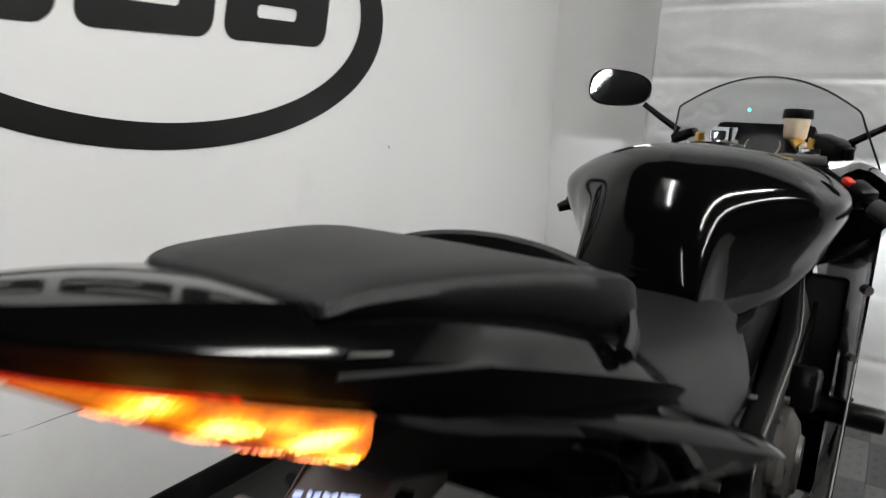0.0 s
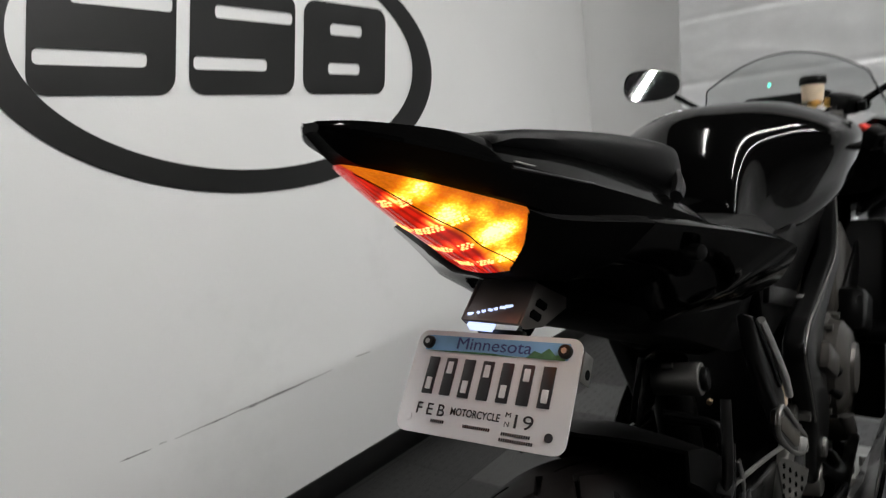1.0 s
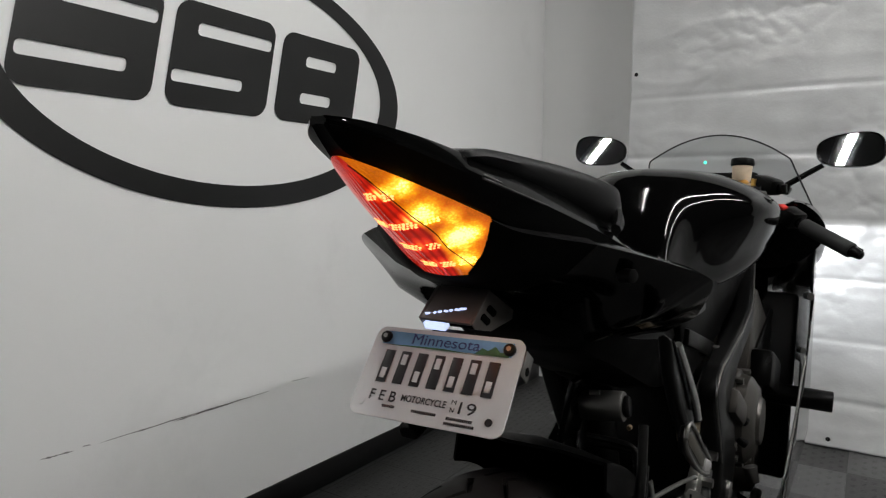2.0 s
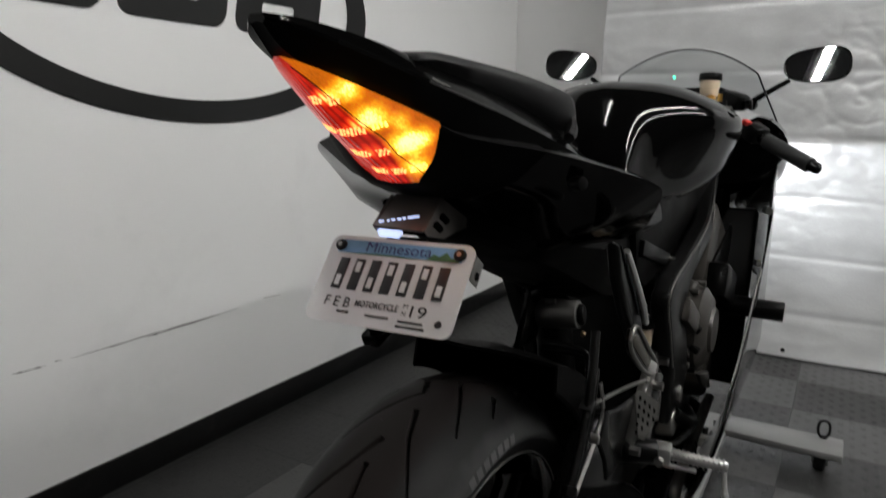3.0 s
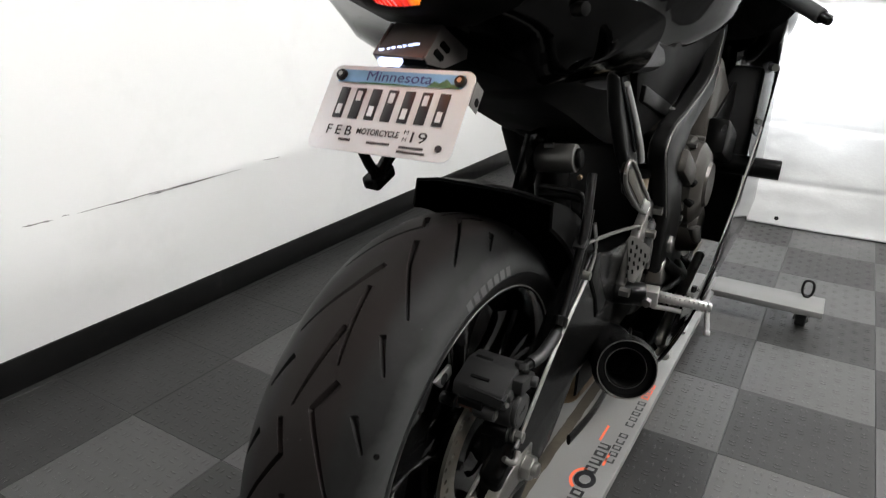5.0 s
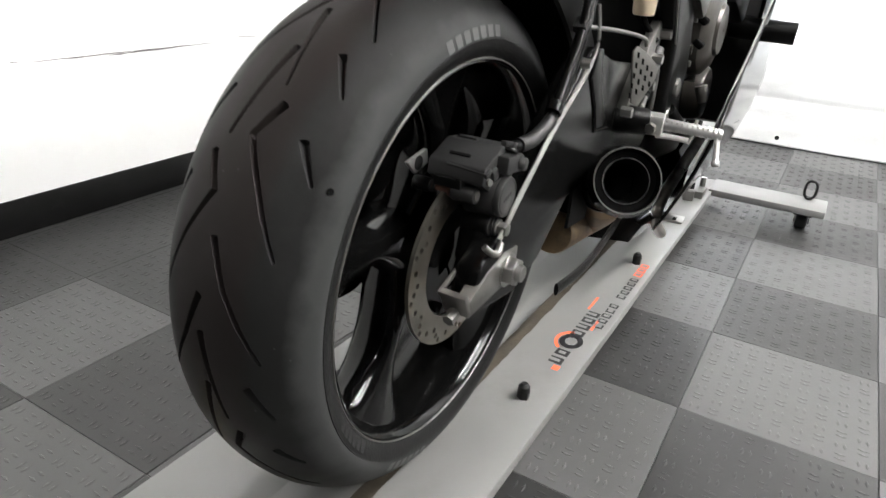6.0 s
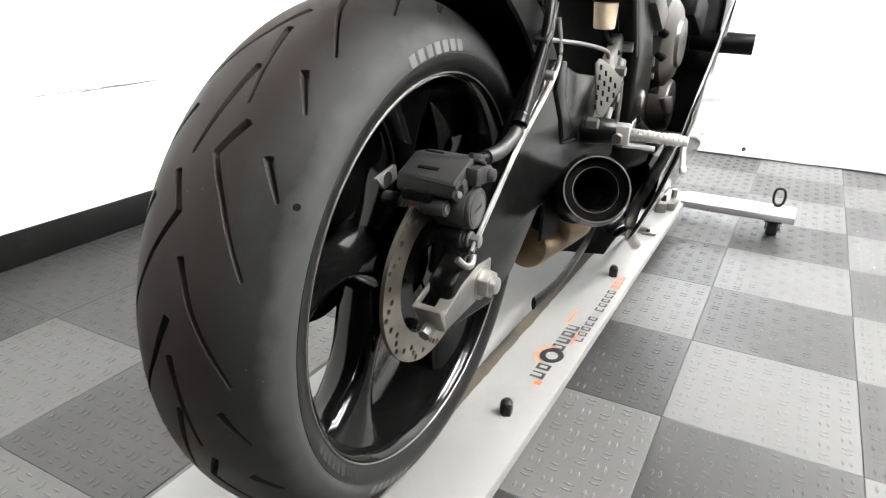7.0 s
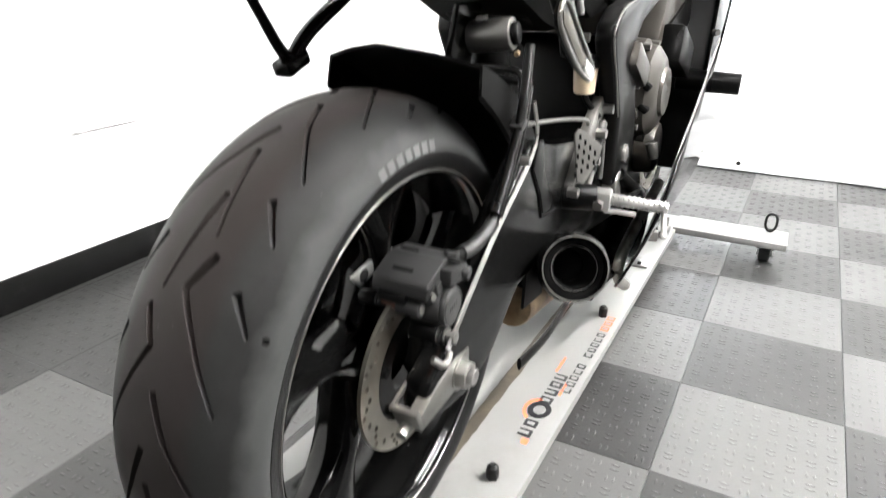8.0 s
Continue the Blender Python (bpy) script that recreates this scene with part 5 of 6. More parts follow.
# small glowing bars laid on the face stand in for light through cut-outs
for x, w, turn in ((-0.030, 0.007, 35), (-0.023, 0.004, -30), (-0.017, 0.005, 50), (-0.011, 0.005, -10), (-0.005, 0.005, 60), (0.001, 0.006, 0), (0.008, 0.009, 25)):
    part("cut_out_glow", box((x, -0.0820 + 0.25 * x, 0.9078 + 0.183 * x), (w, 0.0028, 0.0010), rot=(36, 0, turn), bevel=0.0002), M_PLATEGLOW, bracket, "glowing bar drawn as light through a cut-out")


def rounded_rect(w, h, r, n=6):
    out = []
    for cx, cy, s in ((w / 2 - r, -h / 2 + r, -90), (w / 2 - r, h / 2 - r, 0), (-w / 2 + r, h / 2 - r, 90), (-w / 2 + r, -h / 2 + r, 180)):
        for k in range(n + 1):
            t = radians(s + 90 * k / n)
            out.append((cx + r * math.cos(t), cy + r * math.sin(t)))
    return out


def plate_body():
    bm = bmesh.new()
    o = rounded_rect(0.176, 0.099, 0.011)
    f = bm.faces.new([bm.verts.new((x, y, -0.0016)) for x, y in o])
    g = bmesh.ops.extrude_face_region(bm, geom=[f])
    bmesh.ops.translate(bm, vec=(0, 0, 0.0016), verts=[q for q in g["geom"] if isinstance(q, bmesh.types.BMVert)])
    bmesh.ops.recalc_face_normals(bm, faces=bm.faces)
    bmesh.ops.transform(bm, matrix=PM, verts=bm.verts)
    return bm


plate = part("licence_plate", plate_body(), M_PLATE, bike, "white embossed plate with a blue header", smooth=False)
flat_shape([(-0.076, 0.0295), (0.076, 0.0295), (0.079, 0.037), (0.076, 0.0445), (-0.076, 0.0445), (-0.079, 0.037)], M_BLUE, "header_band", plate, PM, 0.0005)
flat_shape([(0.036, 0.029), (0.074, 0.029), (0.072, 0.035), (0.064, 0.033), (0.057, 0.039), (0.05, 0.034), (0.043, 0.036)], M_GREEN, "header_trees", plate, PM, 0.0009)
flat_shape([(-0.074, 0.0285), (0.03, 0.0285), (0.0, 0.0305), (-0.04, 0.0300)], M_GREEN, "header_shore", plate, PM, 0.0009)
text_mesh("Minnesota", 0.0165, PM @ pose(0, 0.0372, 0.0012), M_NAVY, "header_word", plate, 0.080)
for k in range(7):
    x = -0.0615 + k * 0.0205
    part("digit_bar", box((0, 0, 0), (0.0120, 0.036, 0.0014), bevel=0.0006), M_INK, plate).matrix_basis = PM @ pose(x, 0.005, 0.0006)
    part("digit_gap", box((0, 0, 0), (0.0062, 0.0115, 0.0012), bevel=0.0004), M_PLATE, plate).matrix_basis = PM @ pose(x, 0.0135 if k % 2 else -0.003, 0.0012)
text_mesh("F E B", 0.0155, PM @ pose(-0.052, -0.0275, 0.0008), M_INK, "month_word", plate, 0.032, 0.0001)
text_mesh("MOTORCYCLE", 0.0095, PM @ pose(-0.003, -0.0265, 0.0008), M_INK, "class_word", plate, 0.052, 0.00015)
text_mesh("M", 0.0065, PM @ pose(0.031, -0.0225, 0.0008), M_INK, "state_word", plate, 0.005)
text_mesh("N", 0.0065, PM @ pose(0.031, -0.0305, 0.0008), M_INK, "state_word", plate, 0.0045)
text_mesh("19", 0.017, PM @ pose(0.045, -0.0275, 0.0008), M_INK, "year_word", plate, 0.018)
for x, w, y in ((-0.04, 0.016, -0.037), (0.003, 0.03, -0.0375), (0.043, 0.03, -0.0385), (0.044, 0.034, -0.0435)):
    for k in range(int(w / 0.0022)):
        part("small_bar", box((0, 0, 0), (0.0013, 0.0028, 0.0006), bevel=0), M_INK, plate).matrix_basis = PM @ pose(x - w / 2 + k * 0.0022, y, 0.0004)
for x in (-0.073, 0.073):
    s = part("plate_screw", rod((0, 0, 0), (0, 0, 0.005), 0.0068, 0.0058, 18, 0.001), M_BASE, plate)
    s.matrix_basis = PM @ pose(x, 0.037, 0)
    part("screw_socket", rod((0, 0, 0.0045), (0, 0, 0.0054), 0.0028, 0.0028, 6), M_STEEL, plate).matrix_basis = PM @ pose(x, 0.037, 0)
for x, mt in ((-0.075, M_PLATE), (0.072, M_INK)):
    part("plate_hole", rod((0, 0, 0), (0, 0, 0.0006), 0.0038, 0.0038, 18), mt, plate).matrix_basis = PM @ pose(x, -0.036, 0.0004)
part("plate_tab", box((0.0895, 0.026, -0.009), (0.0015, 0.026, 0.018), bevel=0.0006), M_ALU, plate).matrix_basis = PM
part("tab_hole", rod((0.0900, 0.022, -0.011), (0.0906, 0.022, -0.011), 0.0045, 0.0045, 14), M_DARKIN, plate).matrix_basis = PM
part("plate_hanger", box((0, 0.046, -0.008), (0.05, 0.02, 0.006), bevel=0.001), M_BASE, plate).matrix_basis = PM
# pillion seat
def pad_chain(top, w, h):
    """Section of a flat-topped pad: crisp shoulder, rolled side, tucked base."""
    return [(0, top), (w * 0.6, top - 0.001), (w * 0.95, top - 0.002), (w, top - 0.005), (w + 0.002, top - 0.005 - 0.2 * h), (w - 0.003, top - h * 0.7), (w - 0.014, top - h), (0, top - h)]


PIL = [
    (-0.161, pad_chain(1.0650, 0.058, 0.009)),
    (-0.156, pad_chain(1.0675, 0.064, 0.015)),
    (-0.135, pad_chain(1.0690, 0.068, 0.020)),
    (-0.08, pad_chain(1.0645, 0.080, 0.029)),
    (-0.02, pad_chain(1.0570, 0.097, 0.038)),
    (0.03, pad_chain(1.0475, 0.112, 0.048)),
    (0.062, pad_chain(1.0390, 0.118, 0.053)),
    (0.084, pad_chain(1.0250, 0.114, 0.048)),
    (0.096, pad_chain(1.0060, 0.106, 0.036)),
]
pillion = part("pillion_seat", sym_loft(PIL, 6, 1), M_SEAT, bike, "black vinyl pillion pad", angle=50)


def seat_lip():
    """A thin curved fin that stands off the front of the pad."""
    bm = bmesh.new()
    rings = []
    for k in range(41):
        a = math.pi * k / 40
        s = math.sin(a)
        x, y, z = 0.122 * math.cos(a), 0.044 + 0.050 * s ** 0.75, 0.994 + 0.047 * s ** 0.85
        o = Vector((0.131 * math.cos(a), 0.10 * s + 0.01, 0)).normalized()
        tall = 0.010 + 0.018 * s
        c = Vector((x, y, z))
        rings.append([bm.verts.new(c + o * p + Vector((0, 0, q))) for p, q in ((-0.004, 0), (0.001, 0.0025), (0.006, 0.0), (0.008, -tall * 0.5), (0.003, -tall), (-0.004, -tall))])
    for p, q in zip(rings, rings[1:]):
        for k in range(6):
            bm.faces.new((p[k], p[(k + 1) % 6], q[(k + 1) % 6], q[k]))
    bm.faces.new(rings[0])
    bm.faces.new(rings[-1][::-1])
    return bm


part("seat_roll", seat_lip(), M_SEAT, pillion, "rolled black front lip")
# rider seat
RID = [
    (0.085, [(0, 0.985), (0.08, 0.982), (0.112, 0.962), (0.128, 0.925), (0.13, 0.885), (0, 0.88)]),
    (0.16, [(0, 0.955), (0.085, 0.955), (0.120, 0.944), (0.142, 0.912), (0.145, 0.872), (0, 0.865)]),
    (0.26, [(0, 0.937), (0.085, 0.938), (0.120, 0.930), (0.145, 0.902), (0.149, 0.860), (0, 0.855)]),
    (0.36, [(0, 0.926), (0.075, 0.926), (0.112, 0.919), (0.139, 0.893), (0.145, 0.855), (0, 0.85)]),
    (0.45, [(0, 0.922), (0.060, 0.920), (0.095, 0.911), (0.119, 0.889), (0.127, 0.860), (0, 0.855)]),
    (0.53, [(0, 0.922), (0.05, 0.919), (0.078, 0.909), (0.096, 0.89), (0.105, 0.868), (0, 0.862)]),
    (0.60, [(0, 0.918), (0.04, 0.914), (0.06, 0.905), (0.075, 0.89), (0.082, 0.872), (0, 0.87)]),
]
part("rider_seat", sym_loft(RID, 6, 4), M_SEAT, bike, "black vinyl rider seat", angle=50)

# fuel tank
TANK = [
    (0.425, [(0, 0.945), (0.045, 0.940), (0.075, 0.925), (0.082, 0.905), (0.080, 0.885), (0.07, 0.87), (0, 0.865)]),
    (0.455, [(0, 1.005), (0.045, 0.998), (0.078, 0.968), (0.084, 0.925), (0.083, 0.890), (0.08, 0.868), (0, 0.862)]),
    (0.50, [(0, 1.055), (0.055, 1.045), (0.092, 1.005), (0.094, 0.945), (0.092, 0.895), (0.088, 0.866), (0, 0.86)]),
    (0.56, [(0, 1.076), (0.070, 1.066), (0.126, 1.028), (0.130, 0.975), (0.110, 0.905), (0.104, 0.865), (0, 0.86)]),
    (0.64, [(0, 1.083), (0.09, 1.074), (0.166, 1.037), (0.184, 0.997), (0.142, 0.915), (0.122, 0.868), (0, 0.86)]),
    (0.74, [(0, 1.080), (0.10, 1.070), (0.178, 1.035), (0.201, 1.000), (0.176, 0.935), (0.140, 0.882), (0, 0.86)]),
    (0.84, [(0, 1.070), (0.10, 1.060), (0.172, 1.028), (0.196, 0.998), (0.184, 0.950), (0.150, 0.90), (0, 0.87)]),
    (0.94, [(0, 1.055), (0.09, 1.047), (0.150, 1.020), (0.172, 0.995), (0.168, 0.960), (0.145, 0.925), (0, 0.89)]),
    (1.02, [(0, 1.035), (0.075, 1.028), (0.120, 1.008), (0.138, 0.985), (0.135, 0.965), (0.12, 0.945), (0, 0.92)]),
]
tank = part("fuel_tank", sym_loft(TANK, 7, 5), M_GLOSS, bike, "gloss black sculpted fuel tank", angle=60)
part("fuel_cap", rod((0, 0.80, 1.060), (0, 0.802, 1.0765), 0.045, 0.040, 36, 0.003), M_SATIN, tank)
# frame
def spar_x(y, z):
    return -0.055 * max(0, (y - 0.75) / 0.4) - 0.015 * max(0, (0.6 - z) / 0.15)


SPAR = [(1.12, 0.930), (0.99, 0.886), (0.736, 0.817), (0.558, 0.772), (0.466, 0.757), (0.425, 0.734), (0.420, 0.710), (0.455, 0.655), (0.50, 0.585), (0.54, 0.50), (0.58, 0.43), (0.68, 0.44), (0.665, 0.53), (0.625, 0.58), (0.590, 0.64), (0.555, 0.69), (0.60, 0.727), (0.80, 0.768), (0.983, 0.819), (1.12, 0.86)]
frame_part = part("frame_spar", slab(SPAR, 0.132, 0.166, 0.009, 3, spar_x), M_FRAME, bike, "satin black beam frame")
part("frame_spar", slab([(y + 0.055, z) for y, z in SPAR], -0.166, -0.132, 0.009, 3, lambda y, z: -spar_x(y, z)), M_FRAME, bike, "satin black beam frame")
for s in (1,):
    line = [(0.99, 0.884), (0.736, 0.815), (0.558, 0.770), (0.470, 0.755), (0.430, 0.733), (0.424, 0.710), (0.458, 0.655), (0.503, 0.585)]
    # pale tube puts the highlight on the spar's edge into colour
    part("spar_highlight", tube([(0.1635 + spar_x(y, z), y, z) for y, z in line], 0.0016, 6, 8), M_ALU, frame_part, "bright metal tube drawn as an edge highlight")
COVER = [(0.345, 0.845), (0.395, 0.893), (0.559, 0.875), (0.80, 0.925), (1.0, 0.95), (1.05, 0.89), (0.736, 0.80), (0.558, 0.755), (0.43, 0.74), (0.37, 0.77)]
for s in (1, -1):
    part("tank_cover", slab(COVER if s > 0 else [(y + 0.055, z) for y, z in COVER], 0.104 if s > 0 else -0.124, 0.124 if s > 0 else -0.104, 0.006, 2), M_HUGGER, bike, "matt black side cover")
part("frame_bolt", rod((0.128, 0.549, 0.766), (0.142, 0.549, 0.766), 0.007, 0.007, 6), M_STEEL, frame_part)
part("frame_bolt", rod((0.118, 0.39, 0.718), (0.136, 0.39, 0.718), 0.0065, 0.0065, 6), M_STEEL, frame_part)
part("frame_bolt", rod((0.14, 0.60, 0.50), (0.162, 0.60, 0.50), 0.019, 0.018, 6, 0.002), M_ALU, frame_part)
part("side_brace", box((0.126, 0.465, 0.790), (0.012, 0.20, 0.026), rot=(-16, 0, 0), bevel=0.004), M_PLASTIC, frame_part)
# engine
engine = part("engine_block", box((0, 0.76, 0.50), (0.25, 0.42, 0.36), rot=(-8, 0, 0), bevel=0.03, segs=3), M_PLASTIC, bike, "dark engine block")
cover = spin([(0.0, 0.002), (0.0, 0.098), (0.030, 0.096), (0.034, 0.088), (0.052, 0.084), (0.066, 0.066), (0.070, 0.048), (0.076, 0.044), (0.078, 0.002)], (0.115, 0.745, 0.592), 56)
part("clutch_cover", cover, M_ENGINE, engine, "dark grey round clutch cover")
for a in (30, 150, 200, 270):
    e = Vector((0, math.cos(radians(a)), math.sin(radians(a))))
    part("cover_boss", rod(Vector((0.115, 0.745, 0.592)) + e * 0.090, Vector((0.160, 0.745, 0.592)) + e * 0.088, 0.014, 0.010, 14, 0.003), M_ENGINE, engine)
for k in range(7):
    a = radians(360 / 7 * k + 12)
    part("cover_bolt", rod((0.14, 0.745 + 0.094 * math.cos(a), 0.592 + 0.094 * math.sin(a)), (0.160, 0.745 + 0.094 * math.cos(a), 0.592 + 0.094 * math.sin(a)), 0.0065, 0.0065, 6), M_ALU, engine)
for a in (165, 195):
    e = Vector((0, math.cos(radians(a)), math.sin(radians(a))))
    part("cover_slot", box(tuple(Vector((0.168, 0.745, 0.592)) + e * 0.080), (0.02, 0.020, 0.013), rot=(0, 35, 0), bevel=0.004), M_DARKIN, engine)
part("coolant_box", box((0.168, 0.93, 0.648), (0.05, 0.15, 0.080), rot=(-20, 0, 0), bevel=0.012), M_FRAME, engine, "black plastic coolant box")
part("sensor_plug", rod((0.165, 0.80, 0.478), (0.175, 0.80, 0.445), 0.014, 0.010, 14, 0.002), M_ALU, engine)
part("pulser_cover", rod((0.11, 0.88, 0.45), (0.165, 0.88, 0.45), 0.062, 0.054, 36, 0.008), M_ENGINE, engine)
part("water_pump", rod((0.12, 0.60, 0.44), (0.155, 0.60, 0.44), 0.032, 0.027, 26, 0.004), M_ALU, engine)
part("pump_hose", tube([(0.15, 0.60, 0.46), (0.165, 0.66, 0.42), (0.16, 0.76, 0.38), (0.13, 0.86, 0.36)], 0.013, 7, 14), M_PLASTIC, engine)
part("clutch_arm", box((0.165, 0.58, 0.66), (0.03, 0.11, 0.045), rot=(-28, 0, 0), bevel=0.01), M_ENGINE, engine)
part("cylinder_head", box((0, 0.98, 0.70), (0.30, 0.22, 0.20), rot=(-28, 0, 0), bevel=0.02), M_ENGINE, engine)
for k in range(4):
    part("oil_line", tube([(0.13 - 0.004 * k, 0.52 + 0.02 * k, 0.62), (0.142, 0.50 + 0.03 * k, 0.54), (0.135, 0.53 + 0.05 * k, 0.47)], 0.0045, 6, 8), M_PLASTIC if k % 2 else M_STEEL, engine)

part("radiator", box((0, 1.20, 0.56), (0.40, 0.06, 0.46), rot=(-14, 0, 0), bevel=0.01), M_PLASTIC, engine, "black radiator")
part("air_box", box((0, 0.86, 0.82), (0.22, 0.44, 0.14), bevel=0.02), M_PLASTIC, engine)

# rider foot controls
hanger = part("foot_hanger", slab([(0.345, 0.478), (0.385, 0.478), (0.43, 0.53), (0.47, 0.575), (0.50, 0.60), (0.475, 0.622), (0.43, 0.59), (0.385, 0.545), (0.35, 0.505)], 0.125, 0.142, 0.003), M_ALU, bike, "silver foot peg hanger")
part("hanger_bracket", slab([(0.40, 0.52), (0.44, 0.50), (0.50, 0.585), (0.49, 0.62), (0.455, 0.60)], 0.128, 0.140, 0.004), M_FRAME, hanger)
part("hanger_boss", rod((0.12, 0.36, 0.485), (0.17, 0.38, 0.482), 0.022, 0.020, 24, 0.002), M_PLASTIC, hanger)
part("peg_mount", box((0.178, 0.385, 0.480), (0.03, 0.034, 0.030), rot=(0, 0, 8), bevel=0.004), M_BRIGHT, hanger)
part("peg_bolt", rod((0.18, 0.365, 0.478), (0.18, 0.355, 0.477), 0.008, 0.008, 6), M_STEEL, hanger)
peg = part("foot_peg", rod((0.188, 0.388, 0.481), (0.276, 0.405, 0.475), 0.0095, 0.008, 16, 0.001), M_BRIGHT, bike, "ribbed silver foot peg")
for k in range(11):
    t = k / 10
    p = Vector((0.196, 0.389, 0.4805)).lerp(Vector((0.270, 0.404, 0.4755)), t)
    part("peg_rib", box(tuple(p), (0.003, 0.016, 0.0165), rot=(0, 4, 11), bevel=0.001), M_BRIGHT, peg)


def heel_x(y, z):
    return 0.577 * (y - 0.342)


part("heel_plate", slab([(0.341, 0.586), (0.347, 0.594), (0.362, 0.586), (0.391, 0.562), (0.387, 0.543), (0.364, 0.505), (0.352, 0.512)], 0.139, 0.1415, 0.0006, 2, heel_x), M_ALU, hanger, "silver heel plate with slots")
for i in range(4):
    for j in range(5 - i // 2):
        yy, zz = 0.350 + 0.0095 * i - 0.0008 * j, 0.581 - 0.0095 * i - 0.0145 * j
        if zz < 0.520 + 0.004 * i:
            continue
        part("plate_slot", slab([(yy - 0.0022, zz + 0.0045), (yy + 0.0016, zz + 0.0035), (yy + 0.0022, zz - 0.0045), (yy - 0.0016, zz - 0.0035)], 0.1416, 0.1420, 0.0001, 1, heel_x), M_DARKIN, hanger)
part("peg_feeler", rod((0.270, 0.404, 0.472), (0.277, 0.388, 0.438), 0.0045, 0.0045, 12), M_BRIGHT, peg)
part("feeler_ball", rod((0.2765, 0.389, 0.440), (0.2785, 0.385, 0.432), 0.0062, 0.0055, 12, 0.002), M_BRIGHT, peg)
part("peg_stop", tube([(0.185, 0.380, 0.464), (0.205, 0.384, 0.464), (0.232, 0.390, 0.462)], 0.0042, 4, 10), M_BRIGHT, peg)
lever = part("brake_lever", tube([(0.150, 0.40, 0.462), (0.162, 0.46, 0.452), (0.175, 0.55, 0.43), (0.185, 0.63, 0.425)], (0.0065, 0.005), 7, 10), M_SATIN, bike, "satin black brake lever")
part("master_cylinder", rod((0.142, 0.43, 0.505), (0.143, 0.475, 0.580), 0.011, 0.010, 18, 0.002), M_CAL, bike)
part("push_rod", rod((0.148, 0.40, 0.475), (0.148, 0.425, 0.51), 0.005, 0.005, 10), M_STEEL, bike)
for k, (yy, zz) in enumerate(((0.455, 0.565), (0.485, 0.60), (0.43, 0.527), (0.325, 0.503))):
    part("hanger_bolt", rod((0.142, yy, zz), (0.158, yy, zz), 0.0085, 0.008, 6), M_STEEL, hanger)
resv = part("rear_fluid_pot", rod((0.118, 0.445, 0.628), (0.118, 0.445, 0.668), 0.0165, 0.0195, 24, 0.003), M_AMBERPOT, bike, "aged cream fluid pot")
part("pot_cap", rod((0.118, 0.445, 0.668), (0.118, 0.445, 0.686), 0.022, 0.022, 24, 0.002), M_PLASTIC, resv)
part("pot_hose", tube([(0.118, 0.445, 0.628), (0.125, 0.45, 0.612), (0.142, 0.46, 0.59)], 0.005, 6, 10), M_PLASTIC, resv)

# pillion foot peg and its hanger
ph = part("pillion_hanger", slab([(0.034, 0.884), (0.066, 0.872), (0.112, 0.822), (0.166, 0.762), (0.172, 0.722), (0.150, 0.716), (0.138, 0.742), (0.092, 0.788), (0.054, 0.838)], 0.172, 0.187, 0.006, 3), M_FRAME, bike, "satin black pillion peg hanger")
# bare-metal tube stands in for the bright highlight down the hanger
part("hanger_highlight", tube([(0.187, 0.070, 0.868), (0.190, 0.104, 0.830), (0.193, 0.136, 0.790), (0.194, 0.150, 0.765)], (0.0040, 0.0040), 6, 10), M_BRIGHT, ph, "bright metal tube drawn as an edge highlight")
part("hanger_ridge", tube([(0.1870, 0.046, 0.876), (0.1885, 0.078, 0.842), (0.1885, 0.106, 0.812), (0.188, 0.135, 0.780)], (0.0020, 0.0020), 6, 10), M_FRAME, ph)
PEG = [(0.060, 0.770), (0.068, 0.781), (0.090, 0.776), (0.142, 0.738), (0.190, 0.704), (0.192, 0.694), (0.178, 0.690), (0.136, 0.708), (0.096, 0.733), (0.066, 0.757)]
peg_fold = part("pillion_peg", slab(PEG, 0.193, 0.200, 0.002, 2), M_FRAME, ph, "folded pillion peg with a silver rim")
part("peg_rim", tube([(0.2005, y, z) for y, z in PEG + PEG[:1]], 0.0026, 4, 10), M_ALU, peg_fold, "worn silver rim")
part("peg_pad", slab([(0.070, 0.772), (0.088, 0.769), (0.176, 0.706), (0.174, 0.699), (0.138, 0.714), (0.074, 0.759)], 0.199, 0.2010, 0.0008), M_PEGPAD, peg_fold, "dark worn peg pad")
part("peg_tip", slab([(0.160, 0.716), (0.190, 0.703), (0.191, 0.694), (0.178, 0.691), (0.152, 0.702)], 0.1955, 0.2035, 0.003, 2), M_BRIGHT, peg_fold, "bare metal tip")
lh = part("pillion_hanger", tube([(-0.190, 0.048, 0.782), (-0.192, 0.075, 0.745), (-0.194, 0.10, 0.712), (-0.195, 0.12, 0.695)], (0.007, 0.009), 6, 12), M_SATIN, bike, "satin black pillion peg hanger")
part("hanger_arm", tube([(-0.150, 0.29, 0.850), (-0.172, 0.25, 0.79), (-0.190, 0.16, 0.73), (-0.195, 0.125, 0.695)], (0.012, 0.010), 6, 12), M_SATIN, lh)
part("pillion_peg", box((-0.197, 0.125, 0.690), (0.03, 0.05, 0.022), rot=(20, 0, 0), bevel=0.005), M_SATIN, lh)

# side fairings
FAIR = [(1.09, 0.850), (1.135, 0.80), (1.14, 0.74), (1.04, 0.64), (0.86, 0.555), (0.70, 0.475), (0.63, 0.40), (0.60, 0.30), (0.63, 0.22), (0.75, 0.175), (0.95, 0.16), (1.15, 0.20), (1.30, 0.36), (1.42, 0.58), (1.55, 0.78), (1.45, 0.93), (1.25, 0.945), (1.16, 0.90)]


def fair_x(y, z):
    tuck = 0.11 * max(0, (0.45 - z) / 0.3) ** 1.5
    front = 0.16 * max(0, (y - 1.2) / 0.4) ** 1.6
    return -tuck - front


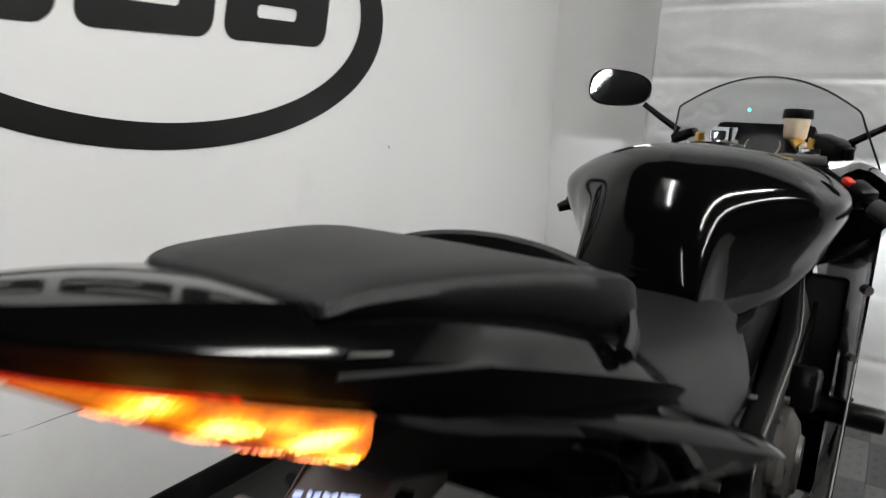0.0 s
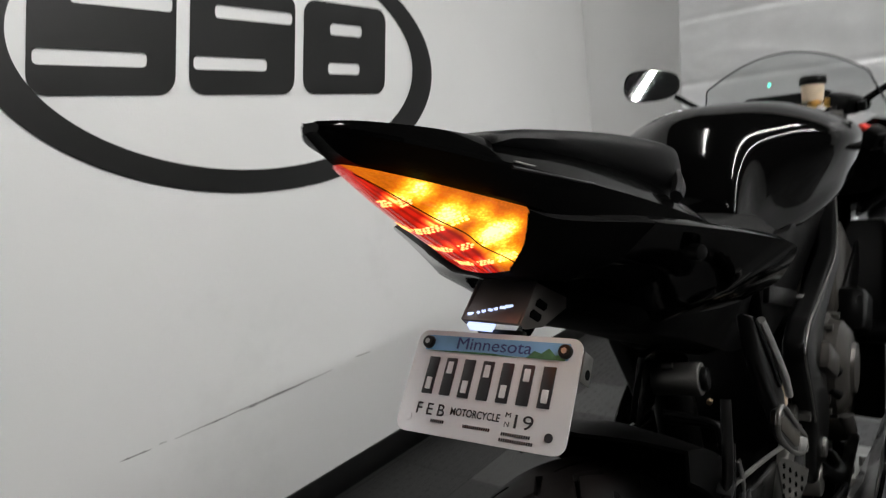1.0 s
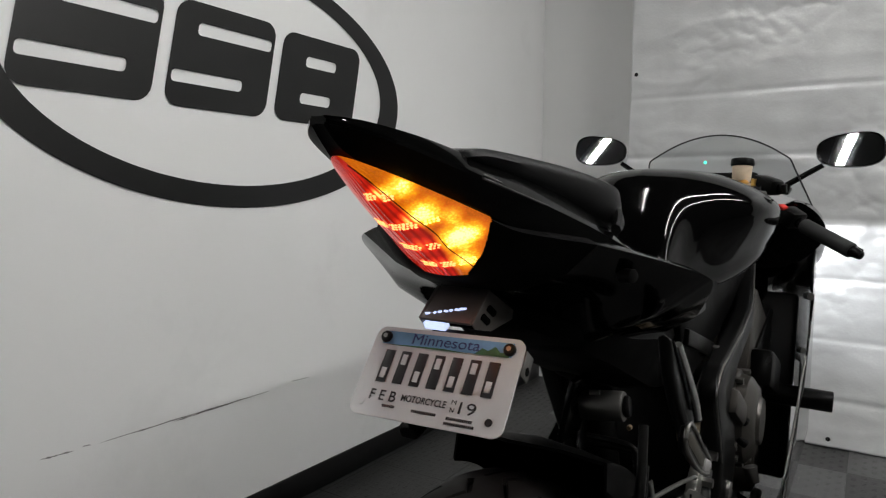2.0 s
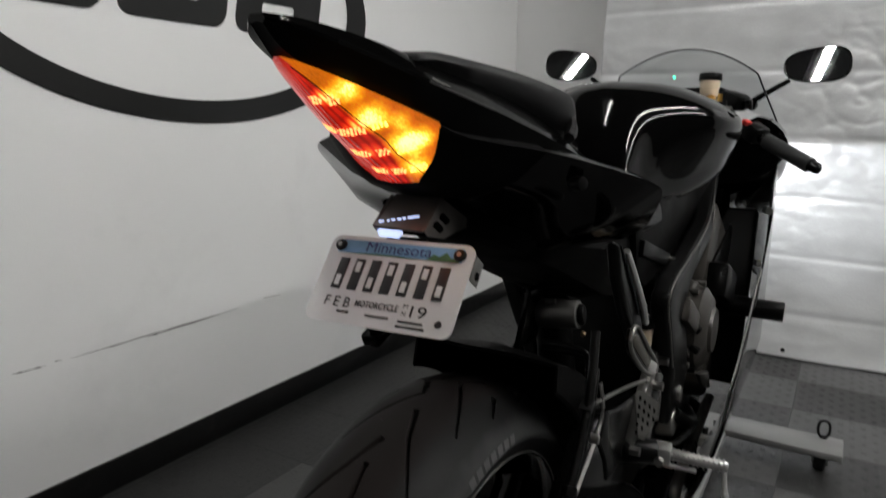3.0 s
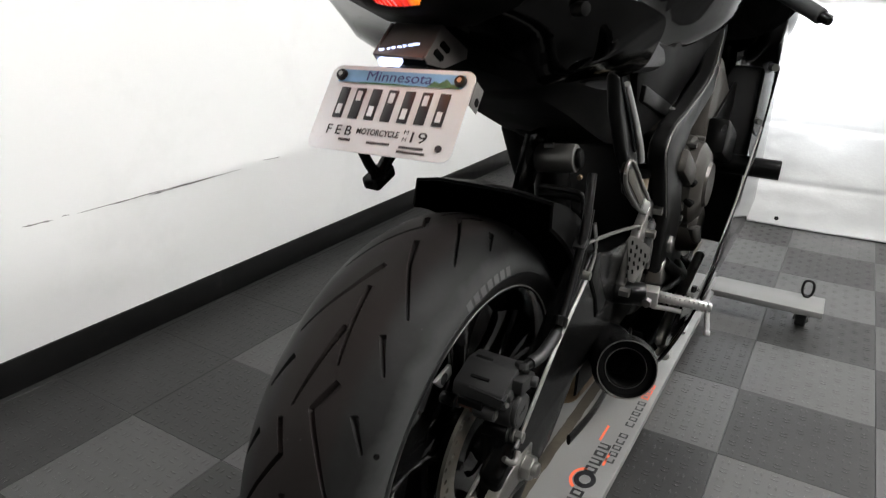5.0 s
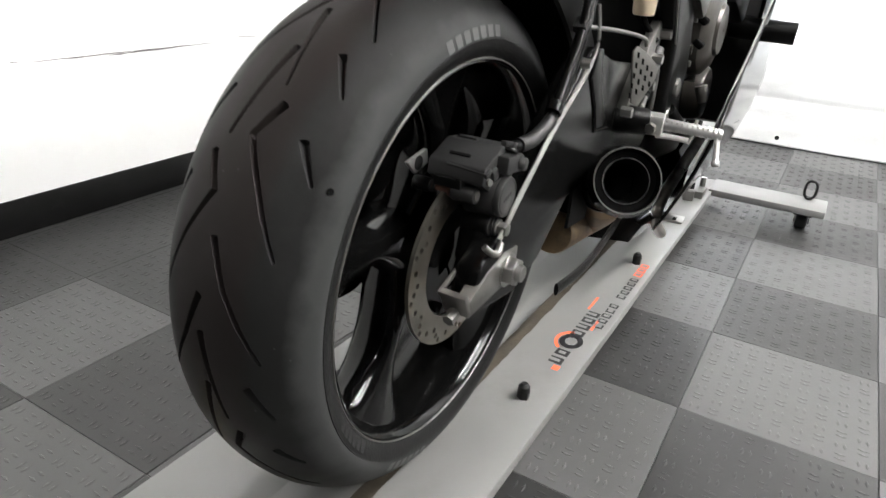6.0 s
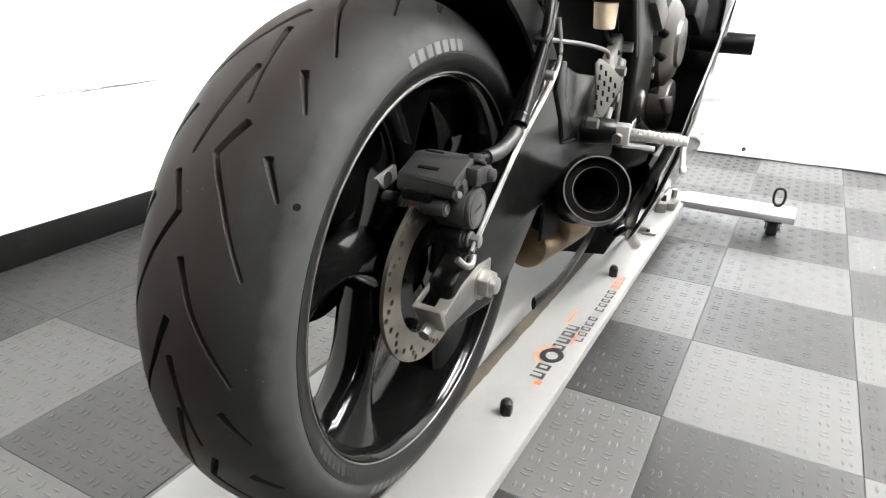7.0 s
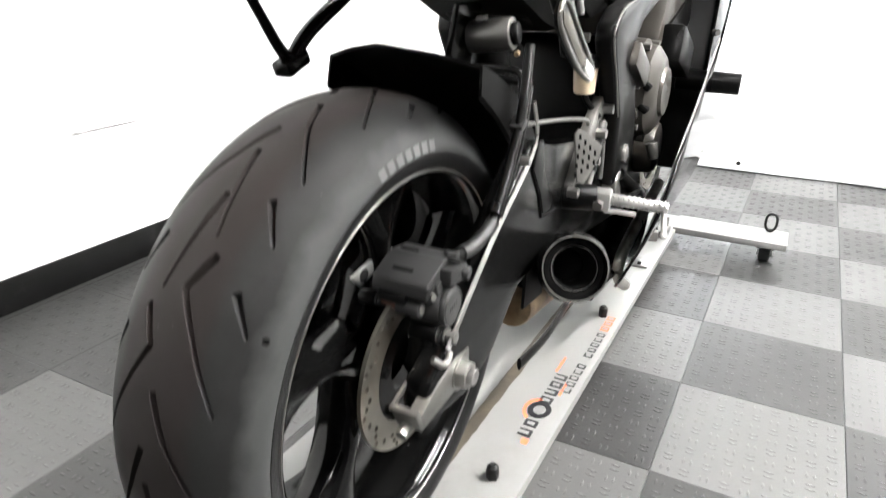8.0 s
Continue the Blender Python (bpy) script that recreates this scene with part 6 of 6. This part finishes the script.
def shell(yz, x, thick, bend, name, mat, parent, label=""):
    """A curved panel: the outline filled with a fine grid and bent by bend(y, z)."""
    from_y, to_y = min(p[0] for p in yz), max(p[0] for p in yz)
    C = spline([(0, a, b) for a, b in yz] + [(0, *yz[0])], 4)
    out = [(p.y, p.z) for p in C[:-1]]
    bm = bmesh.new()
    f = bm.faces.new([bm.verts.new((0, a, b)) for a, b in out])
    for k in range(1, 14):
        for co, no in (((0, from_y + (to_y - from_y) * k / 14, 0), (0, 1, 0)), ((0, 0, 0.1 + 0.07 * k), (0, 0, 1))):
            bmesh.ops.bisect_plane(bm, geom=bm.verts[:] + bm.edges[:] + bm.faces[:], plane_co=co, plane_no=no)
    s = 1 if x > 0 else -1
    for q in bm.verts:
        q.co.x = x + s * bend(q.co.y, q.co.z)
    ob = part(name, bm, mat, parent, label, angle=60)
    mod = ob.modifiers.new("thickness", "SOLIDIFY")
    mod.thickness = thick
    mod.offset = -1 if s > 0 else 1
    return ob


fair_r = shell(FAIR, 0.240, 0.005, fair_x, "side_fairing", M_GLOSS, bike, "gloss black side fairing")
shell(FAIR, -0.240, 0.005, fair_x, "side_fairing", M_GLOSS, bike, "gloss black side fairing")
part("fairing_bolt", rod((0.228, 1.115, 0.80), (0.238, 1.10, 0.80), 0.009, 0.009, 12), M_STEEL, fair_r)
part("fairing_bolt", rod((0.222, 1.06, 0.68), (0.232, 1.05, 0.68), 0.007, 0.007, 12), M_STEEL, fair_r)
# pale metal strip stands in for the white wall reflected in the gloss edge
part("fairing_reflection", tube([(0.236, 1.06, 0.665), (0.236, 0.90, 0.577), (0.235, 0.76, 0.507), (0.228, 0.655, 0.425), (0.215, 0.613, 0.35)], 0.0055, 6, 8, True, 0.45), M_ALU, fair_r, "pale strip drawn as the wall's reflection on the fairing edge")
part("frame_slider", rod((0.16, 1.03, 0.578), (0.297, 1.038, 0.574), 0.024, 0.0235, 28, 0.003), M_PLASTIC, bike, "black crash bung")
part("inner_panel", slab([(0.88, 0.70), (1.12, 0.76), (1.13, 0.70), (1.02, 0.60), (0.86, 0.60)], 0.15, 0.156, 0.002), M_PLASTIC, bike)
part("belly_pan", sym_loft([(0.62, [(0, 0.24), (0.10, 0.24), (0.14, 0.22), (0.12, 0.18), (0, 0.165)]), (0.90, [(0, 0.22), (0.10, 0.22), (0.15, 0.2), (0.12, 0.155), (0, 0.14)]), (1.15, [(0, 0.28), (0.08, 0.28), (0.12, 0.26), (0.1, 0.2), (0, 0.19)])], 4, 1), M_GLOSS, bike)

# nose fairing
NOSE = [
    (1.16, [(0, 0.95), (0.12, 0.975), (0.185, 1.022), (0.246, 0.985), (0.254, 0.925), (0.17, 0.86), (0, 0.85)]),
    (1.33, [(0, 0.99), (0.12, 1.000), (0.180, 1.018), (0.236, 0.975), (0.235, 0.86), (0.12, 0.78), (0, 0.77)]),
    (1.52, [(0, 0.965), (0.09, 0.96), (0.16, 0.93), (0.19, 0.87), (0.15, 0.79), (0.08, 0.74), (0, 0.73)]),
    (1.64, [(0, 0.93), (0.05, 0.925), (0.09, 0.895), (0.105, 0.85), (0.08, 0.79), (0.04, 0.755), (0, 0.75)]),
    (1.69, [(0, 0.885), (0.02, 0.882), (0.04, 0.87), (0.05, 0.845), (0.035, 0.81), (0.02, 0.79), (0, 0.785)]),
]
part("nose_fairing", sym_loft(NOSE, 6, 3), M_GLOSS, bike, "gloss black nose fairing", angle=60)
for s in (1, -1):
    hl = part("headlight", box((s * 0.1, 1.665, 0.862), (0.07, 0.05, 0.045), bevel=0.006), M_SATIN, bike, "headlight unit with an added beam cut-off plate")
    # unseen plate added over the beam to give its glow a sharp upper edge
    part("beam_cutoff_plate", box((s * 0.1, 1.735, 0.896), (0.14, 0.13, 0.004), bevel=0.0005), M_SATIN, hl)
    part("headlight_lens", box((s * 0.1, 1.692, 0.862), (0.06, 0.004, 0.036), bevel=0.001), M_CHROME, hl)

# windscreen
def screen_point(u, v):
    return Vector((u * (0.172 + 0.045 * v), 1.195 + 0.012 * (1 - u * u) + v * (0.26 - 0.15 * u * u), 1.126 + 0.066 * (1 - u * u) - v * (0.105 + 0.03 * (1 - u * u)) - 0.012 * v * u * u))


def build_screen():
    n, m = 24, 10
    v = [tuple(screen_point(2 * i / n - 1, j / m)) for j in range(m + 1) for i in range(n + 1)]
    f = [(j * (n + 1) + i, j * (n + 1) + i + 1, (j + 1) * (n + 1) + i + 1, (j + 1) * (n + 1) + i) for j in range(m) for i in range(n)]
    ob = link_mesh("windscreen", v, f, M_SCREEN, bike, "clear curved windscreen with a dark edge", angle=80)
    ob.visible_shadow = False
    edge = [tuple(screen_point(2 * i / 20 - 1, 0)) for i in range(21)]
    left = [tuple(screen_point(-1, 1 - j / 6)) for j in range(6)]
    right = [tuple(screen_point(1, (j + 1) / 6)) for j in range(6)]
    part("screen_edge", tube(left + edge + right, 0.0022, 2, 8), M_EDGE, ob)
    return ob


build_screen()
# cockpit
dash = part("dashboard", box((0.0, 1.235, 1.045), (0.20, 0.07, 0.09), rot=(-40, 0, 0), bevel=0.015), M_PLASTIC, bike)
part("rev_counter", rod((0.005, 1.215, 1.030), (0.005, 1.195, 1.050), 0.036, 0.034, 36, 0.003), M_PLASTIC, dash, "silver-rimmed rev counter")
part("gauge_ring", torus_ring((0.005, 1.1945, 1.0505), (0, -0.7, 0.7), 0.0335, 0.0022), M_STEEL, dash)
part("gauge_face", rod((0.005, 1.196, 1.0495), (0.005, 1.1935, 1.0515), 0.030, 0.030, 36), M_PLASTIC, dash)
part("display", box((-0.075, 1.20, 1.072), (0.05, 0.004, 0.035), rot=(-45, 0, 0), bevel=0.001), M_GAUGE, dash)
part("indicator", rod((-0.035, 1.23, 1.122), (-0.035, 1.226, 1.124), 0.003, 0.003, 10), M_GREENLED, dash)
part("indicator", rod((0.05, 1.212, 1.076), (0.05, 1.208, 1.079), 0.003, 0.003, 10), M_GREENLED, dash)
clamp = part("top_clamp", slab([(1.09, 1.028), (1.16, 1.022), (1.16, 1.040), (1.09, 1.046)], -0.135, 0.135, 0.004), M_ALU, bike, "silver top fork clamp")
for s in (1, -1):
    f = part("fork_leg", rod((s * 0.105, 1.13, 1.055), (s * 0.105, 1.40, 0.36), 0.026, 0.026, 24), M_SATIN, bike)
    part("fork_cap", rod((s * 0.105, 1.126, 1.045), (s * 0.105, 1.122, 1.062), 0.027, 0.024, 24, 0.002), M_CHROME, f, "bright fork cap")
    part("fork_adjuster", rod((s * 0.105, 1.122, 1.06), (s * 0.105, 1.119, 1.076), 0.011, 0.009, 6, 0.001), M_GOLD, f, "gold hexagon adjuster")
    bar = part("handlebar", rod((s * 0.11, 1.11, 1.025), (s * 0.322, 0.955, 0.918), 0.0115, 0.0115, 16), M_SATIN, bike)
    part("grip", rod((s * 0.222, 1.028, 0.968), (s * 0.318, 0.958, 0.920), 0.0165, 0.0165, 20, 0.002), M_RUBBER, bar)
    part("bar_end", rod((s * 0.318, 0.958, 0.920), (s * 0.336, 0.945, 0.911), 0.0125, 0.009, 16, 0.002), M_SATIN, bar)
    part("switch_box", box((s * 0.195, 1.048, 0.985), (0.045, 0.045, 0.04), rot=(0, s * 27, s * -36), bevel=0.008), M_PLASTIC, bar)
    part("lever_blade", tube([(s * 0.17, 1.10, 1.0), (s * 0.22, 1.085, 0.975), (s * 0.30, 1.03, 0.935), (s * 0.335, 0.995, 0.918)], (0.006, 0.0045), 6, 10), M_SATIN, bar)
    part("bar_clamp", rod((s * 0.105, 1.13, 0.99), (s * 0.105, 1.127, 1.025), 0.034, 0.034, 24, 0.003), M_SATIN, bar)
master = part("brake_master", box((0.132, 1.128, 1.060), (0.060, 0.050, 0.040), rot=(0, 18, -30), bevel=0.010), M_PLASTIC, bike, "black brake master cylinder")
part("lever_pivot", rod((0.165, 1.118, 1.040), (0.165, 1.114, 1.062), 0.012, 0.011, 16, 0.002), M_SATIN, master)
part("clutch_perch", box((-0.150, 1.105, 1.030), (0.050, 0.040, 0.032), rot=(0, -20, 30), bevel=0.008), M_PLASTIC, bike)
part("kill_switch", box((0.178, 1.035, 1.008), (0.018, 0.018, 0.010), rot=(0, 27, -36), bevel=0.003), M_RED, bike, "red kill switch")
pot = part("front_fluid_pot", rod((0.066, 1.172, 1.070), (0.066, 1.178, 1.111), 0.0215, 0.0245, 28, 0.003), M_AMBERPOT, bike, "aged cream fluid pot")
part("pot_cap", rod((0.066, 1.178, 1.109), (0.066, 1.180, 1.128), 0.0285, 0.0275, 28, 0.003), M_PLASTIC, pot)
part("pot_bracket", rod((0.066, 1.172, 1.070), (0.085, 1.142, 1.055), 0.012, 0.012, 14), M_GOLD, pot)
part("key_cover", box((-0.084, 1.190, 1.060), (0.034, 0.030, 0.030), rot=(-30, 0, 10), bevel=0.005), M_CHROME, bike, "bright metal key cover")
part("ignition", rod((-0.045, 1.125, 1.035), (-0.045, 1.120, 1.062), 0.018, 0.016, 20, 0.002), M_STEEL, bike)
part("ignition_key", box((-0.045, 1.118, 1.075), (0.004, 0.02, 0.028), bevel=0.002), M_PLASTIC, bike)


# mirrors
def mirror(cx, cy, cz, aim, s):
    """A rounded mirror pod: shell behind, glass in front."""
    def outline(k, n=40):
        pts = []
        for i in range(n):
            a = 2 * math.pi * i / n
            c, q = math.cos(a), math.sin(a)
            x = 0.070 * k * math.copysign(abs(c) ** 0.72, c)
            z = 0.0405 * k * math.copysign(abs(q) ** 0.72, q) * (1 + 0.12 * s * x / 0.07)
            pts.append((x, z))
        return pts
    n = Vector(aim).normalized()
    side = n.cross(Vector((0, 0, 1))).normalized() * -1
    up = side.cross(n) * -1
    if up.z < 0:
        up = -up
    m = Matrix.Translation((cx, cy, cz)) @ Matrix(((side.x, -n.x, up.x, 0), (side.y, -n.y, up.y, 0), (side.z, -n.z, up.z, 0), (0, 0, 0, 1))) @ pose(0, 0, 0, 0, -4 * s, 0)
    bm = bmesh.new()
    rings = []
    for k, y in ((0.97, -0.006), (1.03, -0.008), (1.05, -0.002), (1.0, 0.012), (0.82, 0.024), (0.5, 0.032), (0.12, 0.034)):
        rings.append([bm.verts.new(m @ Vector((x, y, z))) for x, z in outline(k)])
    for a, b in zip(rings, rings[1:]):
        for i in range(40):
            bm.faces.new((a[i], a[(i + 1) % 40], b[(i + 1) % 40], b[i]))
    bm.faces.new(rings[-1])
    shell_ob = part("mirror", bm, M_SATIN, bike, "black rear-view mirror")
    link_mesh("mirror_glass", [m @ Vector((x, -0.0055, z)) for x, z in outline(0.965)], [list(range(40))], M_MIRROR, shell_ob, "mirror glass", smooth=False)
    return shell_ob


mr = mirror(0.297, 1.245, 1.146, (0.089, -0.977, 0.195), 1)
ml = mirror(-0.333, 1.25, 1.163, (0.307, -0.937, 0.167), -1)
part("mirror_stem", tube([(0.240, 1.258, 1.112), (0.20, 1.262, 1.088), (0.158, 1.27, 1.062)], (0.0065, 0.008), 5, 10), M_SATIN, mr)
part("mirror_foot", box((0.148, 1.27, 1.055), (0.045, 0.05, 0.024), rot=(0, 25, 0), bevel=0.008), M_SATIN, mr)
part("mirror_stem", tube([(-0.275, 1.262, 1.128), (-0.235, 1.266, 1.10), (-0.19, 1.27, 1.070)], (0.0065, 0.008), 5, 10), M_SATIN, ml)
part("mirror_foot", box((-0.175, 1.27, 1.06), (0.055, 0.05, 0.024), rot=(0, -20, 0), bevel=0.008), M_SATIN, ml)

# front wheel
FX = (0, 1.375, 0.355)
front_wheel = build_rim("front_wheel", FX, bike, 0.055, 0.226, 5, 40)
build_tyre("tyre", FX, front_wheel, 0.302, 0.06, 0.222, 160, 40, False)
for s in (1, -1):
    drilled_disc(Vector(FX), s * 0.062, 0.155, 0.12, 20, 0.005, M_DISC, front_wheel)
part("front_fender", sym_loft([(1.12, [(0, 0.55), (0.04, 0.548), (0.062, 0.53), (0.066, 0.48), (0.06, 0.48), (0, 0.535)]), (1.375, [(0, 0.69), (0.04, 0.688), (0.066, 0.665), (0.07, 0.60), (0.064, 0.60), (0, 0.676)]), (1.56, [(0, 0.63), (0.03, 0.628), (0.05, 0.61), (0.055, 0.57), (0.05, 0.57), (0, 0.615)])], 6, 1), M_GLOSS, bike)

# drain pipe by the belly
pipe = part("drain_pipe", tube([(0.145, 1.08, 0.312), (0.145, 0.90, 0.279), (0.145, 0.765, 0.252), (0.145, 0.722, 0.226), (0.145, 0.735, 0.190), (0.146, 0.800, 0.146)], 0.0125, 8, 14), M_PIPE, bike, "worn steel drain pipe")
part("pipe_mouth", rod((0.146, 0.796, 0.1487), (0.146, 0.8015, 0.1452), 0.0098, 0.0098, 14), M_DARKIN, pipe)

# ---- headlight beams ----
for s in (1, -1):
    ld = bpy.data.lights.new("headlight_beam", "SPOT")
    ld.energy, ld.spot_size, ld.spot_blend, ld.shadow_soft_size, ld.color = 40.0, radians(75), 0.9, 0.0015, (0.95, 0.97, 1.0)
    lo = new("headlight_beam", ld)
    lo.matrix_basis = look((BX + s * 0.1, BY + 1.705, 0.8905), (BX + s * 0.3, BY + 2.55, 0.83))

lay_tiles()
